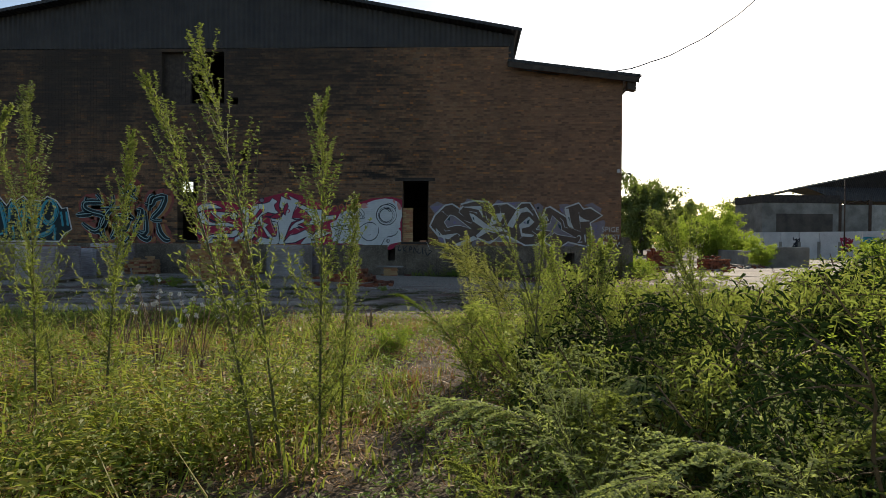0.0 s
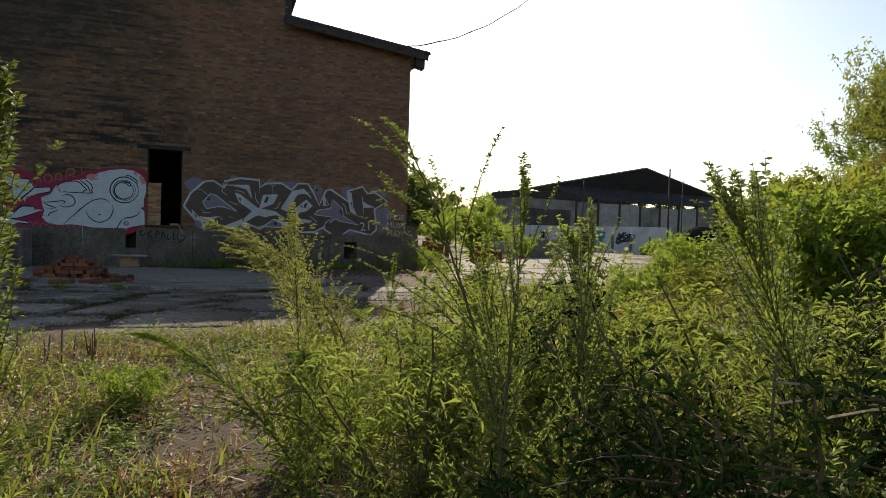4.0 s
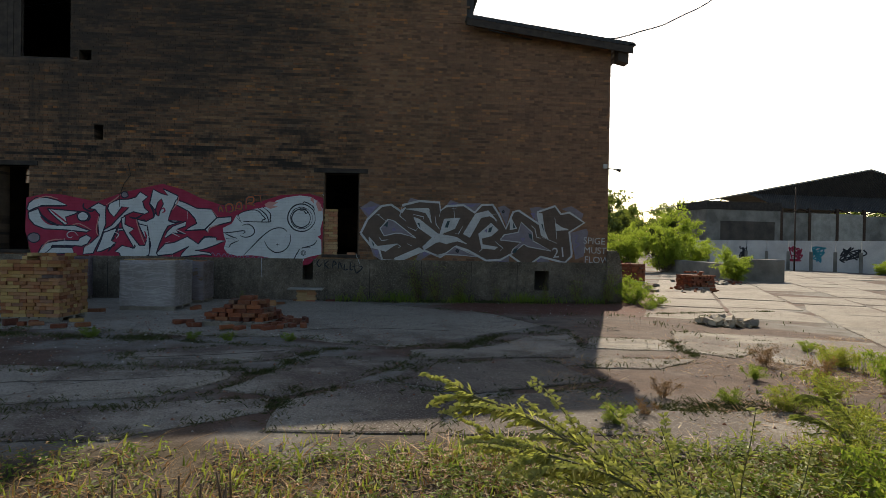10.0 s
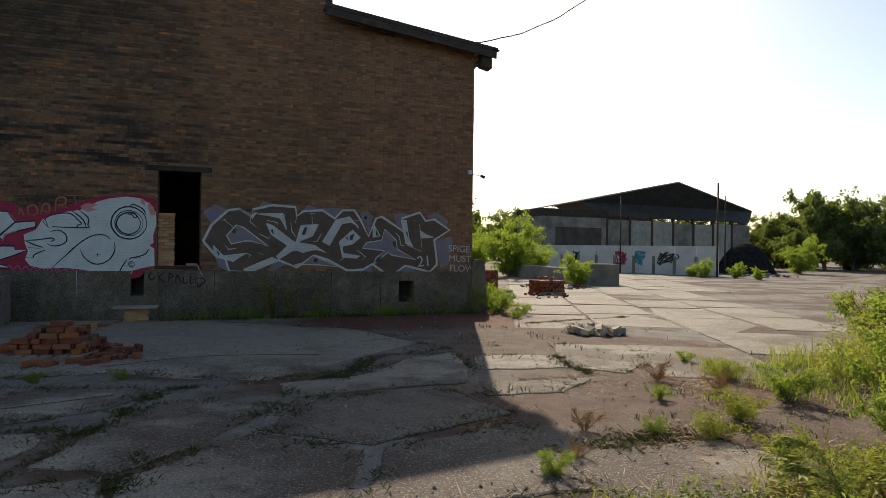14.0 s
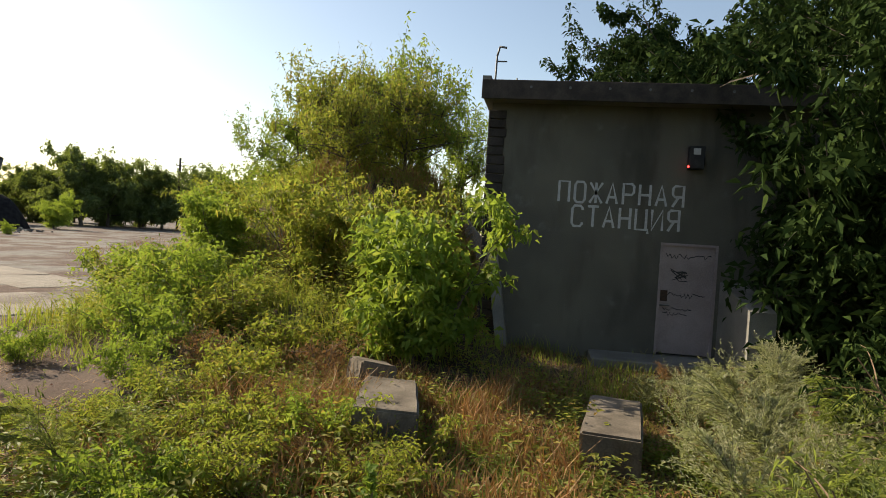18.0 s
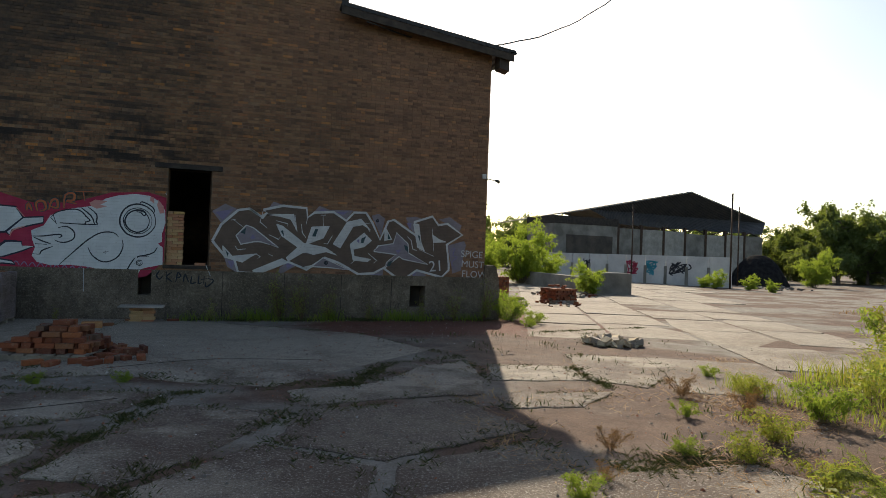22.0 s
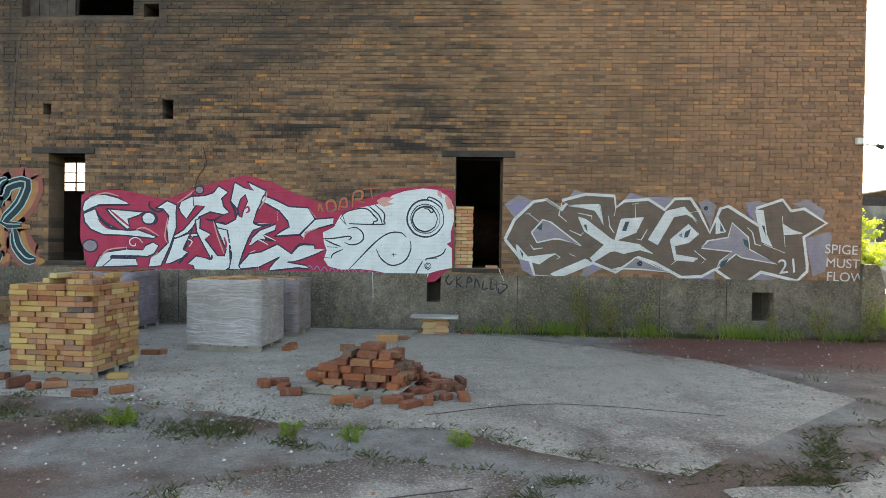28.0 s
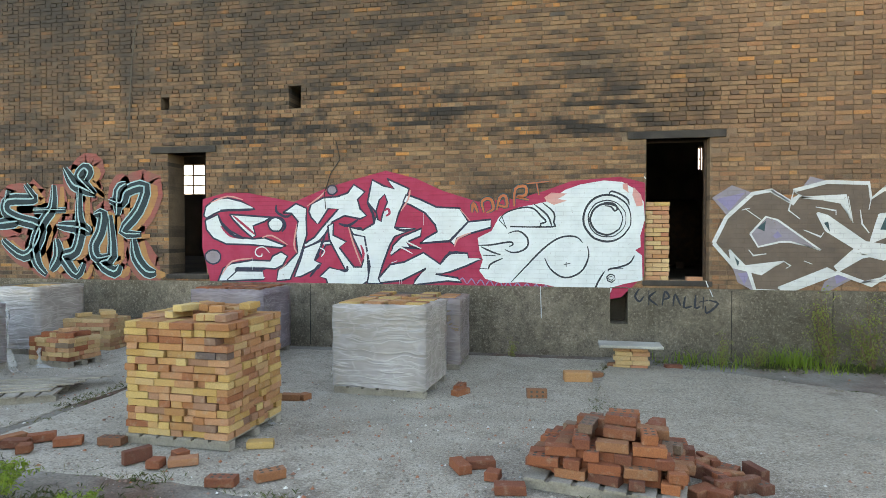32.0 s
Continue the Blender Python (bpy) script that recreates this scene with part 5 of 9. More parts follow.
stroke("black_ring", P_BLACK, g, -0.0308, [(-0.22, 1.31), (-0.22, 1.3), (-0.23, 1.29), (-0.23, 1.28), (-0.24, 1.28), (-0.25, 1.27), (-0.26, 1.28), (-0.27, 1.28), (-0.28, 1.29), (-0.29, 1.3), (-0.29, 1.31), (-0.29, 1.32), (-0.28, 1.33), (-0.27, 1.33), (-0.27, 1.34), (-0.26, 1.34), (-0.25, 1.34), (-0.24, 1.33), (-0.23, 1.33), (-0.22, 1.32), (-0.22, 1.31)], 0.012)
shape("mauve_dot", P_LILAC, g, -0.0302, [(-5.08, 2.85), (-5.08, 2.82), (-5.1, 2.8), (-5.12, 2.78), (-5.14, 2.77), (-5.17, 2.76), (-5.2, 2.77), (-5.23, 2.78), (-5.25, 2.8), (-5.26, 2.82), (-5.27, 2.85), (-5.26, 2.88), (-5.25, 2.9), (-5.23, 2.92), (-5.21, 2.93), (-5.18, 2.93), (-5.15, 2.93), (-5.12, 2.92), (-5.1, 2.9), (-5.09, 2.87)], P_NAVY, 0.03)
shape("white_dot", P_WHITE, g, -0.0302, [(-6.13, 2.23), (-6.14, 2.19), (-6.16, 2.15), (-6.19, 2.12), (-6.23, 2.1), (-6.28, 2.1), (-6.32, 2.1), (-6.37, 2.12), (-6.4, 2.15), (-6.42, 2.19), (-6.43, 2.23), (-6.43, 2.27), (-6.4, 2.3), (-6.37, 2.33), (-6.33, 2.35), (-6.28, 2.36), (-6.24, 2.35), (-6.2, 2.33), (-6.16, 2.3), (-6.14, 2.27)], P_NAVY, 0.035)
shape("mauve_dot", P_LILAC, g, -0.0302, [(-7.41, 1.62), (-7.41, 1.58), (-7.44, 1.54), (-7.47, 1.51), (-7.52, 1.49), (-7.57, 1.48), (-7.62, 1.49), (-7.66, 1.51), (-7.7, 1.54), (-7.72, 1.57), (-7.73, 1.61), (-7.73, 1.66), (-7.7, 1.69), (-7.67, 1.72), (-7.62, 1.74), (-7.57, 1.75), (-7.52, 1.74), (-7.47, 1.73), (-7.44, 1.7), (-7.41, 1.66)], P_NAVY, 0.03)
stroke("white_spiral", P_WHITE, g, -0.0306, [(-6.57, 1.68), (-6.56, 1.67), (-6.57, 1.64), (-6.61, 1.63), (-6.65, 1.64), (-6.69, 1.68), (-6.69, 1.74), (-6.64, 1.79), (-6.55, 1.81), (-6.47, 1.77), (-6.41, 1.7)], 0.024)
shape("rose_spot", P_ROSE, g, -0.0304, [(-1.36, 2.67), (-1.24, 2.75), (-0.98, 2.73), (-1.13, 2.64), (-0.98, 2.61), (-1.2, 2.54), (-1.32, 2.6)], None, 0.03)
shape("rose_spot", P_ROSE, g, -0.0304, [(0.1, 2.83), (0.22, 2.69), (0.25, 2.52), (0.15, 2.5), (0.08, 2.69)], None, 0.03)
shape("rose_spot", P_ROSE, g, -0.0304, [(-0.08, 2.88), (0.0, 2.89), (0.02, 2.73), (-0.07, 2.8)], None, 0.03)
stroke("teal_edge", P_TEAL, g, -0.0308, [(-2.39, 2.42), (-2.43, 2.59), (-2.35, 2.66), (-2.26, 2.63), (-2.23, 2.48), (-2.35, 2.42)], 0.085)
stroke("orange_tag", P_ORANGE, g, -0.0312, [(-2.39, 2.42), (-2.43, 2.59), (-2.35, 2.66), (-2.26, 2.63), (-2.23, 2.48), (-2.35, 2.42)], 0.05)
stroke("teal_edge", P_TEAL, g, -0.0308, [(-2.17, 2.46), (-2.12, 2.67), (-2.02, 2.7), (-2.0, 2.52), (-2.16, 2.55)], 0.085)
stroke("orange_tag", P_ORANGE, g, -0.0312, [(-2.17, 2.46), (-2.12, 2.67), (-2.02, 2.7), (-2.0, 2.52), (-2.16, 2.55)], 0.05)
stroke("teal_edge", P_TEAL, g, -0.0308, [(-1.87, 2.52), (-1.85, 2.82), (-1.68, 2.86), (-1.68, 2.71), (-1.83, 2.69), (-1.62, 2.63)], 0.085)
stroke("orange_tag", P_ORANGE, g, -0.0312, [(-1.87, 2.52), (-1.85, 2.82), (-1.68, 2.86), (-1.68, 2.71), (-1.83, 2.69), (-1.62, 2.63)], 0.05)
stroke("teal_edge", P_TEAL, g, -0.0308, [(-1.65, 2.91), (-1.28, 2.94)], 0.085)
stroke("orange_tag", P_ORANGE, g, -0.0312, [(-1.65, 2.91), (-1.28, 2.94)], 0.05)
stroke("teal_edge", P_TEAL, g, -0.0308, [(-1.49, 2.91), (-1.45, 2.71)], 0.085)
stroke("orange_tag", P_ORANGE, g, -0.0312, [(-1.49, 2.91), (-1.45, 2.71)], 0.05)
stroke("teal_edge", P_TEAL, g, -0.0308, [(-2.5, 2.42), (-2.58, 2.59), (-2.6, 2.42)], 0.085)
stroke("orange_tag", P_ORANGE, g, -0.0312, [(-2.5, 2.42), (-2.58, 2.59), (-2.6, 2.42)], 0.05)
for k in range(14):
    stroke("dark_scrawl", P_MAUVE, g, -0.0265, [(-3.0 + 0.16 * k, 1.20 - 0.012 * k), (-2.93 + 0.16 * k, 1.29 - 0.012 * k), (-2.86 + 0.16 * k, 1.19 - 0.012 * k)], 0.022)
stroke("drip", P_WHITE, g, -0.0540, [(-1.42, 1.16), (-1.4, 0.61)], 0.03)
stroke("drip", P_WHITE, g, -0.0540, [(0.26, 3.0), (0.29, 2.95)], 0.03)
stroke("drip", P_WHITE, g, -0.0540, [(1.23, 1.29), (1.27, 1.18)], 0.03)
stroke("drip", P_WHITE, g, -0.0540, [(1.29, 1.15), (1.34, 1.03)], 0.03)
stroke("drip", P_WHITE, g, -0.0312, [(-6.76, 1.61), (-6.75, 1.38)], 0.012)
stroke("drip", P_WHITE, g, -0.0312, [(-3.91, 1.26), (-3.9, 1.05)], 0.012)
stroke("drip", P_WHITE, g, -0.0312, [(-3.87, 1.24), (-3.86, 1.03)], 0.012)
stroke("drip", P_WHITE, g, -0.0312, [(-4.85, 1.01), (-4.85, 0.79)], 0.012)
stroke("drip", P_WHITE, g, -0.0312, [(-4.78, 1.03), (-4.78, 0.81)], 0.012)
stroke("drip", P_WHITE, g, -0.0312, [(-3.47, 2.42), (-3.47, 2.2)], 0.012)
stroke("drip", P_WHITE, g, -0.0312, [(-5.04, 1.11), (-5.03, 0.89)], 0.012)

g = mural("silver-outlined wildstyle graffiti with mauve spots on brick", 4.6)
shape("lilac_mist", P_LILAC, g, -0.0215, [(1.32, 2.63), (1.62, 2.83), (1.96, 2.69), (1.56, 2.33)], None, 0.03)
shape("lilac_mist", P_LILAC, g, -0.0215, [(5.3, 2.73), (5.49, 2.79), (5.67, 2.67), (5.57, 2.2)], None, 0.03)
shape("lilac_mist", P_LILAC, g, -0.0215, [(6.24, 2.73), (6.52, 2.77), (6.75, 2.7), (6.47, 2.3)], None, 0.03)
shape("lilac_mist", P_LILAC, g, -0.0215, [(7.18, 2.72), (7.5, 2.81), (7.86, 2.59), (7.8, 2.41), (7.44, 2.62)], None, 0.03)
shape("lilac_mist", P_LILAC, g, -0.0215, [(7.47, 2.02), (7.95, 2.16), (8.01, 2.06), (7.93, 1.65), (7.88, 1.34), (7.64, 1.24)], None, 0.03)
shape("lilac_mist", P_LILAC, g, -0.0215, [(2.67, 2.8), (2.77, 2.95), (3.01, 2.88), (2.53, 2.73)], None, 0.03)
shape("lilac_mist", P_LILAC, g, -0.0215, [(3.8, 2.76), (3.92, 2.91), (4.2, 2.82), (4.81, 2.84), (4.63, 2.59)], None, 0.03)
shape("lilac_mist", P_LILAC, g, -0.0215, [(1.64, 1.51), (1.91, 1.46), (1.96, 1.13), (1.72, 1.27)], None, 0.03)
shape("lilac_mist", P_LILAC, g, -0.0215, [(5.15, 1.17), (5.67, 1.32), (5.65, 1.01)], None, 0.03)
shape("lilac_mist", P_LILAC, g, -0.0215, [(6.43, 1.28), (6.6, 1.31), (6.89, 1.18), (6.53, 1.06)], None, 0.03)
shape("lilac_mist", P_LILAC, g, -0.0215, [(2.99, 1.29), (3.18, 1.44), (3.38, 1.34), (2.9, 1.05)], None, 0.03)
shape("mauve_spot", P_MAUVE, g, -0.0225, [(1.39, 2.61), (1.82, 2.71), (1.58, 2.42)], None, 0.03)
shape("mauve_spot", P_MAUVE, g, -0.0225, [(1.72, 1.41), (1.91, 1.44), (1.82, 1.23)], None, 0.03)
shape("mauve_spot", P_MAUVE, g, -0.0225, [(3.13, 1.41), (3.35, 1.37), (3.16, 1.26)], None, 0.03)
shape("mauve_spot", P_MAUVE, g, -0.0225, [(6.27, 2.59), (6.41, 2.59), (6.38, 2.39)], None, 0.03)
shape("mauve_spot", P_MAUVE, g, -0.0225, [(5.3, 1.17), (5.65, 1.17), (5.46, 1.08)], None, 0.03)
shape("mauve_spot", P_MAUVE, g, -0.0225, [(3.85, 2.76), (4.0, 2.84), (4.15, 2.78)], None, 0.03)
shape("mauve_spot", P_MAUVE, g, -0.0225, [(4.35, 2.77), (4.68, 2.81), (4.55, 2.71)], None, 0.03)
shape("mauve_spot", P_MAUVE, g, -0.0225, [(6.43, 1.27), (6.6, 1.27), (6.52, 1.13)], None, 0.03)
shape("brown_field", P_BROWN, g, -0.0235, [(1.35, 1.9), (1.54, 2.31), (1.93, 2.69), (2.2, 2.74), (2.48, 2.56), (2.63, 2.66), (2.53, 2.73), (3.01, 2.86), (3.6, 2.83), (3.63, 2.59), (3.8, 2.73), (4.3, 2.77), (4.63, 2.56), (4.83, 2.79), (5.15, 2.8), (5.33, 2.54), (5.55, 2.1), (5.76, 2.6), (5.92, 2.65), (6.52, 2.27), (6.49, 2.62), (7.0, 2.8), (7.18, 2.57), (7.44, 2.62), (7.89, 2.33), (7.44, 2.04), (7.52, 1.49), (7.52, 1.34), (7.32, 1.14), (6.6, 1.31), (6.17, 1.01), (5.67, 1.35), (5.41, 1.2), (4.99, 1.17), (4.47, 1.45), (4.11, 1.57), (3.65, 1.25), (3.18, 1.44), (2.44, 1.12), (1.98, 1.14), (1.88, 1.46), (1.64, 1.55)], P_SILVER, 0.062)
shape("silver_fill", P_LILAC, g, -0.0250, [(1.9, 2.05), (2.13, 2.32), (2.3, 2.27), (2.93, 1.79), (2.49, 1.92), (2.35, 1.92), (2.02, 1.84)], P_SILVER, 0.03)
shape("silver_fill", P_SILVER, g, -0.0252, [(2.87, 2.38), (3.02, 2.33), (3.56, 1.92), (4.11, 1.83), (4.41, 1.65), (4.01, 1.77), (3.52, 1.68), (3.18, 1.46), (3.13, 1.53), (3.41, 1.82), (3.0, 2.1)], P_SILVER, 0.03)
shape("silver_fill", P_SILVER, g, -0.0254, [(3.75, 2.35), (4.2, 2.39), (4.05, 2.09), (3.61, 1.9), (3.7, 2.18)], P_SILVER, 0.03)
shape("silver_fill", P_SILVER, g, -0.0256, [(4.66, 2.52), (5.02, 2.62), (5.28, 2.34), (5.07, 2.48), (4.81, 2.42), (4.49, 1.84), (4.31, 1.93)], P_SILVER, 0.03)
shape("silver_fill", P_SILVER, g, -0.0258, [(4.76, 1.94), (5.12, 2.26), (5.32, 2.07), (5.13, 1.9), (4.84, 1.82), (4.87, 1.63), (5.32, 1.56), (5.24, 1.51), (4.85, 1.53)], P_SILVER, 0.03)
shape("silver_fill", P_LILAC, g, -0.0260, [(5.5, 1.93), (5.92, 2.01), (6.0, 2.31), (6.33, 2.02), (6.36, 1.77), (6.91, 1.48), (6.2, 1.6), (6.09, 1.67), (5.67, 1.32), (5.77, 1.52), (6.01, 1.72), (5.39, 1.78)], P_SILVER, 0.03)
shape("silver_fill", P_SILVER, g, -0.0262, [(6.47, 2.57), (6.61, 2.57), (6.69, 2.08), (6.81, 1.83), (6.61, 1.93)], P_SILVER, 0.03)
shape("silver_fill", P_SILVER, g, -0.0264, [(5.68, 2.45), (5.87, 2.12), (5.68, 2.08)], P_SILVER, 0.03)
shape("silver_fill", P_SILVER, g, -0.0266, [(7.02, 2.29), (7.21, 2.17), (7.41, 2.12), (7.05, 2.09)], P_SILVER, 0.03)
shape("silver_fill", P_SILVER, g, -0.0268, [(1.59, 1.79), (1.83, 1.53), (2.4, 1.61), (2.07, 1.4), (1.64, 1.51)], P_SILVER, 0.03)
shape("silver_fill", P_SILVER, g, -0.0270, [(2.32, 1.19), (3.03, 1.51), (3.13, 1.46), (2.46, 1.12)], P_SILVER, 0.03)
shape("silver_fill", P_LILAC, g, -0.0272, [(3.52, 1.29), (3.82, 1.37), (4.06, 1.57), (4.27, 1.48), (4.73, 1.27), (4.22, 1.32), (3.82, 1.33)], P_SILVER, 0.03)
shape("silver_fill", P_SILVER, g, -0.0274, [(3.51, 1.73), (4.11, 1.8), (4.21, 1.75), (3.81, 1.65)], P_SILVER, 0.03)
shape("silver_fill", P_SILVER, g, -0.0276, [(2.65, 2.62), (3.28, 2.65), (3.36, 2.25), (3.21, 2.53), (2.94, 2.59)], P_SILVER, 0.03)
shape("silver_fill", P_SILVER, g, -0.0278, [(2.2, 2.74), (2.48, 2.56), (2.63, 2.65), (2.53, 2.51)], P_SILVER, 0.03)
stroke("silver_tick", P_SILVER, g, -0.0284, [(1.82, 2.45), (2.06, 2.27)], 0.026, False)
stroke("silver_tick", P_SILVER, g, -0.0284, [(1.77, 2.43), (1.89, 2.46)], 0.026, False)
stroke("silver_tick", P_SILVER, g, -0.0284, [(4.02, 2.67), (4.04, 2.38)], 0.026, False)
stroke("silver_tick", P_SILVER, g, -0.0284, [(3.96, 2.67), (4.1, 2.68)], 0.026, False)
stroke("silver_tick", P_SILVER, g, -0.0284, [(2.85, 2.47), (3.14, 2.41), (3.14, 2.34)], 0.026, False)
stroke("silver_tick", P_SILVER, g, -0.0284, [(2.68, 2.11), (2.93, 2.0), (2.97, 2.07)], 0.026, False)
stroke("silver_tick", P_SILVER, g, -0.0284, [(3.48, 2.42), (3.51, 2.2), (3.61, 2.06)], 0.026, False)
stroke("silver_tick", P_SILVER, g, -0.0284, [(4.06, 1.95), (4.16, 1.93), (4.28, 2.15)], 0.026, False)
stroke("silver_tick", P_SILVER, g, -0.0284, [(1.88, 1.79), (1.95, 1.7), (2.14, 1.73)], 0.026, False)
stroke("silver_tick", P_SILVER, g, -0.0284, [(2.4, 1.61), (2.5, 1.54), (2.43, 1.5)], 0.026, False)
stroke("silver_tick", P_SILVER, g, -0.0284, [(5.39, 1.81), (5.52, 1.91)], 0.026, False)
stroke("silver_tick", P_SILVER, g, -0.0284, [(5.24, 1.73), (5.48, 1.54), (5.4, 1.47)], 0.026, False)
stroke("silver_tick", P_SILVER, g, -0.0284, [(6.3, 2.22), (6.41, 2.12), (6.47, 1.88), (6.59, 1.85)], 0.026, False)
stroke("silver_tick", P_SILVER, g, -0.0284, [(6.64, 1.88), (7.07, 1.71)], 0.026, False)
stroke("silver_tick", P_SILVER, g, -0.0284, [(4.78, 2.45), (4.91, 2.5)], 0.026, False)
stroke("silver_tick", P_SILVER, g, -0.0284, [(4.78, 1.43), (4.9, 1.53)], 0.026, False)
stroke("silver_tick", P_SILVER, g, -0.0284, [(7.0, 2.46), (7.07, 1.84)], 0.026, False)
stroke("silver_tick", P_SILVER, g, -0.0284, [(2.53, 2.73), (2.46, 2.42), (2.63, 2.28)], 0.026, False)
stroke("silver_tick", P_SILVER, g, -0.0284, [(3.31, 2.63), (3.38, 2.22)], 0.026, False)
stroke("silver_tick", P_SILVER, g, -0.0284, [(3.63, 2.59), (3.6, 2.42)], 0.026, False)
stroke("silver_tick", P_SILVER, g, -0.0284, [(5.33, 2.54), (5.12, 2.51), (5.28, 2.29)], 0.026, False)
stroke("silver_tick", P_SILVER, g, -0.0284, [(2.69, 1.62), (2.81, 1.57)], 0.026, False)
shape("teal_gap", P_TEAL, g, -0.0290, [(2.0, 2.14), (2.13, 2.26), (2.11, 2.09)], None, 0.03)
shape("teal_gap", P_TEAL, g, -0.0290, [(3.83, 2.3), (3.91, 2.31), (3.85, 2.11), (3.76, 2.11)], None, 0.03)
shape("teal_gap", P_TEAL, g, -0.0290, [(5.05, 2.11), (5.17, 2.18), (5.11, 2.0), (5.03, 1.99)], None, 0.03)
shape("teal_gap", P_TEAL, g, -0.0290, [(6.22, 1.99), (6.33, 1.95), (6.35, 1.78), (6.25, 1.87)], None, 0.03)
shape("teal_gap", P_TEAL, g, -0.0290, [(5.8, 1.51), (5.94, 1.57), (5.84, 1.4), (5.76, 1.4)], None, 0.03)
shape("teal_gap", P_TEAL, g, -0.0290, [(1.66, 1.69), (1.74, 1.6), (1.72, 1.52)], None, 0.03)
shape("teal_gap", P_TEAL, g, -0.0290, [(2.97, 2.22), (3.03, 2.24), (3.06, 2.07)], None, 0.03)
shape("teal_gap", P_TEAL, g, -0.0290, [(6.59, 2.27), (6.65, 2.25), (6.68, 2.05)], None, 0.03)
shape("teal_gap", P_TEAL, g, -0.0290, [(5.76, 2.3), (5.84, 2.13), (5.76, 2.13)], None, 0.03)
shape("mauve_star", P_MAUVE, g, -0.0292, [(2.23, 2.01), (2.3, 2.09), (2.37, 2.01), (2.28, 1.97)], None, 0.03)
shape("mauve_star", P_MAUVE, g, -0.0292, [(4.92, 2.04), (4.99, 2.1), (5.0, 1.98)], None, 0.03)
shape("mauve_star", P_MAUVE, g, -0.0292, [(5.98, 1.84), (6.14, 1.86), (6.06, 1.73)], None, 0.03)
stroke("mauve_scrawl", P_MAUVE, g, -0.0295, [(7.56, 1.9), (7.68, 1.95), (7.63, 1.75), (7.75, 1.7), (7.6, 1.54), (7.73, 1.37)], 0.03)
stroke("black_dot", P_BLACK, g, -0.0295, [(4.18, 1.44), (4.17, 1.42), (4.15, 1.41), (4.12, 1.42), (4.11, 1.44), (4.12, 1.46), (4.15, 1.47), (4.17, 1.46), (4.18, 1.44)], 0.05)
stroke("black_dot", P_BLACK, g, -0.0295, [(5.49, 2.6), (5.49, 2.59), (5.47, 2.58), (5.45, 2.58), (5.44, 2.6), (5.45, 2.62), (5.47, 2.63), (5.49, 2.62), (5.49, 2.6)], 0.04)

g = mural("dark teal and orange blackletter graffiti on faded pink", -10.6)
LETTERS = [
    [(-11.74, 3.05), (-11.56, 2.82), (-11.56, 2.75), (-12.14, 2.74), (-12.21, 2.51), (-11.91, 2.35), (-11.4, 2.2), (-11.47, 1.85), (-11.79, 1.6), (-12.2, 1.84), (-12.28, 1.95)],
    [(-12.15, 2.94), (-12.21, 2.71)],
    [(-12.55, 2.23), (-12.13, 2.28), (-11.91, 2.3)],
    [(-11.07, 3.03), (-11.1, 2.59), (-11.33, 2.29), (-11.54, 1.85), (-11.47, 1.45), (-11.26, 1.23)],
    [(-11.55, 2.52), (-10.79, 2.53)],
    [(-11.16, 1.31), (-10.98, 1.61), (-11.02, 1.95)],
    [(-10.47, 2.96), (-10.49, 2.43), (-10.45, 2.14), (-10.58, 1.71), (-10.85, 1.61), (-10.78, 1.46), (-10.55, 1.23), (-10.39, 1.47)],
    [(-10.81, 3.36), (-10.6, 3.04), (-10.4, 2.96), (-10.11, 2.83)],
    [(-10.11, 2.83), (-10.38, 3.07), (-10.48, 3.2), (-10.35, 3.34), (-10.25, 3.26), (-10.34, 3.1)],
    [(-10.99, 2.22), (-10.45, 2.17), (-10.23, 2.07)],
    [(-10.14, 2.42), (-9.95, 2.45), (-10.01, 2.09), (-10.16, 1.81), (-10.07, 1.57), (-9.75, 1.62)],
    [(-9.8, 2.72), (-9.52, 2.65), (-9.41, 2.88), (-9.0, 2.96), (-9.16, 2.5), (-9.51, 2.09), (-9.1, 2.04)],
    [(-9.61, 2.42), (-9.59, 2.88), (-9.41, 3.02)],
    [(-9.79, 2.42), (-9.75, 1.62), (-10.0, 1.48), (-9.69, 1.3), (-9.57, 1.44)],
    [(-9.27, 1.95), (-9.21, 1.59), (-8.98, 1.32), (-8.78, 1.3)],
]
for pts in LETTERS:
    stroke("pink_mist", P_PINK, g, -0.0220, [(x + 0.08, z + 0.02) for x, z in pts], 0.62)
    stroke("orange_stroke", P_OCHRE, g, -0.0240, [(x + 0.19, z - 0.03) for x, z in pts], 0.17)
    stroke("pale_edge", P_EDGE, g, -0.0260, pts, 0.265)
    stroke("dark_stroke", P_INK, g, -0.0275, pts, 0.215)
    stroke("pale_glint", P_EDGE, g, -0.0288, [(x - 0.03, z + 0.015) for x, z in pts], 0.035)
stroke("pale_glint", P_SILVER, g, -0.0285, [(-11.77, 3.07), (-11.59, 2.84), (-11.59, 2.77), (-12.17, 2.7600000000000002), (-12.24, 2.53), (-11.94, 2.37), (-11.43, 2.22), (-11.5, 1.87), (-11.819999999999999, 1.62), (-12.229999999999999, 1.86), (-12.309999999999999, 1.97)], 0.022)
stroke("pale_glint", P_SILVER, g, -0.0285, [(-12.18, 2.96), (-12.24, 2.73)], 0.022)
stroke("pale_glint", P_SILVER, g, -0.0285, [(-12.58, 2.25), (-12.16, 2.3), (-11.94, 2.32)], 0.022)
stroke("pale_glint", P_SILVER, g, -0.0285, [(-11.1, 3.05), (-11.129999999999999, 2.61), (-11.36, 2.31), (-11.569999999999999, 1.87), (-11.5, 1.47), (-11.29, 1.25)], 0.022)
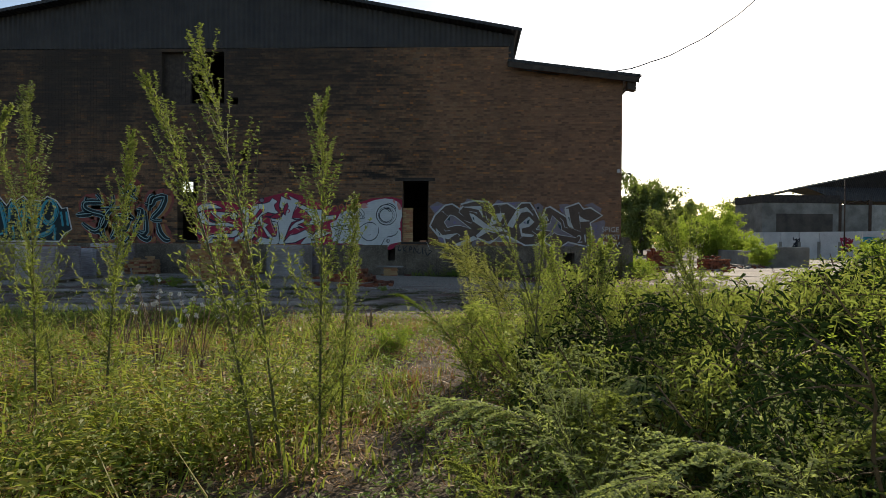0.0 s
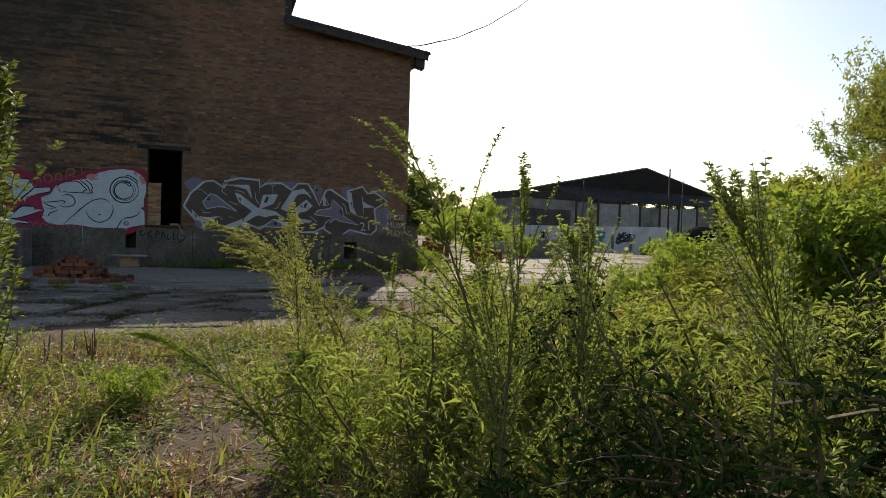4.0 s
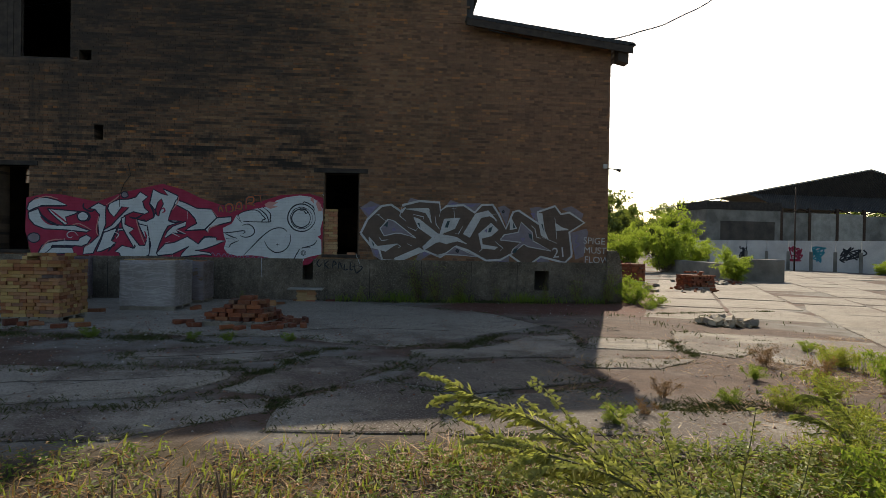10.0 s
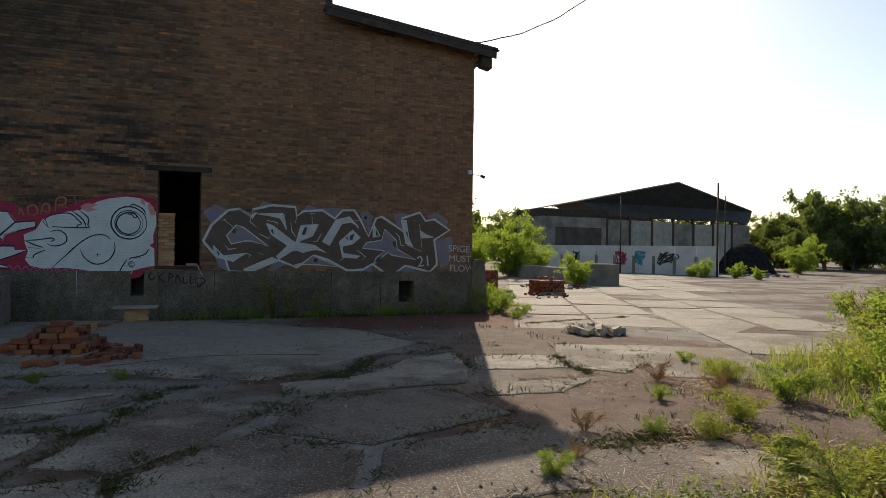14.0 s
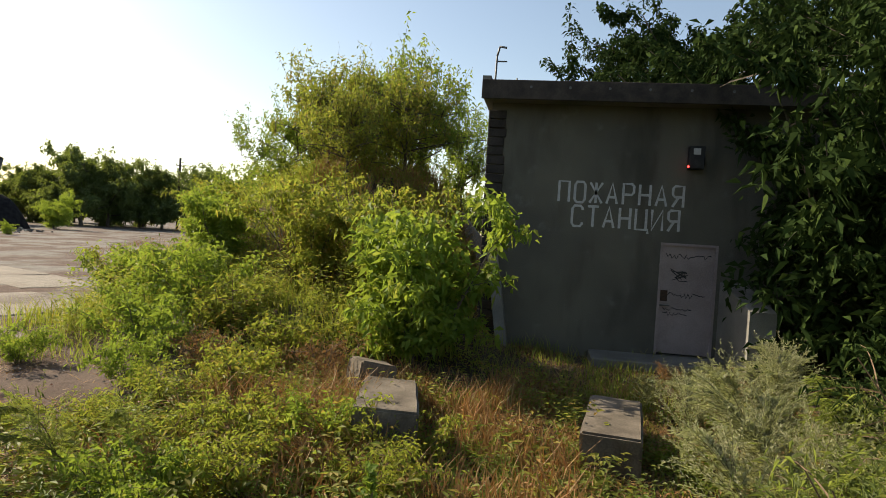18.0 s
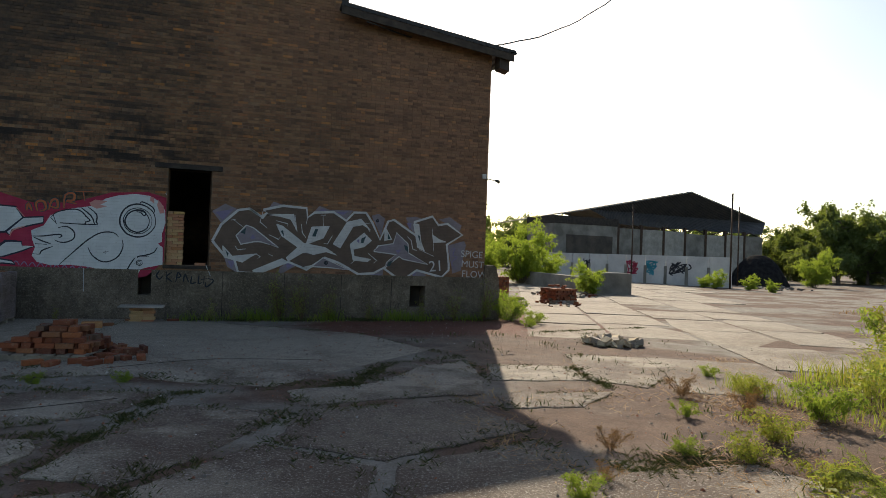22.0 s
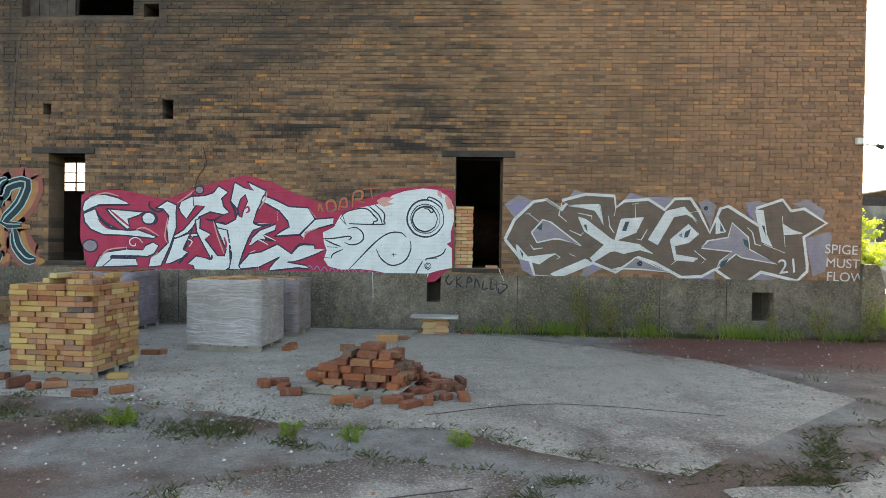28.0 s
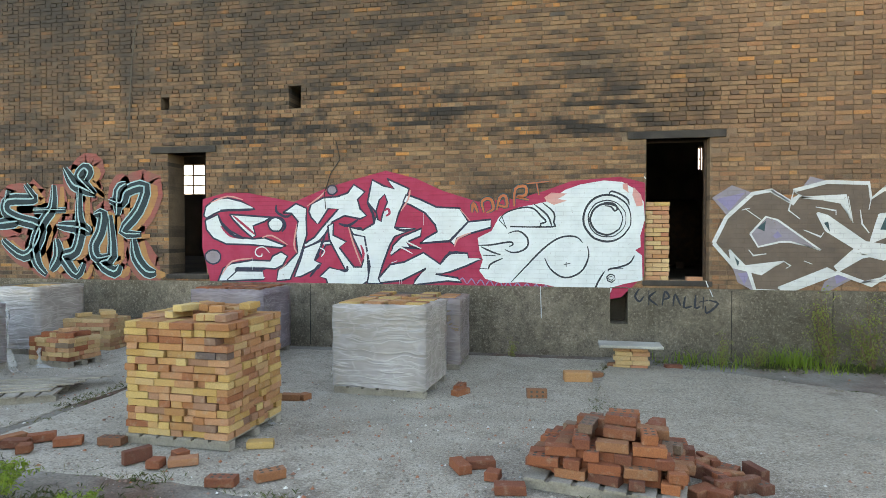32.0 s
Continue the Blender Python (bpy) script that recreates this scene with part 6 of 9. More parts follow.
stroke("pale_glint", P_SILVER, g, -0.0285, [(-11.58, 2.54), (-10.819999999999999, 2.55)], 0.022)
stroke("pale_glint", P_SILVER, g, -0.0285, [(-11.19, 1.33), (-11.01, 1.6300000000000001), (-11.049999999999999, 1.97)], 0.022)
stroke("pale_glint", P_SILVER, g, -0.0285, [(-10.5, 2.98), (-10.52, 2.45), (-10.479999999999999, 2.16), (-10.61, 1.73), (-10.879999999999999, 1.6300000000000001), (-10.809999999999999, 1.48), (-10.58, 1.25), (-10.42, 1.49)], 0.022)
stroke("pale_glint", P_SILVER, g, -0.0285, [(-10.84, 3.38), (-10.629999999999999, 3.06), (-10.43, 2.98), (-10.139999999999999, 2.85)], 0.022)
stroke("pale_glint", P_SILVER, g, -0.0285, [(-10.139999999999999, 2.85), (-10.41, 3.09), (-10.51, 3.22), (-10.379999999999999, 3.36), (-10.28, 3.28), (-10.37, 3.12)], 0.022)
stroke("pale_glint", P_SILVER, g, -0.0285, [(-11.02, 2.24), (-10.479999999999999, 2.19), (-10.26, 2.09)], 0.022)
stroke("pale_glint", P_SILVER, g, -0.0285, [(-10.17, 2.44), (-9.979999999999999, 2.47), (-10.04, 2.11), (-10.19, 1.83), (-10.1, 1.59), (-9.78, 1.6400000000000001)], 0.022)
stroke("pale_glint", P_SILVER, g, -0.0285, [(-9.83, 2.74), (-9.549999999999999, 2.67), (-9.44, 2.9), (-9.03, 2.98), (-9.19, 2.52), (-9.54, 2.11), (-9.129999999999999, 2.06)], 0.022)
stroke("pale_glint", P_SILVER, g, -0.0285, [(-9.639999999999999, 2.44), (-9.62, 2.9), (-9.44, 3.04)], 0.022)
stroke("pale_glint", P_SILVER, g, -0.0285, [(-9.819999999999999, 2.44), (-9.78, 1.6400000000000001), (-10.03, 1.5), (-9.719999999999999, 1.32), (-9.6, 1.46)], 0.022)
stroke("pale_glint", P_SILVER, g, -0.0285, [(-9.299999999999999, 1.97), (-9.24, 1.61), (-9.01, 1.34), (-8.809999999999999, 1.32)], 0.022)

g = mural("bright cyan graffiti letters with black outlines", -14.5)


def on_wall(pts):
    """Letter grid units to metres on the wall."""
    return [(-16.3 + 0.0072 * (u - 120), 1.2 + 0.0068 * (440 - w)) for u, w in pts]


shape("navy_field", P_INK, g, -0.0235, on_wall([(120, 310), (160, 250), (180, 200), (210, 185), (250, 235), (275, 195), (300, 210), (345, 178), (375, 215), (385, 198), (440, 210), (480, 180), (530, 205), (560, 250), (590, 245), (615, 370), (575, 395), (545, 440), (150, 440), (125, 360)]), P_SILVER, 0.06)
for pts in ([(150, 420), (165, 330), (205, 215), (235, 300), (250, 405)], [(262, 330), (272, 250), (292, 225), (325, 275), (318, 325)], [(348, 200), (350, 320), (300, 332)], [(378, 245), (438, 228), (418, 280), (372, 292), (438, 328), (395, 385), (350, 392)], [(480, 202), (447, 260), (460, 320), (500, 330), (530, 270), (512, 212), (482, 202)], [(556, 268), (568, 352)], [(586, 268), (596, 350)], [(170, 415), (230, 395)], [(285, 345), (292, 425)], [(405, 415), (480, 392), (520, 345)], [(524, 360), (520, 432)], [(330, 350), (340, 425)], [(140, 330), (150, 390)], [(195, 290), (185, 380)]):
    stroke("cyan_letter", P_CYAN, g, -0.0250, on_wall(pts), 0.19)
    stroke("dark_line", P_INK, g, -0.0262, [(x + 0.045, z - 0.02) for x, z in on_wall(pts)], 0.022)
    stroke("pale_glint", P_EDGE, g, -0.0264, [(x - 0.06, z + 0.02) for x, z in on_wall(pts)], 0.016)
for u in range(10):
    stroke("drip_line", P_INK, g, -0.0262, on_wall([(165 + u * 40, 345 + (u * 37) % 30), (163 + u * 40, 400 + (u * 53) % 35)]), 0.028)

g = mural("black illegible sprayed tag on the plinth", 0.8)
stroke("tag_line", P_BLACK, g, -0.0560, [(0.2, 1.14), (0.13, 1.02), (0.2, 0.93), (0.27, 1.02)], 0.035)
stroke("tag_line", P_BLACK, g, -0.0560, [(0.35, 1.12), (0.35, 0.87)], 0.035)
stroke("tag_line", P_BLACK, g, -0.0560, [(0.46, 1.1), (0.35, 0.99), (0.49, 0.87)], 0.035)
stroke("tag_line", P_BLACK, g, -0.0560, [(0.56, 0.87), (0.6, 1.1), (0.67, 1.01), (0.58, 0.97)], 0.035)
stroke("tag_line", P_BLACK, g, -0.0560, [(0.73, 0.87), (0.76, 1.06), (0.85, 0.87)], 0.035)
stroke("tag_line", P_BLACK, g, -0.0560, [(0.92, 1.03), (0.9, 0.85), (1.02, 0.87)], 0.035)
stroke("tag_line", P_BLACK, g, -0.0560, [(1.08, 1.06), (1.07, 0.85), (1.15, 0.87)], 0.035)
stroke("tag_line", P_BLACK, g, -0.0560, [(1.2, 1.03), (1.19, 0.83)], 0.035)
stroke("tag_line", P_BLACK, g, -0.0560, [(1.13, 0.94), (1.27, 0.97)], 0.035)
stroke("tag_line", P_BLACK, g, -0.0560, [(1.28, 0.97), (1.42, 0.92), (1.25, 0.76), (1.23, 0.88)], 0.035)


def lettering(body, m, size, mat, name, label, category="writing", parent=None):
    cu = bpy.data.curves.new(name, "FONT")
    cu.body, cu.size, cu.align_x = body, size, "LEFT"
    cu.extrude = 0.0006
    cu.materials.append(mat)
    ob = new(name, cu)
    ob.matrix_basis = m
    return tagged(ob, label, category)


for k, body in enumerate(("SPIGE", "MUST", "FLOW")):
    lettering(body, pose(7.86 + 0.02 * k, -0.026, 1.72 - 0.28 * k, 90, 2, 0), 0.27, P_SILVER, "wall_writing", "silver hand-sprayed word on the brick corner")
lettering("21", pose(6.95, -0.026, 1.28, 90, -6, 0), 0.42, P_SILVER, "wall_writing", "thin silver number sprayed under the graffiti")

# ---- concrete slabs of the yard ----
pavement = holder("pavement", pose(0, 0, 0), "broken concrete road slabs with weedy joints and dust", "pavement", "", "structure")


def slab(pts, top=0.0, thick=0.14):
    """A worn slab: uneven edges, a soft arris, slightly tilted."""
    rnd = random.Random(round(pts[0][0] * 100) + round(pts[0][1] * 37))
    cx, cy = sum(p[0] for p in pts) / len(pts), sum(p[1] for p in pts) / len(pts)
    if cx < 9.0:
        pts = [(p[0] + (p[0] - cx) / max(math.dist(p, (cx, cy)), 0.1) * 0.07, p[1] + (p[1] - cy) / max(math.dist(p, (cx, cy)), 0.1) * 0.07) for p in pts]
    line = []
    for i, p in enumerate(pts):
        q = pts[(i + 1) % len(pts)]
        n = max(2, int(math.dist(p, q) / 0.16))
        for k in range(n):
            t = k / n
            j = 0.03 if k else 0.015
            line.append((p[0] + (q[0] - p[0]) * t + rnd.uniform(-j, j), p[1] + (q[1] - p[1]) * t + rnd.uniform(-j, j)))
    tx, ty = rnd.uniform(-0.006, 0.006), rnd.uniform(-0.006, 0.006)
    bm = bmesh.new()
    rings = []
    for s, dz in ((0.0, -thick), (0.0, -0.010), (0.025, 0.0)):
        r = []
        for x, y in line:
            l = math.dist((x, y), (cx, cy))
            k = 1 - s / max(l, 0.1)
            xx, yy = cx + (x - cx) * k, cy + (y - cy) * k
            r.append(bm.verts.new((xx, yy, top + dz + tx * (xx - cx) + ty * (yy - cy))))
        rings.append(r)
    n = len(line)
    for a, b in zip(rings, rings[1:]):
        for i in range(n):
            bm.faces.new((a[i], a[(i + 1) % n], b[(i + 1) % n], b[i]))
    bm.faces.new(rings[-1])
    bmesh.ops.recalc_face_normals(bm, faces=bm.faces[:])
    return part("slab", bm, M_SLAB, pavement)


NEAR_SLABS = [
    [(-0.7, -7.1), (-0.53, -2.6), (-0.3, -0.7), (1.4, -1.2), (4.5, -3.1), (5.7, -6.2), (4.3, -6.6), (3.5, -7.8), (2.4, -8.0), (1.4, -7.6), (0.4, -6.9)],
    [(-1.55, -8.75), (-0.24, -7.95), (1.1, -8.2), (0.8, -8.9), (0.5, -9.2), (-0.6, -9.65), (-1.2, -9.4)],
    [(-3.4, -10.1), (-2.8, -9.6), (-1.0, -9.75), (0.2, -10.0), (0.3, -10.4), (-0.2, -11.2), (-2.2, -11.6), (-4.0, -11.5)],
    [(1.3, -8.9), (2.5, -9.4), (1.55, -10.8), (1.1, -11.2), (0.5, -10.9), (0.9, -9.8)],
    [(0.2, -11.45), (0.95, -11.35), (1.05, -11.8), (-0.05, -12.6), (-1.5, -12.6), (-1.2, -11.8)],
    [(1.25, -11.4), (2.2, -10.5), (3.0, -11.3), (2.6, -12.5), (1.25, -12.4)],
    [(-6.5, -9.2), (-4.0, -9.0), (-3.0, -9.5), (-3.6, -10.1), (-6.2, -10.6)],
    [(-8.2, -11.8), (-4.4, -11.6), (-2.4, -11.9), (-2.6, -12.6), (-8.2, -12.7)],
    [(-8.6, -7.9), (-6.0, -7.8), (-4.0, -8.4), (-4.4, -8.9), (-8.5, -9.0)],
    [(-6.6, -6.2), (-4.0, -6.15), (-2.0, -6.6), (-0.75, -7.1), (-0.58, -2.6), (-0.4, -0.5), (-6.6, -0.5)],
    [(-12.5, -7.0), (-6.9, -6.6), (-6.8, -0.5), (-12.5, -0.5)],
    [(7.77, -6.2), (9.3, -6.75), (8.6, -7.9), (7.5, -8.9), (7.0, -8.3)],
    [(5.9, -7.0), (7.1, -7.3), (6.85, -8.3), (5.5, -8.1)],
    [(5.2, -9.0), (6.7, -9.15), (5.9, -9.7), (5.0, -9.65)],
    [(2.8, -9.35), (4.5, -9.2), (4.8, -10.5), (3.2, -11.1), (2.35, -10.4)],
    [(3.3, -11.35), (4.75, -10.9), (4.5, -12.6), (2.85, -12.55)],
    [(4.7, -7.0), (5.6, -6.6), (5.25, -8.1), (4.9, -8.9), (3.9, -8.9), (2.7, -9.1), (2.65, -8.3), (3.8, -8.1)],
    [(4.7, -11.9), (6.3, -12.0), (6.6, -13.0), (4.6, -13.2)],
]
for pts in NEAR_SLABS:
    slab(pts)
# the sunny yard: rows of road slabs turned against the hall
rnd = random.Random(71)
ax, bx = Vector((0.42, 0.907)), Vector((0.907, -0.42))
for i in range(-3, 13):
    for j in range(0, 9):
        o = Vector((8.2, -3.6)) + ax * (i * 3.05) + bx * (j * 2.05) + ax * (0.7 * (j % 2))
        c = o + ax * 1.5 + bx
        if c.y < -8.8 or (c.x > 13.5 and c.y < -6.5) or c.x < 9.0 or c.x > 15.2 + (c.y + 5.4) * 0.68 or c.y > 30 or (c.x - 9.6) ** 2 + (c.y + 4.8) ** 2 < 1.0:
            continue
        if rnd.random() < 0.06:
            continue
        g = 0.05
        quad = [o + ax * g + bx * g, o + ax * (3.05 - g) + bx * g, o + ax * (3.05 - g) + bx * (2.05 - g), o + ax * g + bx * (2.05 - g)]
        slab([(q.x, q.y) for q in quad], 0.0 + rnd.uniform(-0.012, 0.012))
# dark cracks across the big slabs
for pts in ([(-3.2, -11.0), (-2.0, -10.6), (-1.0, -10.5), (0.0, -10.2)], [(-1.4, -9.1), (-0.4, -8.9), (0.7, -8.5)], [(0.2, -6.6), (1.6, -6.0), (3.4, -6.3)]):
    bm = bmesh.new()
    line = rounded(pts, 8)
    for p, q in zip(line, line[1:]):
        wob = Vector((0.0, 0.012 * noise.noise(Vector((p.x * 9, p.y * 9, 0)))))
        p, q = p + wob, q
        add_box(bm, (0, -0.006, 0.0), ((q - p).length, 0.006, 0.0045), pose(p.x, p.y, 0.004, 0, 0, math.degrees(math.atan2(q.y - p.y, q.x - p.x))))
    part("crack", bm, M_INSIDE, pavement)


# ---- pebbles and crumbs of brick ----
def crumbs():
    rnd = np.random.RandomState(73)
    V, F = [], []
    for k in range(15000):
        x, y = (rnd.uniform(-9, 10), rnd.uniform(-12.6, -0.4)) if k % 3 else (rnd.normal(-1.5, 2.5), rnd.normal(-6.0, 2.0))
        if y > -0.2 or y < -12.6:
            continue
        s = 0.004 + 0.014 * rnd.rand() ** 4
        b = len(V)
        for dx, dy, dz in ((-1, -1, 0), (1, -1, 0), (1, 1, 0), (-1, 1, 0), (0, 0, 1.2)):
            V.append((x + dx * s * rnd.uniform(0.6, 1.2), y + dy * s * rnd.uniform(0.6, 1.2), 0.001 + dz * s))
        F += [(b, b + 1, b + 4), (b + 1, b + 2, b + 4), (b + 2, b + 3, b + 4), (b + 3, b, b + 4)]
    me = bpy.data.meshes.new("brick_crumbs")
    me.from_pydata(V, [], F)
    n = Nodes("crumbs", 0.9)
    me.materials.append(n.done(n.colors(n.island(), ((0.0, (0.30, 0.11, 0.06)), (0.4, (0.2, 0.18, 0.16)), (0.7, (0.15, 0.13, 0.11)), (0.9, (0.28, 0.26, 0.23)), (1.0, (0.55, 0.53, 0.50))))))
    tagged(new("brick_crumbs", me), "small brick crumbs and pebbles strewn on the slabs", "rubble", "", "stuff")


crumbs()

# ---- sunny yard: low walls, rubble, rags ----
lw = holder("low_wall", pose(20.8, 12.6, 0), "low dirty concrete wall with a square end block", "low wall")
m = pose(20.8, 11.9, 0, 0, 0, -8)
part("end_block", box_bm((-1.1, 0.0, -0.1), (1.1, 1.4, 1.12), m, 0.04), M_CONC_DARK, lw)
m = pose(19.85, 12.9, 0, 0, 0, 84)
part("wall_run", box_bm((0.0, -0.15, -0.1), (11.0, 0.15, 0.85), m, 0.03), M_CONC_DARK, lw)
M_SCRAP = simple("pale_scrap_wood", (0.34, 0.27, 0.18), (0.48, 0.41, 0.30), 6.0, 0.9)


def rubble_heap(cx, cy, r, n, mats, seed, name, label, flat=0.5):
    rn = random.Random(seed)
    h = holder(name, pose(cx, cy, 0), label, "rubble")
    for k in range(n):
        a, d = rn.uniform(0, 6.28), r * math.sqrt(rn.random())
        s = rn.uniform(0.05, 0.16)
        m = pose(cx + d * math.cos(a), cy + d * math.sin(a), rn.uniform(0, flat) * (1 - d / r) * 0.4 + 0.02, rn.uniform(-25, 25), rn.uniform(-25, 25), rn.uniform(0, 360))
        bm = box_bm((-s, -s * 0.6, -0.03), (s, s * 0.6, s * 0.5), m)
        for v in bm.verts:
            v.co += Vector((rn.uniform(-1, 1), rn.uniform(-1, 1), rn.uniform(-1, 1))) * 0.02
        part("piece", bm, rn.choice(mats), h)
    return h


rubble_heap(9.55, -5.0, 0.5, 60, [M_SCRAP, M_PALLET, M_SCRAP], 82, "rag_heap", "heap of pale rags and rubble on the slabs", 0.25)
rubble_heap(17.2, 10.5, 1.6, 50, [M_RED, M_CONC_DARK], 83, "rubble_heap", "spread of broken red bricks near the stacks", 0.3)
rubble_heap(13.0, 5.5, 1.8, 34, [M_RED, M_CONC_DARK], 84, "rubble_heap", "thin spread of brick rubble on the dusty yard", 0.2)
rubble_heap(42.0, 21.0, 2.5, 40, [M_CONC_DARK, M_STEEL], 85, "rubble_heap", "heap of scrap beside the whitewashed wall", 0.8)

# ---- whitewashed wall and the open shed behind it ----
E0 = Vector((2.13, -16.55))


def away(bearing_x, bearing_y, d):
    v = Vector((bearing_x, bearing_y)).normalized()
    return E0 + v * d


A, B = away(0.455, 0.890, 60), away(0.6833, 0.7301, 53)
ww = holder("yard_wall", pose(A.x, A.y, 0), "whitewashed concrete panel wall with sprayed tags", "wall")
d = (B - A)
ang = math.degrees(math.atan2(d.y, d.x))
npan = 10
for k in range(npan):
    l = d.length / npan
    m = pose(A.x, A.y, 0, 0, 0, ang) @ pose(l * k, 0, 0)
    part("panel", box_bm((0.03, -0.08, -0.2), (l - 0.03, 0.08, 2.35), m, 0.01), M_WHITE_WALL, ww)
    part("post", box_bm((-0.12, -0.14, -0.2), (0.12, 0.14, 1.5), m, 0.01), M_CONC_DARK, ww)
mw = pose(A.x, A.y, 0, 0, 0, ang)
rnd = random.Random(91)
for k, (mat, x, w) in enumerate(((P_RED, 8.4, 1.3), (P_CYAN, 10.2, 1.3), (P_BLACK, 12.2, 1.9), (P_BLACK, 4.5, 0.7))):
    bm = bmesh.new()
    for j in range(7):
        pts = [(x + rnd.uniform(0, w), rnd.uniform(0.7, 1.9)) for _ in range(4)]
        line = rounded(pts, 4)
        for p, q in zip(line, line[1:]):
            add_box(bm, (0, -0.005, -0.05), ((q - p).length, 0.0, 0.05), pose(p.x, -0.082, p.y, 0, -math.degrees(math.atan2(q.y - p.y, q.x - p.x)), 0))
    bmesh.ops.transform(bm, matrix=mw, verts=bm.verts[:])
    part("sprayed_tag", bm, mat, ww)

shed = holder("open_shed", pose(46, 38, 0), "large open shed with a dark gabled sheet roof", "shed")
# the gable runs between two bearings, the ridge goes back to the far left
GL, GR = away(0.52, 0.854, 64), away(0.7128, 0.6986, 85)
GA = away(0.6368, 0.7634, 72)
WL, WR = away(0.555, 0.829, 66), away(0.7111, 0.7021, 82)
back = Vector((4.6, 36.9))
bm = bmesh.new()


def v3(p, z):
    return Vector((p.x, p.y, z))


apex, le, re = v3(GA, 9.55), v3(GL, 6.95), v3(GR, 7.1)
for e in (le, re):
    top = [bm.verts.new(q) for q in (apex, e, e + back.to_3d(), apex + back.to_3d())]
    bot = [bm.verts.new(q - Vector((0, 0, 0.12))) for q in (apex, e, e + back.to_3d(), apex + back.to_3d())]
    bm.faces.new(top)
    bm.faces.new(bot[::-1])
    for i in range(4):
        bm.faces.new((top[i], bot[i], bot[(i + 1) % 4], top[(i + 1) % 4]))
bmesh.ops.recalc_face_normals(bm, faces=bm.faces[:])
M_SHED_ROOF = simple("grey_shed_roof", (0.20, 0.19, 0.175), (0.28, 0.265, 0.24), 0.6, 0.85)
part("roof", bm, M_SHED_ROOF, shed, "pale grey sheet roof")
bm = bmesh.new()
bm.faces.new([bm.verts.new(q) for q in (apex - Vector((0, 0, 0.15)), le - Vector((0, 0, 0.1)), v3(WL, 5.55), v3(WL.lerp(WR, 0.5), 5.4), v3(WR, 5.45), re - Vector((0, 0, 0.1)))])
part("gable_end", bm, M_GABLE, shed, "dark sheet gable end")
bm = bmesh.new()
n1 = 7
for k in range(n1):
    p, q = WL.lerp(WR, k / n1), WL.lerp(WR, (k + 1) / n1)
    w = q - p
    m = pose(p.x, p.y, 0, 0, 0, math.degrees(math.atan2(w.y, w.x)))
    h = 5.15 if k not in (3, 4) else 5.0
    part("wall_panel", box_bm((0.02, -0.1, -0.2), (w.length - 0.02, 0.1, h), m), M_CONC if k % 3 else M_CONC_DARK, shed)
    part("column", box_bm((-0.15, -0.15, -0.2), (0.15, 0.15, 5.6), m), M_RUST, shed)
for k in range(10):
    p, q = WL.lerp(WR, k / 10), WL.lerp(WR, (k + 1) / 10)
    bm = bmesh.new()
    tube(bm, v3(p, 4.95 + 0.6 * (k % 2)), v3(q, 4.95 + 0.6 * ((k + 1) % 2)), 0.07, 0.07, 5)
    part("truss_bar", bm, M_RUST, shed)
# dark wall added half way back, so that the shed reads as deep shade
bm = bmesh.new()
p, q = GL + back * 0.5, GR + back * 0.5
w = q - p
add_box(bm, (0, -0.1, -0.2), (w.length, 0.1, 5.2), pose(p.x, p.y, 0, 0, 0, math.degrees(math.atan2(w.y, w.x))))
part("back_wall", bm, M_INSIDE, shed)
# annex with a dark brick head at the left end
an = holder("shed_annex", pose(30, 34, 0), "concrete annex with a dark brick head and a black patch", "annex")
AL, AR = away(0.4721, 0.8791, 61), away(0.555, 0.829, 65.5)
w = AR - AL
m = pose(AL.x, AL.y, 0, 0, 0, math.degrees(math.atan2(w.y, w.x)))
part("wall", box_bm((0, 0, -0.2), (w.length, 5.0, 5.25), m, 0.02), M_CONC_DARK, an)
part("brick_head", box_bm((-0.05, -0.05, 5.25), (w.length + 0.05, 5.0, 6.0), m), M_LINTEL, an)
part("soot_patch", box_bm((1.4, -0.012, 2.0), (w.length - 0.6, -0.004, 4.2), m), M_INSIDE, an, "black patch on the wall")
# coal heap
bm = bmesh.new()
c = away(0.708, 0.706, 64)
rings = []
for k in range(7):
    r, z = 2.7 * (1 - k / 6) ** 0.8, 2.9 * math.sin(k / 6 * 1.57)
    rings.append([bm.verts.new((c.x + (r + 0.4 * noise.noise(Vector((i, k, 1.0)))) * math.cos(i * 0.393), c.y + (r + 0.4 * noise.noise(Vector((i, k, 5.0)))) * math.sin(i * 0.393), z - 0.1)) for i in range(16)])
for a, b in zip(rings, rings[1:]):
    for i in range(16):
        bm.faces.new((a[i], a[(i + 1) % 16], b[(i + 1) % 16], b[i]))
bm.faces.new(rings[-1])
M_COAL = simple("coal", (0.012, 0.012, 0.013), (0.025, 0.025, 0.025), 3.0, 1.0, 0.0, 0.6)
M_COAL.node_tree.nodes["Principled BSDF"].inputs["Specular IOR Level"].default_value = 0.02
tagged(part("coal_heap", bm, M_COAL), "black heap of coal beside the shed", "heap")
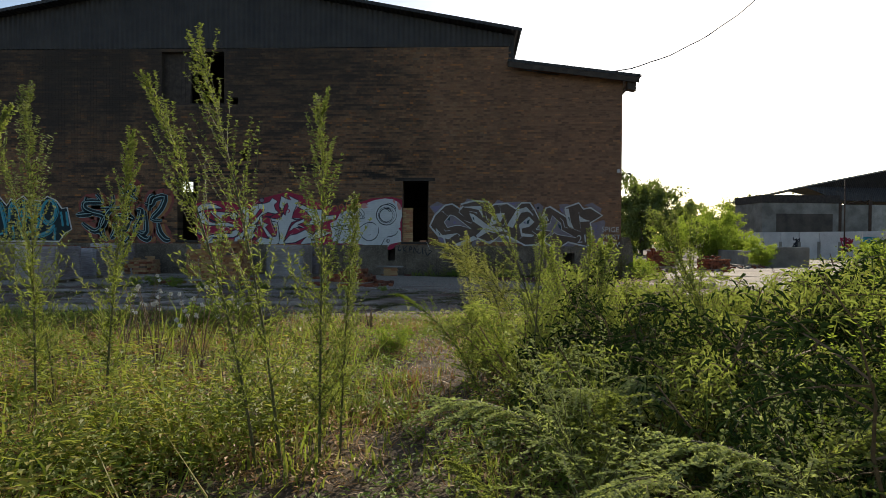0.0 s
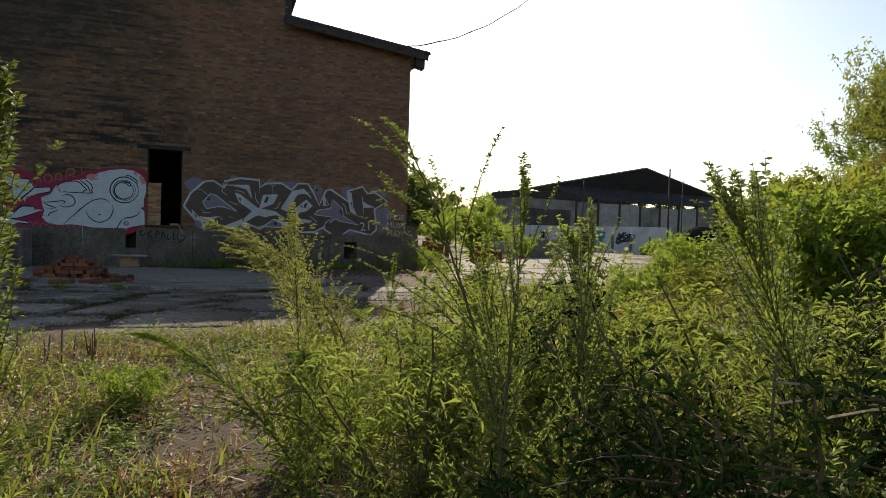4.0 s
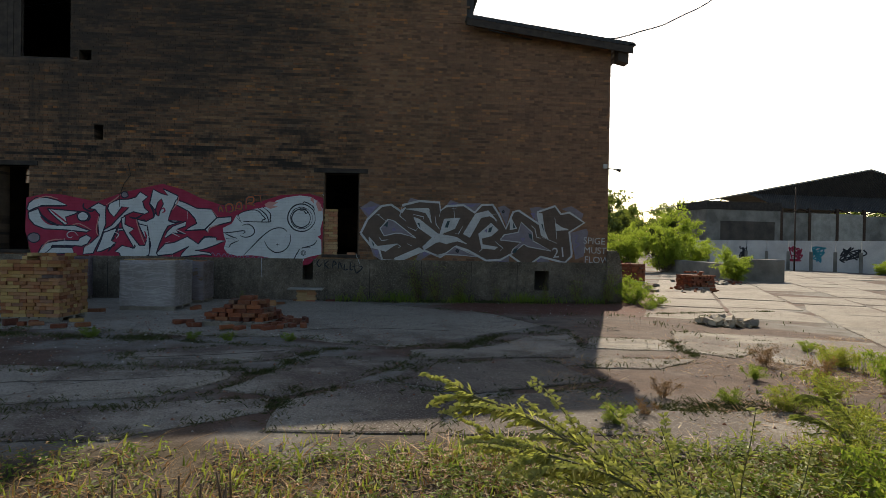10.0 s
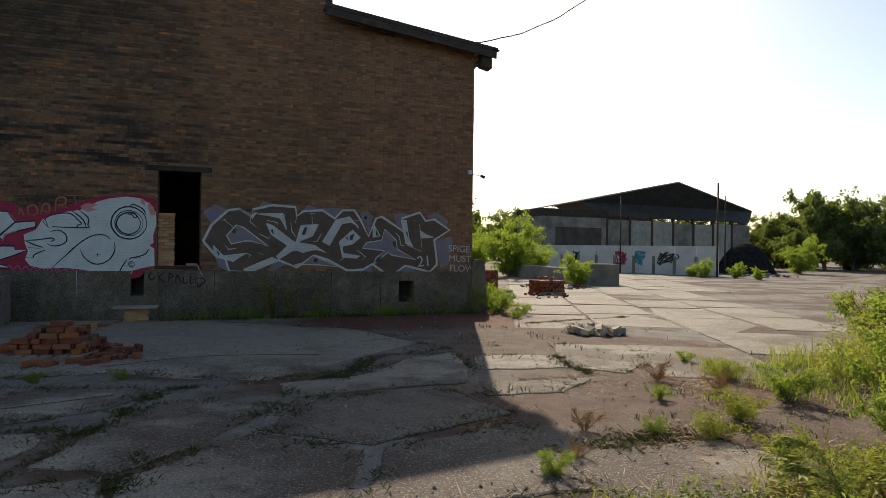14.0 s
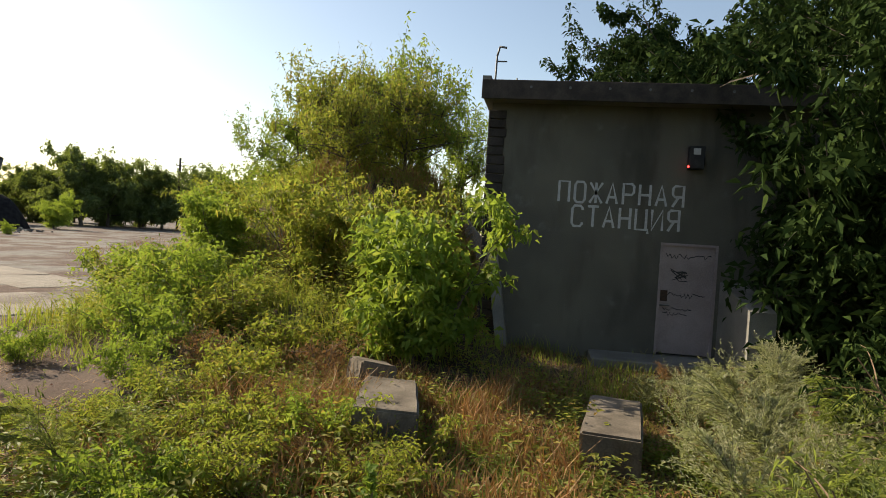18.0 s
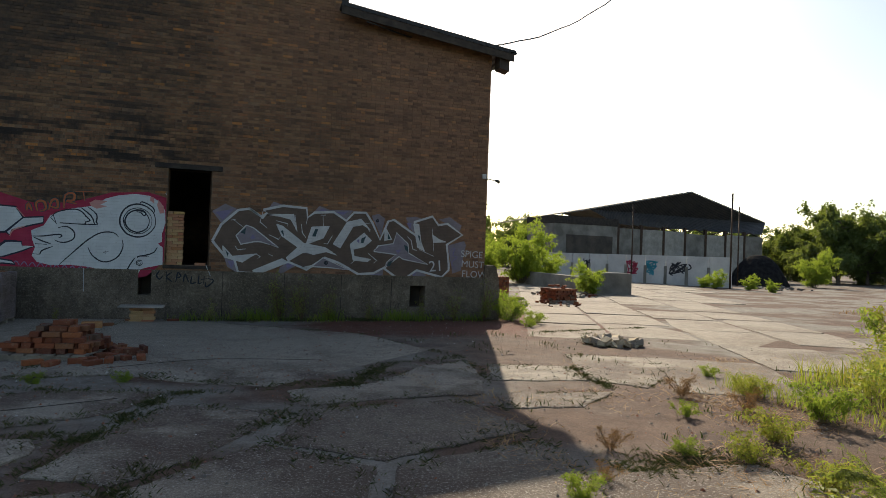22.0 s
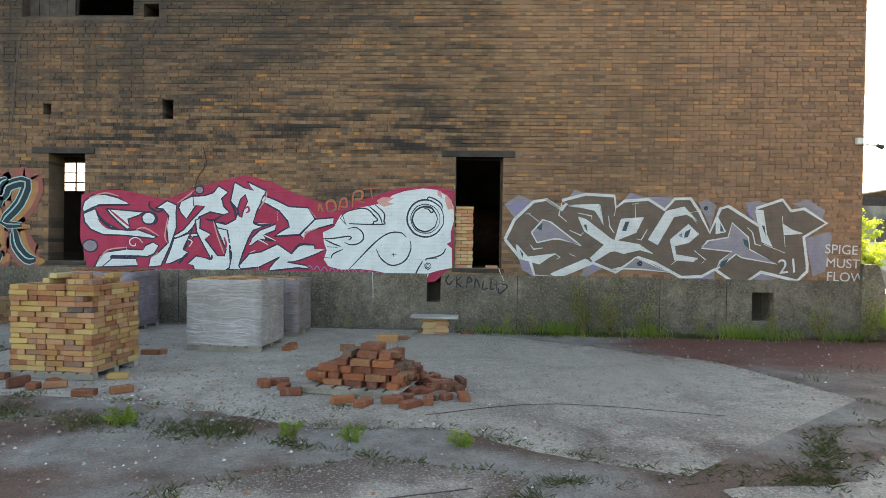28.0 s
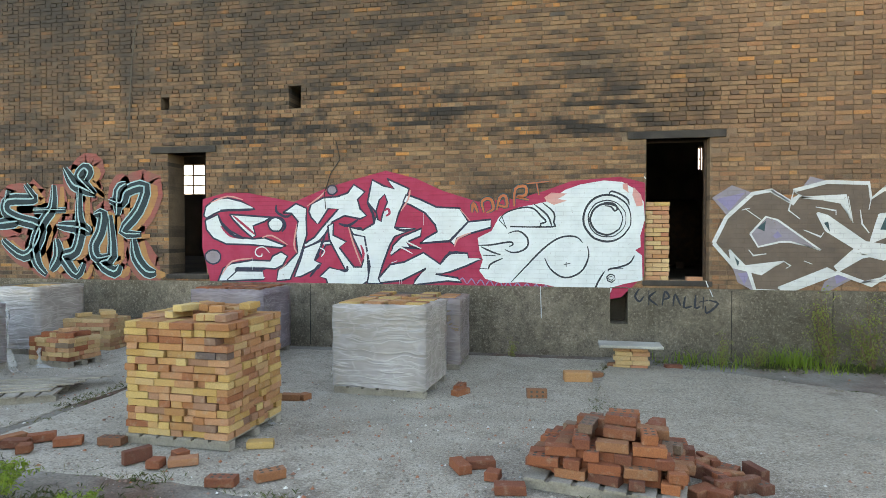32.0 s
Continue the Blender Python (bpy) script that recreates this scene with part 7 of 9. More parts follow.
# poles
for bxy, dist, z, r, nm, lb in (((0.5719, 0.8159), 54, 6.5, 0.05, "pole", "thin rusty steel pole by the yard wall"), ((0.6778, 0.7281), 51, 7.1, 0.06, "pole", "thin rusty steel pole by the yard wall"), ((0.689, 0.7247), 60, 6.9, 0.05, "pole", "thin rusty steel pole behind the coal heap"), ((0.8432, 0.5306), 90, 9.6, 0.14, "utility_pole", "leaning wooden utility pole with a crossarm"), ((8.0, 60.0), 95, 8.5, 0.12, "utility_pole", "wooden utility pole far behind the yard")):
    p = away(bxy[0], bxy[1], dist)
    h = holder(nm, pose(p.x, p.y, 0), lb, "pole")
    bm = bmesh.new()
    tube(bm, (p.x, p.y, -0.2), (p.x, p.y, z), r * 1.2, r, 8)
    part("shaft", bm, M_RUST if nm == "pole" else M_DARKWOOD, h)
    if nm == "utility_pole":
        part("crossarm", box_bm((p.x - 0.9, p.y - 0.06, z - 1.1), (p.x + 0.9, p.y + 0.06, z - 0.97)), M_DARKWOOD, h)
        for dx in (-0.8, 0.0, 0.8):
            bm = bmesh.new()
            tube(bm, (p.x + dx, p.y, z - 0.97), (p.x + dx, p.y, z - 0.75), 0.05, 0.04, 6)
            part("insulator", bm, M_WHITE_WALL, h)

# ---- fire station: rendered block with a flat roof ----
SX = 12.8
SD = (-19.56, -18.66, 0.0, 1.84)


fs = holder("fire_station", pose(SX, -19, 0), "small grey rendered fire station with a flat overhanging roof", "building")
for y0, y1, z0, z1 in ((-24.0, SD[0], -0.3, 4.05), (SD[1], -15.75, -0.3, 4.05), (SD[0], SD[1], SD[3], 4.05), (SD[0], SD[1], -0.3, 0.0)):
    part("wall", box_bm((SX, y0, z0), (SX + 0.4, y1, z1)), M_STATION, fs)
part("wall", box_bm((SX + 0.4, -24.0, -0.3), (19.0, -23.6, 4.05)), M_STATION, fs)
part("wall", box_bm((SX + 0.4, -16.15, -0.3), (19.0, -15.75, 4.05)), M_STATION, fs)
part("wall", box_bm((18.6, -23.6, -0.3), (19.0, -16.15, 4.05)), M_STATION, fs)
part("roof", box_bm((SX - 0.42, -24.3, 4.05), (19.2, -15.62, 4.16)), M_CONC_DARK, fs)
part("fascia", box_bm((SX - 0.46, -24.3, 4.02), (SX - 0.422, -15.6, 4.33), None, 0.006), M_DARKWOOD, fs, "dark weathered fascia board")
part("parapet", box_bm((SX - 0.42, -15.74, 4.16), (19.2, -15.6, 4.4)), M_CONC_DARK, fs)
part("inside_floor", box_bm((SX + 0.4, -23.6, -0.3), (18.6, -16.15, -0.02)), M_INSIDE, fs)
for k in range(9):
    bm = bmesh.new()
    tube(bm, (SX - 0.47, -16.4 - 0.62 * k, 4.22), (SX - 0.455, -16.4 - 0.62 * k, 4.22), 0.022, 0.022, 8)
    part("bolt", bm, M_STEEL, fs)
# stone quoins down the open corner
rnd = random.Random(101)
for k in range(26):
    z = -0.1 + k * 0.155
    part("quoin", box_bm((SX - 0.035 - rnd.random() * 0.02, -15.98 - rnd.random() * 0.05, z), (SX + 0.3, -15.70, z + 0.14), None, 0.01), M_LINTEL, fs)
# leaning concrete strut beside the corner
bm = bmesh.new()
add_box(bm, (SX - 0.5, -16.30, -0.2), (SX - 0.02, -16.12, 1.5))
for v in bm.verts:
    if v.co.z > 1 and v.co.x < SX - 0.3:
        v.co.x = SX - 0.12
    if v.co.z > 1:
        v.co.y += 0.3
part("strut", bm, M_CONC_DARK, fs)
# door
M_DOOR = simple("faded_pink_steel", (0.34, 0.275, 0.27), (0.26, 0.21, 0.205), 2.0, 0.6)
dr = holder("steel_door", pose(SX + 0.05, -19.1, 0), "faded pink-grey steel door with black scribbles, shut", "door")
part("leaf", box_bm((SX + 0.03, SD[0] + 0.03, 0.02), (SX + 0.07, SD[1] - 0.03, SD[3] - 0.03), None, 0.004), M_DOOR, dr)
for a in ((SD[0], SD[0] + 0.04), (SD[1] - 0.04, SD[1])):
    part("frame", box_bm((SX - 0.012, a[0], 0.0), (SX + 0.1, a[1], SD[3])), M_DOOR, dr)
part("frame", box_bm((SX - 0.012, SD[0] + 0.04, SD[3] - 0.04), (SX + 0.1, SD[1] - 0.04, SD[3])), M_DOOR, dr)
part("lock_plate", box_bm((SX + 0.012, SD[1] - 0.16, 0.88), (SX + 0.03, SD[1] - 0.05, 1.06)), M_RUST, dr)
part("handle", box_bm((SX - 0.02, SD[1] - 0.20, 0.80), (SX + 0.03, SD[1] - 0.04, 0.825)), M_STEEL, dr)
rnd = random.Random(103)


def face_strokes(lines, x, width, mat, parent, name):
    """Painted strokes on a wall that faces -x; u runs to the reader's right."""
    for pts in lines:
        bm = bmesh.new()
        last = None
        line = [Vector(p) for p in pts]
        for i, p in enumerate(line):
            d = (line[min(i + 1, len(line) - 1)] - line[max(i - 1, 0)]).normalized()
            o = Vector((-d.y, d.x)) * width / 2
            now = [bm.verts.new((x, -q.x, q.y)) for q in (p - o, p + o)]
            if last:
                f = bm.faces.new((last[0], now[0], now[1], last[1]))
                f.normal_update()
                if f.normal.x > 0:
                    f.normal_flip()
            last = now
        part(name, bm, mat, parent)


M_SCRIBBLE = simple("black_marker", (0.02, 0.02, 0.02), (0.04, 0.04, 0.04), 20.0, 0.6)
scr = []
for z, n, h in ((1.62, 11, 0.05), (0.98, 10, 0.045), (0.74, 7, 0.05), (0.66, 6, 0.05)):
    for k in range(n):
        u = 18.76 + k * 0.065
        scr.append([(u, z + rnd.uniform(0, h)), (u + 0.03, z + rnd.uniform(-h, h)), (u + 0.06, z + rnd.uniform(0, h))])
for k in range(9):
    scr.append([(18.84 + rnd.uniform(0, 0.3), 1.22 + rnd.uniform(0, 0.2)) for _ in range(3)])
face_strokes(scr, SX + 0.027, 0.014, M_SCRIBBLE, dr, "scribble")

# painted name on the wall, stencil capitals built from strokes
W, H = 0.62, 1.0
GLYPHS = {
    "П": [[(0, 0), (0, H), (W, H), (W, 0)]],
    "О": [[(0.12, 0), (0, 0.15), (0, 0.85), (0.12, H), (W - 0.12, H), (W, 0.85), (W, 0.15), (W - 0.12, 0), (0.12, 0)]],
    "Ж": [[(0.31, 0), (0.31, H)], [(-0.06, H), (0.31, 0.5), (0.68, H)], [(-0.06, 0), (0.31, 0.5), (0.68, 0)]],
    "А": [[(0, 0), (0.31, H), (W, 0)], [(0.12, 0.32), (0.5, 0.32)]],
    "Р": [[(0, 0), (0, H), (0.5, H), (W, 0.9), (W, 0.6), (0.5, 0.48), (0, 0.48)]],
    "Н": [[(0, 0), (0, H)], [(W, 0), (W, H)], [(0, 0.5), (W, 0.5)]],
    "Я": [[(W, 0), (W, H), (0.12, H), (0, 0.88), (0, 0.6), (0.12, 0.48), (W, 0.48)], [(0.35, 0.48), (0, 0)]],
    "С": [[(W, 0.8), (W, 0.88), (0.5, H), (0.12, H), (0, 0.85), (0, 0.15), (0.12, 0), (0.5, 0), (W, 0.12), (W, 0.2)]],
    "Т": [[(-0.02, H), (W + 0.02, H)], [(0.31, H), (0.31, 0)]],
    "Ц": [[(0, H), (0, 0), (W + 0.12, 0), (W + 0.12, -0.18)], [(W, 0), (W, H)]],
    "И": [[(0, H), (0, 0), (W, H), (W, 0)]],
}
M_SIGN = simple("chalky_white_paint", (0.42, 0.42, 0.41), (0.52, 0.52, 0.51), 9.0, 0.9)
sign = holder("painted_sign", pose(SX, -18, 2.3), "white stencilled Cyrillic name painted on the station wall", "sign")
for word, u0, z0, pitch, h in (("ПОЖАРНАЯ", 16.96, 2.43, 0.262, 0.34), ("СТАНЦИЯ", 17.20, 2.03, 0.258, 0.34)):
    for k, ch in enumerate(word):
        lines = [[(u0 + k * pitch + p[0] * 0.27, z0 + p[1] * h) for p in g] for g in GLYPHS[ch]]
        face_strokes(lines, SX - 0.004, 0.042, M_SIGN, sign, "letter_stroke")

# meter box under the eaves
mb = holder("wall_box", pose(SX - 0.08, -19.1, 3.2), "dark box with a pale plate fixed high on the wall", "box")
part("case", box_bm((SX - 0.14, -19.22, 3.05), (SX - 0.002, -18.98, 3.42), None, 0.01), M_CABLE, mb)
part("plate", box_bm((SX - 0.147, -19.15, 3.28), (SX - 0.141, -19.04, 3.38)), M_WHITE_WALL, mb, "pale plate")
n = Nodes("red_signal", 0.4)
n.b.inputs["Emission Color"].default_value = (1, 0.05, 0.05, 1)
n.b.inputs["Emission Strength"].default_value = 4.0
bm = bmesh.new()
bmesh.ops.create_icosphere(bm, subdivisions=1, radius=0.02, matrix=pose(SX - 0.15, -18.97, 3.08))
part("signal_light", bm, n.done((0.6, 0.03, 0.03)), mb, "small glowing red signal light")
# pipes on the roof
bm = bmesh.new()
pts = [(13.2, -15.72, 4.1), (13.2, -15.74, 4.95), (13.2, -15.78, 5.12), (13.2, -15.90, 5.10)]
for p, q in zip(pts, pts[1:]):
    tube(bm, p, q, 0.018, 0.018, 6)
tube(bm, (13.2, -15.74, 4.86), (13.2, -15.92, 4.86), 0.014, 0.014, 5)
tagged(part("roof_pipe", bm, M_STEEL), "thin hooked steel pipe standing on the station roof", "pipe")
bm = bmesh.new()
tube(bm, (13.4, -16.1, 4.1), (13.4, -16.1, 4.62), 0.015, 0.015, 6)
tagged(part("roof_pipe", bm, M_STEEL), "short thin steel rod standing on the station roof", "pipe")

# wing wall, threshold slab and loose concrete blocks
bm = bmesh.new()
f0 = [bm.verts.new((x, -19.97, z)) for x, z in ((11.25, -0.3), (SX, -0.3), (SX, 1.25), (12.4, 1.2), (11.25, 0.95))]
f1 = [bm.verts.new((x, -19.62, z)) for x, z in ((11.25, -0.3), (SX, -0.3), (SX, 1.25), (12.4, 1.2), (11.25, 0.95))]
bm.faces.new(f0), bm.faces.new(f1[::-1])
for i in range(5):
    bm.faces.new((f0[(i + 1) % 5], f0[i], f1[i], f1[(i + 1) % 5]))
bmesh.ops.recalc_face_normals(bm, faces=bm.faces[:])
# the darker concrete stands in for shade on the wall's inner face
tagged(part("wing_wall", bm, M_CONC_DARK), "sloping concrete wing wall beside the station door", "wall", kind="structure")
tagged(part("threshold", box_bm((12.0, -19.6, -0.3), (SX, -17.6, -0.01), None, 0.02), M_CONC_DARK), "worn concrete threshold slab at the station door", "slab", kind="structure")


# dark all over, to hold the shade on the sides of the blocks
M_BLOCK = simple("dirty_block_concrete", (0.085, 0.070, 0.052), (0.185, 0.155, 0.12), 3.0, 0.92, 0.0, 0.5)


def worn_block(name, lo, hi, m, label):
    bm = box_bm(lo, hi)
    bmesh.ops.subdivide_edges(bm, edges=bm.edges[:], cuts=3, use_grid_fill=True)
    bmesh.ops.bevel(bm, geom=[e for e in bm.edges if len(e.link_faces) == 2 and e.calc_face_angle() > 1], offset=0.02, segments=2, affect="EDGES")
    for v in bm.verts:
        v.co += v.co.normalized() * 0.02 * noise.noise(v.co * 6)
    bmesh.ops.transform(bm, matrix=m, verts=bm.verts[:])
    return tagged(part(name, bm, M_BLOCK), label, "concrete block", "loose concrete blocks")


worn_block("concrete_block", (-0.66, -0.25, -0.45), (0.66, 0.25, 0.22), pose(7.95, -17.48, 0, 0, 0, -8), "pale loose concrete block lying in dry grass")
worn_block("concrete_block", (-0.78, -0.27, -0.45), (0.78, 0.27, 0.30), pose(7.7, -15.42, -0.02, 3, 4, 12), "dark concrete block half under the green bush")
worn_block("concrete_block", (-0.3, -0.2, -0.3), (0.3, 0.2, 0.3), pose(8.75, -14.95, 0.02, 10, 6, 30), "broken concrete lump behind the larger block")

# ---- plants ----
def make_leaf(name, stops, clear=0.35, rough=0.58):
    """Leaf: colour varies leaf by leaf, light shines through."""
    n = Nodes(name, rough)
    n.b.inputs["Specular IOR Level"].default_value = 0.3 if rough < 0.8 else 0.06
    c = n.colors(n.island(), stops)
    c = n.mix(n.ramp(n.noise(n.world(), 1.3, 3.0), 0.35, 0.65, 0.0, 0.4), c, tuple(0.7 * v for v in stops[0][1]))
    n.done(c)
    tr = n.node("BsdfTranslucent")
    n.put(tr.inputs["Color"], n.mix(0.5, c, (0.42, 0.50, 0.06), "MIX") if clear > 0.3 else c)
    ms = n.node("MixShader", Fac=clear)
    n.t.links.new(n.b.outputs[0], ms.inputs[1])
    n.t.links.new(tr.outputs[0], ms.inputs[2])
    n.t.links.new(ms.outputs[0], n.t.nodes["Material Output"].inputs[0])
    return n.mat


L_FRESH = make_leaf("fresh_leaf", ((0.0, (0.109, 0.202, 0.031)), (0.5, (0.155, 0.264, 0.039)), (0.9, (0.232, 0.310, 0.046)), (1.0, (0.341, 0.310, 0.078))), 0.5)
L_OLIVE = make_leaf("olive_leaf", ((0.0, (0.115, 0.150, 0.050)), (0.5, (0.180, 0.222, 0.072)), (0.9, (0.255, 0.282, 0.100)), (1.0, (0.330, 0.265, 0.105))), 0.55)
L_DARK = make_leaf("dark_leaf", ((0.0, (0.022, 0.042, 0.012)), (0.6, (0.036, 0.066, 0.018)), (1.0, (0.070, 0.110, 0.026))), 0.16, 0.9)
L_FAR = make_leaf("far_leaf", ((0.0, (0.07, 0.105, 0.035)), (0.6, (0.10, 0.145, 0.05)), (1.0, (0.14, 0.185, 0.06))), 0.35)
L_LIME = make_leaf("lime_leaf", ((0.0, (0.19, 0.29, 0.04)), (0.5, (0.27, 0.38, 0.055)), (1.0, (0.36, 0.44, 0.08))), 0.55)
# pale grey-green leaf, brightened for the sun falling on these weeds
L_SILVER = make_leaf("silvery_leaf", ((0.0, (0.36, 0.37, 0.22)), (0.5, (0.48, 0.48, 0.31)), (1.0, (0.60, 0.56, 0.38))), 0.45)
L_DRY = make_leaf("dry_straw", ((0.0, (0.27, 0.15, 0.06)), (0.45, (0.38, 0.24, 0.09)), (0.8, (0.36, 0.15, 0.045)), (1.0, (0.45, 0.34, 0.17))), 0.25)
L_PALE = make_leaf("pale_leaf", ((0.0, (0.36, 0.36, 0.11)), (0.5, (0.48, 0.45, 0.15)), (1.0, (0.58, 0.50, 0.20))), 0.5)
L_GRASS = make_leaf("verge_grass", ((0.0, (0.115, 0.180, 0.030)), (0.4, (0.175, 0.240, 0.045)), (0.7, (0.255, 0.265, 0.058)), (0.86, (0.350, 0.275, 0.100)), (1.0, (0.400, 0.300, 0.143))), 0.45)
L_JOINT = make_leaf("joint_grass", ((0.0, (0.045, 0.065, 0.018)), (0.45, (0.075, 0.10, 0.028)), (0.75, (0.12, 0.125, 0.045)), (1.0, (0.21, 0.165, 0.085))), 0.3)
L_YELLOW = make_leaf("yellowing_leaf", ((0.0, (0.145, 0.203, 0.036)), (0.5, (0.217, 0.232, 0.043)), (0.85, (0.377, 0.304, 0.058)), (1.0, (0.435, 0.232, 0.072))), 0.52)
S_STEM = simple("green_stem", (0.10, 0.11, 0.04), (0.14, 0.12, 0.06), 6.0, 0.7)
S_DRY = simple("dry_stem", (0.12, 0.075, 0.045), (0.19, 0.13, 0.08), 6.0, 0.8)
S_BARK = simple("grey_bark", (0.07, 0.055, 0.042), (0.13, 0.11, 0.09), 5.0, 0.9)


class Soup:
    """Gathers leaves and stems for one mesh."""
    def __init__(self):
        self.v, self.f = [], []

    def leaf(self, p, d, side, length, width, droop=0.15):
        """A folded pointed leaf from p along d."""
        b = len(self.v)
        mid = p + d * length * 0.45
        self.v += [p, mid + side * width * 0.5, p + d * length - Vector((0, 0, droop * length)), mid - side * width * 0.5 + Vector((0, 0, 0.12 * width))]
        self.f += [(b, b + 1, b + 2), (b, b + 2, b + 3)]

    def stem(self, pts, r0, r1, n=4):
        k = len(pts) - 1
        base = len(self.v)
        for i, p in enumerate(pts):
            d = (pts[min(i + 1, k)] - pts[max(i - 1, 0)]).normalized()
            u = d.orthogonal().normalized()
            w = d.cross(u)
            r = r0 + (r1 - r0) * i / k
            self.v += [p + (u * math.cos(6.2832 * j / n) + w * math.sin(6.2832 * j / n)) * r for j in range(n)]
        for i in range(k):
            for j in range(n):
                a = base + i * n
                self.f.append((a + j, a + (j + 1) % n, a + n + (j + 1) % n, a + n + j))

    def mesh(self, name, mat, smooth_faces=False):
        me = bpy.data.meshes.new(name)
        me.from_pydata([tuple(p) for p in self.v], [], self.f)
        me.materials.append(mat)
        return me


def rand_dir(rnd, up=0.3):
    a = rnd.uniform(0, 6.2832)
    return Vector((math.cos(a), math.sin(a), rnd.uniform(-0.2, 1.0) * up + 0.1)).normalized()


def plant_thing(name, meshes, m, label, category, group=""):
    """A plant from (part name, mesh, kind) pieces."""
    h = holder(name, m, label, category, group)
    for pn, me, kind in meshes:
        ob = new(pn, me)
        ob.parent = h
        if kind:
            tagged(ob, "", "", "", kind)
    return h


def mugwort(seed, h, lean=(0.1, 0.0), leafy=1.0, mat=None, spread=0.30, bend=0.0, fluff=True, fine=1.0):
    """A tall mugwort-like weed: main stem, rising side sprays, narrow leaves, beaded flower tips."""
    rnd = random.Random(seed)
    st, lf = Soup(), Soup()
    n = 12
    axis = [Vector((0, 0, 0))]
    away_to = Vector((lean[0], lean[1], 0))
    tilt = away_to.length
    away_to = away_to.normalized() if tilt > 1e-6 else Vector((1, 0, 0))
    for i in range(n):
        t = (i + 0.5) / n
        ang = tilt * (0.5 + 1.0 * t) + abs(bend) * 2.4 * t ** 1.6
        axis.append(axis[-1] + (away_to * math.sin(ang) + Vector((0, 0, math.cos(ang)))) * h / n)
    st.stem(axis, 0.006 + 0.0025 * h, 0.002, 5)
    count = int(34 * leafy)
    for b in range(count):
        t = 0.12 + 0.88 * (b + rnd.random()) / count
        i = min(int(t * n), n - 1)
        p = axis[i].lerp(axis[i + 1], t * n - i)
        along = (axis[i + 1] - axis[i]).normalized()
        a = rnd.uniform(0, 6.2832)
        out = Vector((math.cos(a), math.sin(a), 0))
        length = h * spread * (0.25 + 0.9 * math.sin(math.pi * min(t * 0.92 + 0.06, 1.0))) * rnd.uniform(0.6, 1.15)
        d = (out * (0.75 - 0.45 * t) + along * (0.6 + 0.55 * t)).normalized()
        pts, q = [p], p
        segs = 6
        for s in range(segs):
            d = (d + Vector((rnd.uniform(-0.12, 0.12), rnd.uniform(-0.12, 0.12), rnd.uniform(-0.02, 0.12) if not bend else rnd.uniform(-0.22, 0.02)))).normalized()
            q = q + d * length / segs
            pts.append(q)
        st.stem(pts, 0.0028, 0.001, 3)
        for s in range(segs):
            for k in range(int(6 * (1.3 - 0.3 * t) / fine)):
                c = pts[s].lerp(pts[s + 1], rnd.random())
                tip = s / segs
                if fluff and t > 0.42 and tip > 0.25:
                    for _ in range(2):
                        e = rand_dir(rnd, 0.8)
                        lf.leaf(c, e, e.orthogonal().normalized(), fine * rnd.uniform(0.014, 0.032), fine * 0.013, 0.1)
                else:
                    e = (d + rand_dir(rnd, 0.6) * 0.9).normalized()
                    lf.leaf(c, e, e.cross(Vector((0, 0, 1))).normalized(), fine * rnd.uniform(0.03, 0.075), fine * rnd.uniform(0.006, 0.014), 0.25)
    # leaves on the main stem
    for k in range(int(45 * leafy)):
        t = rnd.uniform(0.08, 0.5 if fluff else 0.9)
        i = min(int(t * n), n - 1)
        p = axis[i].lerp(axis[i + 1], t * n - i)
        e = rand_dir(rnd, 0.7)
        lf.leaf(p, e, e.cross(Vector((0, 0, 1))).normalized(), fine * rnd.uniform(0.05, 0.12), fine * rnd.uniform(0.010, 0.022), 0.3)
    return [("stem", st.mesh("stem", S_STEM), "stuff"), ("foliage", lf.mesh("foliage", mat or L_OLIVE), "stuff")]


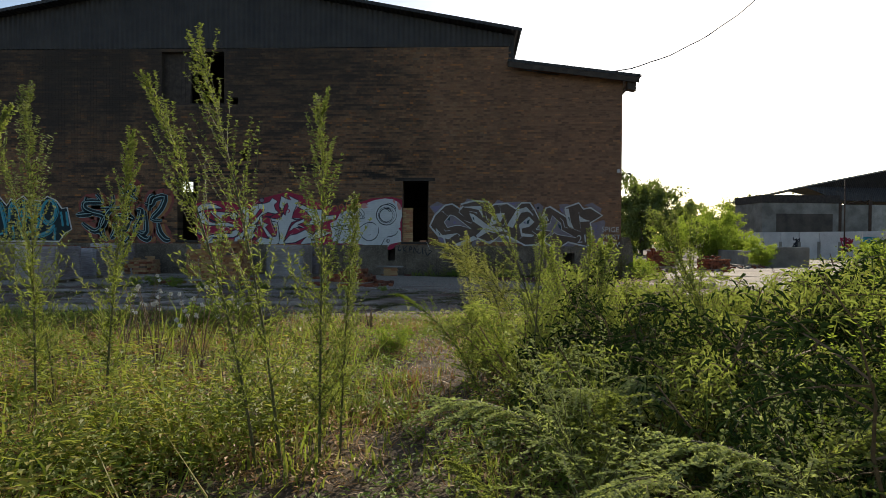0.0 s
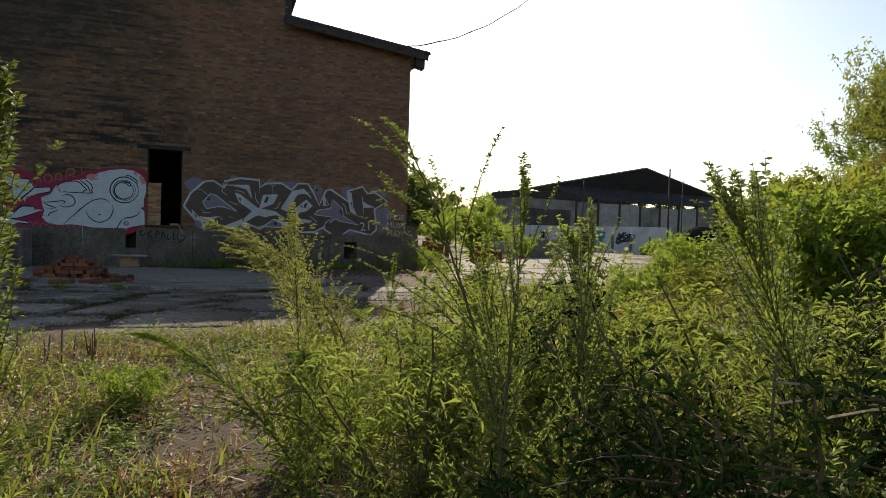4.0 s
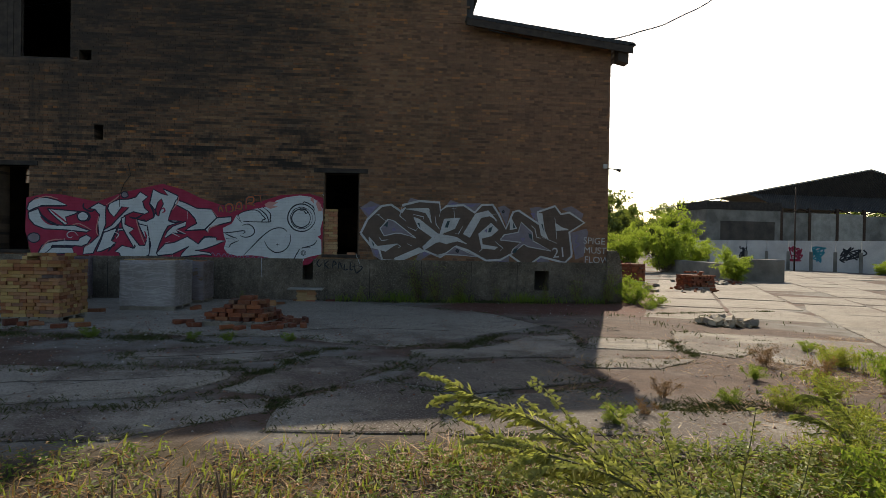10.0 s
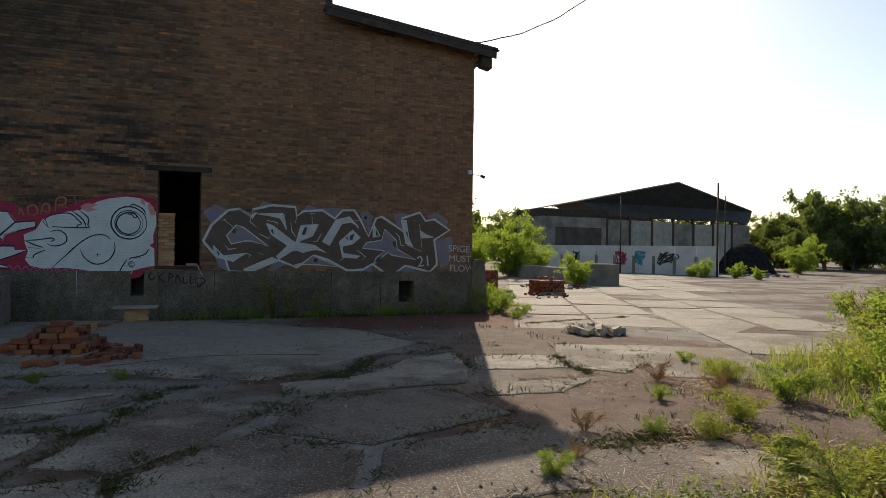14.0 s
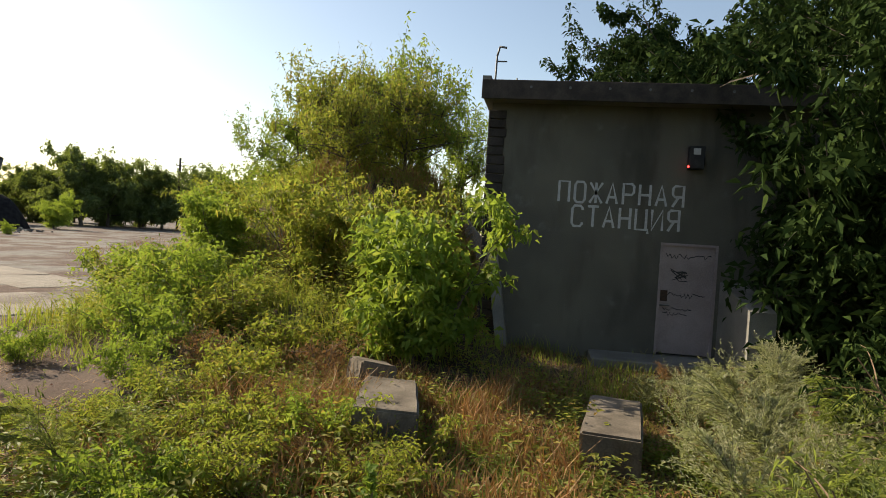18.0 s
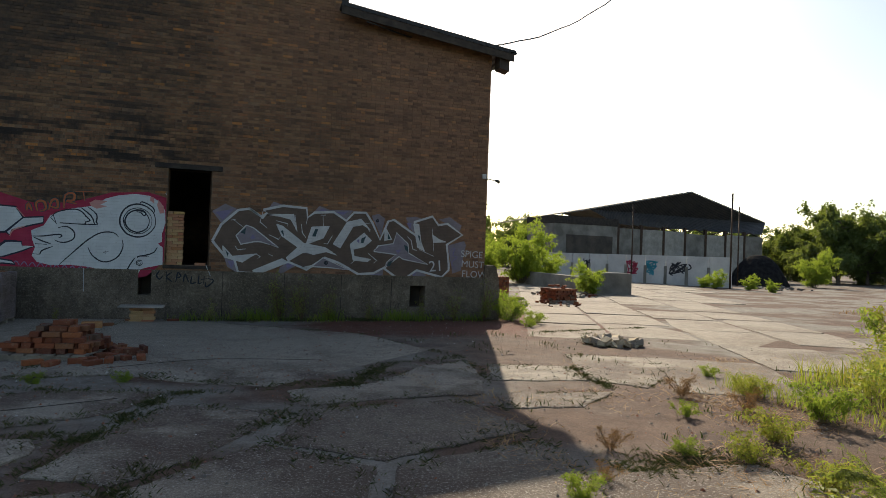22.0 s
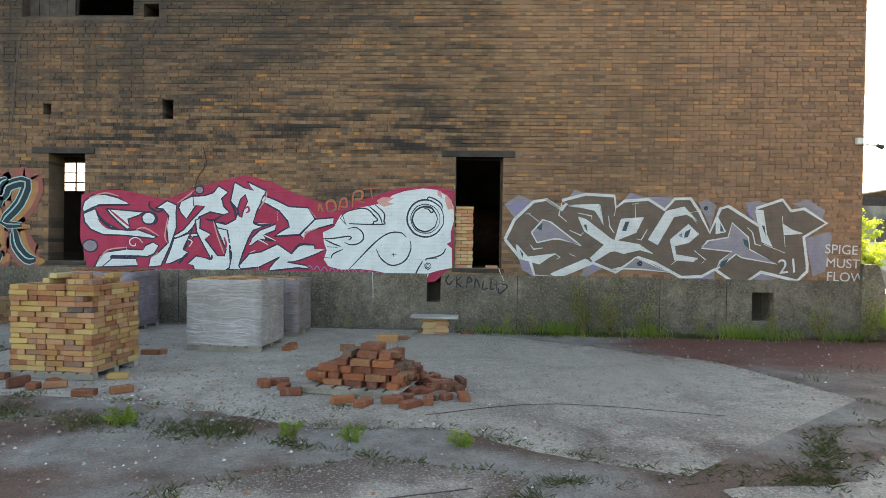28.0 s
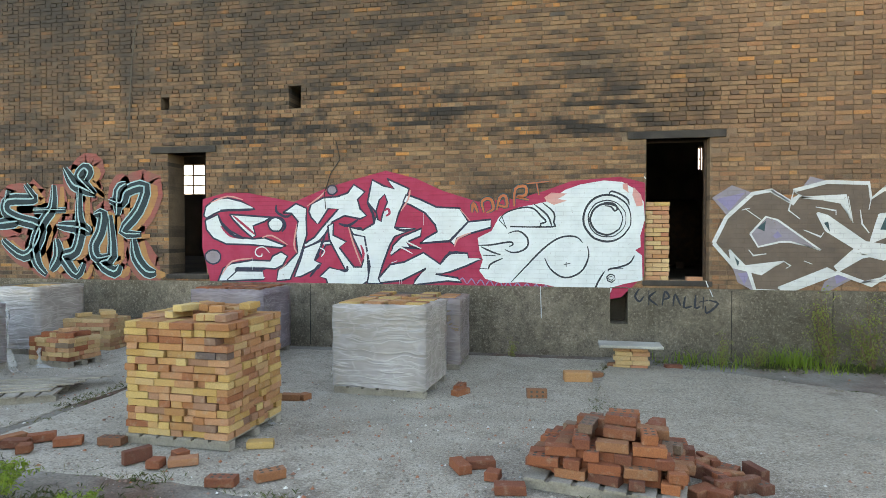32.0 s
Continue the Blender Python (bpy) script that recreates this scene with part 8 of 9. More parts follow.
def bush(seed, w, h, leaves, size, mat, stems=9, wood=None, narrow=0.42, hang=0.2):
    """A shrub: stems fan out from the base, leaves in sprays along twigs, with gaps."""
    rnd = random.Random(seed)
    st, lf = Soup(), Soup()
    tips = []
    for s in range(stems):
        a = rnd.uniform(0, 6.2832)
        out = Vector((math.cos(a), math.sin(a), 0)) * rnd.uniform(0.1, 0.5) * w
        top = Vector((out.x, out.y, h * rnd.uniform(0.6, 1.0)))
        pts = [Vector((out.x * 0.08, out.y * 0.08, -0.05))]
        for k in range(1, 7):
            t = k / 6
            pts.append(Vector((top.x * t ** 0.9, top.y * t ** 0.9, top.z * t)) + Vector((rnd.gauss(0, 0.03), rnd.gauss(0, 0.03), 0)) * h * 0.4)
        st.stem(pts, 0.012 * h ** 0.5, 0.003, 5)
        for b in range(7):
            i = rnd.randint(1, 5)
            p = pts[i].lerp(pts[i + 1], rnd.random())
            d = (rand_dir(rnd, 0.7) + Vector((out.x, out.y, 0)).normalized() * 0.4).normalized() if out.length > 0.01 else rand_dir(rnd, 0.7)
            ln = 0.28 * max(w, h * 0.6) * rnd.uniform(0.5, 1.1)
            tw = [p + d * ln * k / 4 + Vector((0, 0, -hang * 0.3 * ln * (k / 4) ** 2)) for k in range(5)]
            st.stem(tw, 0.005, 0.0015, 3)
            tips.append(tw)
    for k in range(leaves):
        tw = rnd.choice(tips)
        i = rnd.randint(0, 3)
        c = tw[i].lerp(tw[i + 1], rnd.random()) + Vector((rnd.gauss(0, 0.02), rnd.gauss(0, 0.02), rnd.gauss(0, 0.02))) * (1 + h)
        e = Vector((rnd.gauss(0, 1), rnd.gauss(0, 1), rnd.gauss(-0.1, 0.9))).normalized()
        lf.leaf(c, e, e.cross(Vector((rnd.uniform(-1, 1), rnd.uniform(-1, 1), rnd.uniform(-1, 1)))).normalized(), size * rnd.uniform(0.6, 1.3), size * narrow * rnd.uniform(0.7, 1.2), 0.35)
    return [("twig_mass", st.mesh("twig_mass", wood or S_BARK), "stuff"), ("foliage", lf.mesh("foliage", mat), "stuff")]


def tree(seed, h, r, leaves, size, mat, trunk=0.16, low=0.3, spire=0.0):
    """A tapered trunk, limbs, twigs, and a crown of many leaves in uneven clumps."""
    rnd = random.Random(seed)
    st, cr, lf = Soup(), Soup(), Soup()
    pts = [Vector((rnd.gauss(0, 0.03) * k, rnd.gauss(0, 0.03) * k, h * 0.8 * k / 7 - 0.1)) for k in range(8)]
    st.stem(pts, trunk, trunk * 0.25, 9)
    clumps = []
    for b in range(26):
        t = rnd.uniform(low, 1.0)
        i = min(int(t * 7), 6)
        p = pts[i].lerp(pts[i + 1], t * 7 - i)
        a = b * 2.4 + rnd.uniform(-0.4, 0.4)
        ln = r * (0.5 + 0.7 * math.sin(math.pi * min((t - low) / (1 - low) * 0.8 + 0.15, 1))) * rnd.uniform(0.6, 1.1)
        d = Vector((math.cos(a), math.sin(a), rnd.uniform(0.15, 0.9)))
        limb = [p + d * ln * k / 4 + Vector((rnd.gauss(0, 0.06), rnd.gauss(0, 0.06), -0.04 * k * k * ln * 0.25)) for k in range(5)]
        cr.stem(limb, trunk * 0.32, 0.012, 5)
        for k in range(4):
            j = rnd.randint(1, 4)
            q = limb[j] + Vector((rnd.gauss(0, 1), rnd.gauss(0, 1), rnd.gauss(0, 0.7))) * r * 0.16
            cr.stem([limb[j], (limb[j] + q) / 2 + Vector((0, 0, 0.05)), q], 0.014, 0.005, 3)
            clumps.append((q, r * rnd.uniform(0.10, 0.26)))
    shoots = []
    for c, s in clumps:
        for k in range(4):
            d = (Vector((c.x, c.y, 0)).normalized() * rnd.uniform(0.1, 0.9) + Vector((rnd.gauss(0, 0.5), rnd.gauss(0, 0.5), rnd.uniform(0.0, 1.2) + spire))).normalized()
            q = c + d * s * rnd.uniform(0.8, 2.3) * (1 + 0.7 * spire * rnd.random())
            cr.stem([c, (c + q) / 2 + Vector((0, 0, 0.03)), q], 0.007, 0.003, 3)
            shoots.append((c, q))
    for k in range(leaves):
        c, q = rnd.choice(shoots)
        p = c.lerp(q, rnd.random() ** 0.8) + Vector((rnd.gauss(0, 1), rnd.gauss(0, 1), rnd.gauss(0, 1))) * size * 0.45
        e = Vector((rnd.gauss(0, 1), rnd.gauss(0, 1), rnd.gauss(-0.3, 0.8))).normalized()
        lf.leaf(p, e, e.cross(Vector((rnd.uniform(-1, 1), rnd.uniform(-1, 1), rnd.uniform(-1, 1)))).normalized(), size * rnd.uniform(0.6, 1.3), size * 0.45 * rnd.uniform(0.7, 1.2), 0.3)
    return [("trunk", st.mesh("trunk", S_BARK), ""), ("limb_mass", cr.mesh("limb_mass", S_BARK), "stuff"), ("crown", lf.mesh("crown", mat), "stuff")]


def on(x, y, rz=0, s=1.0, dz=0.0):
    return pose(x, y, ground_z(x, y) + dz, 0, 0, rz) @ Matrix.Scale(s, 4)


# tall mugwort stalks beside the path at the start
TALL = [mugwort(1, 2.7, (0.0, 0.03), 2.2, L_OLIVE, 0.20), mugwort(2, 3.1, (-0.20, 0.0), 1.7, L_OLIVE, 0.22), mugwort(3, 2.9, (-0.30, 0.05), 2.0, L_OLIVE, 0.20), mugwort(4, 2.2, (0.08, 0.03), 2.0, L_OLIVE, 0.19)]
for k, (x, y, v, rz, s) in enumerate(((1.87, -19.72, 0, 0, 0.88), (1.98, -19.6, 3, 40, 0.79), (1.62, -19.75, 1, 0, 0.91), (1.47, -19.8, 2, 0, 0.91), (-0.65, -18.9, 0, 80, 0.95), (-0.25, -18.6, 3, 10, 1.05), (-1.2, -19.6, 2, 200, 0.85), (-1.1, -18.9, 3, 120, 1.1), (-2.2, -18.2, 0, 33, 0.8), (-1.7, -19.2, 1, 150, 0.7), (-0.9, -18.3, 1, 60, 0.75))):
    plant_thing("mugwort", TALL[v], on(x, y, rz, s), "tall green mugwort weed with feathery flower sprays", "weed", "tall weeds")

# the dense weed thicket at the right of the path
THICK = [mugwort(11, 1.7, (-0.35, -0.1), 2.2, L_OLIVE, 0.34), mugwort(12, 2.1, (0.25, 0.1), 2.0, L_OLIVE, 0.26), mugwort(13, 1.5, (-0.45, 0.15), 2.2, L_FRESH, 0.36, 0.15), mugwort(14, 1.4, (0.1, -0.35), 1.6, L_OLIVE, 0.32, 0.2), bush(15, 2.0, 1.25, 8000, 0.06, L_OLIVE, 16, S_DRY, 0.2, 1.2), mugwort(16, 1.4, (0.35, 0.2), 2.0, L_OLIVE, 0.36, 0.3, False), bush(17, 2.2, 1.3, 7000, 0.06, L_DARK, 16, S_DRY, 0.2, 1.2)]
rnd = random.Random(120)
spots = [(3.8, -18.6, 1, 0.72), (3.3, -17.75, 2, 0.75), (3.45, -18.2, 4, 0.9), (3.7, -19.3, 0, 0.9), (3.35, -19.9, 2, 0.6), (3.5, -20.6, 3, 0.75), (3.85, -21.3, 3, 0.8), (4.0, -17.9, 5, 0.9), (4.4, -18.3, 4, 1.0), (4.2, -19.7, 6, 1.0), (4.9, -18.1, 5, 0.95), (5.2, -18.8, 4, 1.05), (4.8, -19.4, 0, 1.0), (5.0, -20.3, 6, 1.0), (5.7, -18.6, 5, 0.95), (5.9, -19.5, 6, 1.1), (5.8, -20.6, 4, 1.1), (6.6, -19.4, 5, 1.0), (6.8, -20.4, 4, 1.1), (4.6, -21.2, 6, 1.0), (5.4, -21.6, 2, 0.95), (6.2, -21.8, 0, 1.0), (4.1, -22.2, 3, 0.7), (3.2, -21.3, 3, 0.55), (7.4, -19.8, 5, 0.9), (7.5, -21.2, 6, 1.1), (4.4, -20.6, 2, 1.0), (3.15, -17.3, 4, 0.5), (3.9, -20.3, 4, 0.8), (3.55, -17.2, 5, 0.7), (4.5, -17.4, 5, 0.7), (5.3, -17.9, 5, 0.8)]
for x, y, v, s in spots:
    plant_thing("thicket_weed", THICK[v], on(x, y, rnd.uniform(0, 360), s), "leafy weed in a dense wild thicket beside the path", "weed", "thicket weeds")

# upright yellow-green weed and the feathery dark stalks that lean over the path
UPRIGHT = mugwort(18, 1.72, (-0.05, 0.0), 1.3, L_PALE, 0.26, 0.0, True, 0.85)
plant_thing("upright_weed", UPRIGHT, on(2.9, -18.1, 0, 0.86), "yellow-green upright weed with feathery side sprays", "weed")
LEANER = mugwort(19, 1.55, (-0.55, 0.1), 1.5, L_FRESH, 0.22, -0.12, True, 0.6)
plant_thing("leaning_weed", LEANER, on(3.0, -18.35, 0, 0.85), "fresh green weed leaning low over the path", "weed", "leaning weeds")
FEATHER = [mugwort(41, 1.85, (-0.22, -0.02), 1.0, L_OLIVE, 0.30, -0.06, True, 0.6), mugwort(42, 1.7, (0.06, 0.0), 1.0, L_OLIVE, 0.26, 0.0, True, 0.6)]
for x, y, v, s in ((3.5, -19.3, 0, 0.97), (3.28, -19.4, 1, 0.93), (3.65, -19.2, 1, 0.88)):
    plant_thing("feathery_weed", FEATHER[v], on(x, y, 0, s), "tall weed with loose dark feathery seed sprays", "weed", "feathery weeds")
L_SAGE = make_leaf("sage_leaf", ((0.0, (0.28, 0.33, 0.14)), (0.5, (0.40, 0.44, 0.20)), (1.0, (0.52, 0.53, 0.28))), 0.55)
SILVERY = [mugwort(43, 1.35, (-0.45, -0.3), 1.5, L_SAGE, 0.42, -0.25, True, 0.7), mugwort(44, 1.2, (-0.2, -0.5), 1.4, L_SAGE, 0.45, -0.35, True, 0.7)]
for x, y, v, s, rz in ((3.55, -20.9, 0, 1.0, 0), (3.3, -21.2, 1, 0.8, 20), (3.95, -21.2, 1, 1.0, -25), (3.7, -20.2, 0, 0.9, 30), (4.4, -21.5, 0, 1.0, -15), (3.9, -19.7, 1, 1.1, 10), (4.9, -20.9, 1, 1.1, 40)):
    plant_thing("silvery_weed", SILVERY[v], on(x, y, rz, s), "drooping silvery-green weed with beaded sprays beside the path", "weed", "silvery weeds")

# the bent flowering stalk and its neighbours at the edge of the concrete
BENT = mugwort(21, 1.85, (-0.05, 0.01), 1.5, L_PALE, 0.22, -0.52, True, 0.75)
for x, y, rz, s in ((3.28, -16.7, 0, 0.96), (3.38, -16.6, 18, 0.9), (3.22, -16.62, -14, 0.84), (3.44, -16.72, 6, 0.8)):
    plant_thing("bent_weed", BENT, on(x, y, rz, s), "pale green flowering weed stalk bent over to one side", "weed", "bent weeds")
SLIM = mugwort(22, 1.5, (0.05, 0.0), 0.8, L_FRESH, 0.16)
for x, y, s in ((3.75, -16.3, 0.8), (3.95, -16.5, 0.7), (3.1, -16.6, 0.45)):
    plant_thing("slim_weed", SLIM, on(x, y, x * 90, s), "slim upright green weed at the edge of the concrete", "weed", "slim weeds")
ARCH = mugwort(23, 1.5, (-0.4, 0.0), 1.8, L_OLIVE, 0.34, -0.35, False)
for x, y, s, rz in ((5.9, -13.6, 0.6, 0), (6.2, -13.9, 0.55, 25), (5.6, -14.0, 0.5, -30)):
    plant_thing("arching_weed", ARCH, on(x, y, rz, s), "dark arching weed bush with thin brown stems", "weed", "arching weeds")
LOW = bush(24, 1.3, 0.7, 1900, 0.078, L_FRESH, 10, S_STEM, 0.4)
LOWD = bush(25, 1.3, 0.55, 1700, 0.07, L_YELLOW, 10, S_DRY, 0.35)
LOWY = bush(26, 1.0, 0.55, 1500, 0.066, L_YELLOW, 9, S_DRY, 0.35)
LOWR = bush(27, 0.8, 0.5, 900, 0.05, L_DRY, 9, S_DRY, 0.3)
for x, y, v, s in ((5.5, -14.4, 0, 0.9), (6.0, -14.6, 1, 1.0), (6.6, -14.1, 1, 1.0), (5.0, -14.9, 0, 0.7), (6.9, -15.0, 0, 0.9), (7.4, -13.4, 1, 1.0), (6.5, -13.2, 1, 0.8), (8.0, -12.6, 0, 0.9), (-1.35, -14.2, 0, 0.55), (-0.75, -14.0, 0, 0.5), (1.9, -16.0, 0, 0.45), (7.6, -14.4, 2, 1.0), (8.3, -13.6, 2, 1.1), (8.9, -12.9, 3, 1.0), (9.2, -11.9, 0, 1.0), (7.0, -15.8, 1, 0.9), (6.2, -15.7, 1, 0.9), (8.9, -14.4, 3, 1.1), (9.6, -13.6, 2, 1.2), (10.2, -12.6, 2, 1.3), (10.9, -11.6, 0, 1.3), (11.6, -10.7, 0, 1.3), (12.6, -9.6, 1, 1.3), (9.9, -11.4, 0, 0.9), (5.7, -16.4, 1, 0.7), (7.0, -15.3, 2, 1.3), (7.25, -14.7, 3, 1.3), (6.6, -15.1, 3, 0.9), (6.9, -14.6, 2, 1.2), (7.7, -16.6, 3, 0.9), (9.7, -16.7, 3, 0.7), (10.6, -19.3, 3, 0.8), (11.4, -18.6, 3, 0.5), (6.4, -12.6, 1, 0.6), (13.4, -8.6, 0, 1.3), (14.6, -7.6, 1, 1.4)):
    plant_thing("low_weed", (LOW, LOWD, LOWY, LOWR)[v], on(x, y, x * 77, s * (0.72 if 4.5 < x < 8.2 and y < -12.4 else 1.0)), ("low fresh green weed bush", "low olive weed bush with thin stems", "low yellowing weed bush", "low dry rust-brown weed")[v] + " on the verge", "weed", "low weeds")

for x, y, v, s in ((5.3, -11.3, 3, 0.42), (5.9, -11.6, 0, 0.22), (6.9, -10.4, 0, 0.24), (7.6, -9.5, 3, 0.55), (7.9, -10.3, 3, 0.5), (4.4, -12.3, 0, 0.26), (4.8, -12.0, 3, 0.3), (6.4, -11.9, 1, 0.4), (7.2, -11.4, 1, 0.5), (8.6, -9.6, 1, 0.5), (8.4, -10.9, 0, 0.6), (9.0, -8.4, 0, 0.25)):
    plant_thing("yard_weed", (LOW, LOWD, LOWY, LOWR)[v], on(x, y, x * 50, s), ("small green weed", "small olive weed", "small yellowing weed", "dry brown brushwood tuft")[v] + " on the dusty yard", "weed", "yard weeds")

# silvery arching weeds in front of the station, sunlight included in their leaf colour
SILV = [mugwort(31, 0.95, (0.3, 0.0), 2.4, L_SILVER, 0.46, 0.3, False, 0.8), mugwort(32, 1.15, (-0.25, 0.1), 2.4, L_SILVER, 0.44, -0.3, False, 0.8)]
rnd = random.Random(33)
for k in range(58):
    x, y = rnd.uniform(4.8, 10.2), rnd.uniform(-21.0, -17.9)
    if y > -18.4 and 7.6 < x < 9.0:
        continue
    plant_thing("silvery_weed", SILV[k % 2], on(x, y, rnd.uniform(0, 360), rnd.uniform(0.6, 1.0)), "arching silvery-grey weed with small pale leaves", "weed", "silvery weeds")

# bushes around the station and trees on the bank
ASH = bush(41, 2.5, 2.35, 7500, 0.135, L_FRESH, 16, S_BARK, 0.45)
plant_thing("bush", ASH, on(9.9, -15.2, 0, 1.0, -0.1), "bright green leafy bush beside the concrete block", "bush", "bank bushes")
ASH2 = bush(42, 3.0, 2.6, 7000, 0.13, L_YELLOW, 16, S_BARK, 0.42)
plant_thing("bush", ASH2, on(12.9, -12.6, 40, 0.85, -0.1), "yellow-green leafy bush at the foot of the bank", "bush", "bank bushes")
plant_thing("bush", ASH, on(13.8, -10.4, 130, 0.72, -0.1), "green leafy bush at the foot of the bank", "bush", "bank bushes")
plant_thing("bush", ASH2, on(16.4, -8.6, 200, 0.7, -0.1), "yellow-green leafy bush at the end of the bank", "bush", "bank bushes")
plant_thing("bush", ASH2, on(12.0, -14.2, 250, 0.85, 0.0), "yellow-green leafy bush on the bank's edge", "bush", "bank bushes")
T1 = tree(51, 4.2, 1.9, 7500, 0.15, L_FRESH, 0.09, 0.08, 1.6)
T2 = tree(52, 3.9, 1.8, 7000, 0.15, L_YELLOW, 0.09, 0.06, 1.6)
for x, y, v, rz, s in ((18.2, -13.2, 0, 0, 0.80), (20.2, -10.4, 1, 60, 0.78), (19.6, -8.8, 0, 130, 0.6), (16.8, -11.4, 1, 250, 0.66), (22.5, -14.0, 0, 310, 0.8), (16.6, -13.4, 1, 30, 0.62), (19.6, -12.0, 0, 170, 0.78), (18.0, -10.0, 0, 90, 0.62), (15.4, -12.4, 1, 200, 0.5)):
    plant_thing("bank_tree", (T1, T2)[v], on(x, y, rz, s, -0.15), "young leafy tree growing on the earth bank", "tree", "bank trees")
BIG = tree(53, 9.0, 4.3, 60000, 0.155, L_DARK, 0.28, 0.06)
# the rear copies are added to block sky light from the front crown
for x, y, rz, k in ((10.9, -23.8, 0, 1.0), (21.4, -20.6, 140, 0.95), (11.2, -26.0, 250, 1.0), (17.5, -25.0, 60, 1.0), (13.2, -26.4, 20, 1.0), (9.6, -25.6, 200, 0.9)):
    plant_thing("shade_tree", BIG, on(x, y, rz, k, -0.2), "large dark leafy tree hanging over the station", "tree", "shade trees")
DROOP = bush(54, 3.0, 3.4, 14000, 0.135, L_DARK, 18, S_BARK, 0.42, 1.0)
for x, y, rz, k in ((11.95, -21.5, 0, 1.05), (10.7, -21.7, 100, 1.15), (11.6, -22.4, 200, 0.95), (9.2, -23.0, 300, 1.25), (11.5, -21.4, 60, 1.5), (10.0, -22.4, 10, 1.5)):
    plant_thing("bush", DROOP, on(x, y, rz, k, -0.1), "dark drooping shrub beside the wing wall", "bush", "dark shrubs")

# bright bushes by the far yard and trees along the horizon
FB = bush(61, 5.0, 4.6, 9000, 0.22, L_LIME, 18, S_BARK, 0.45)
for x, y, rz, s in ((20.2, 22.0, 0, 0.85), (18.6, 24.5, 90, 0.7), (23.0, 23.5, 200, 0.6)):
    plant_thing("bush", FB, pose(x, y, -0.1, 0, 0, rz) @ Matrix.Scale(s, 4), "bright green bush in the sunny yard", "bush", "yard bushes")
for x, y, s in ((9.2, -0.5, 0.62), (9.35, 0.4, 0.8), (9.3, 1.4, 0.85), (9.6, -1.2, 0.38), (9.4, 2.8, 0.8), (9.1, -1.9, 0.25)):
    plant_thing("corner_weed", LOW, pose(x, y, -0.04, 0, 0, x * 200) @ Matrix.Scale(s * 1.3, 4), "green weeds growing at the corner of the hall", "weed", "corner weeds")
for b, d, s in (((0.518, 0.855), 33, 0.36), ((0.667, 0.745), 50, 0.3), ((0.70, 0.714), 50, 0.25), ((0.72, 0.694), 48, 0.2), ((0.655, 0.755), 51, 0.22)):
    p = away(b[0], b[1], d)
    plant_thing("bush", FB, pose(p.x, p.y, -0.1, 0, 0, d * 50) @ Matrix.Scale(s, 4), "small green bush beside the yard walls", "bush", "yard bushes")
FT = [tree(71, 10.0, 4.2, 15000, 0.45, L_FAR, 0.25, 0.03), tree(72, 8.5, 4.6, 15000, 0.45, L_FAR, 0.25, 0.02)]
rnd = random.Random(73)
for k in range(46):
    a = radians(12 + k * 1.6 + rnd.uniform(-0.6, 0.6))
    d = rnd.uniform(88, 112) if k > 21 else rnd.uniform(105, 135)
    x, y = E0.x + d * math.sin(a), E0.y + d * math.cos(a)
    plant_thing("far_tree", FT[k % 2], pose(x, y, -0.3, 0, 0, rnd.uniform(0, 360)) @ Matrix.Scale(rnd.uniform(0.65, 1.05), 4), "leafy tree in the far row behind the yard", "tree", "far trees")
p = away(0.7558, 0.6548, 66)
plant_thing("far_tree", FB, pose(p.x, p.y, -0.2) @ Matrix.Scale(0.72, 4), "grey-green round bush behind the yard", "tree", "far trees")
for b, d, s, v in (((0.7715, 0.6297), 86, 0.98, 0), ((0.795, 0.607), 88, 0.88, 1), ((0.748, 0.664), 92, 0.72, 1), ((0.818, 0.575), 90, 0.80, 0), ((0.735, 0.678), 96, 0.66, 0)):
    p = away(b[0], b[1], d)
    plant_thing("far_tree", FT[v], pose(p.x, p.y, -0.3, 0, 0, d * 31) @ Matrix.Scale(s, 4), "tall dark green tree standing beyond the yard", "tree", "far trees")
p = away(11.5, 36.0, 62)
plant_thing("far_tree", FT[1], pose(p.x, p.y, -0.2) @ Matrix.Scale(0.85, 4), "leafy tree beyond the corner of the hall", "tree", "far trees")


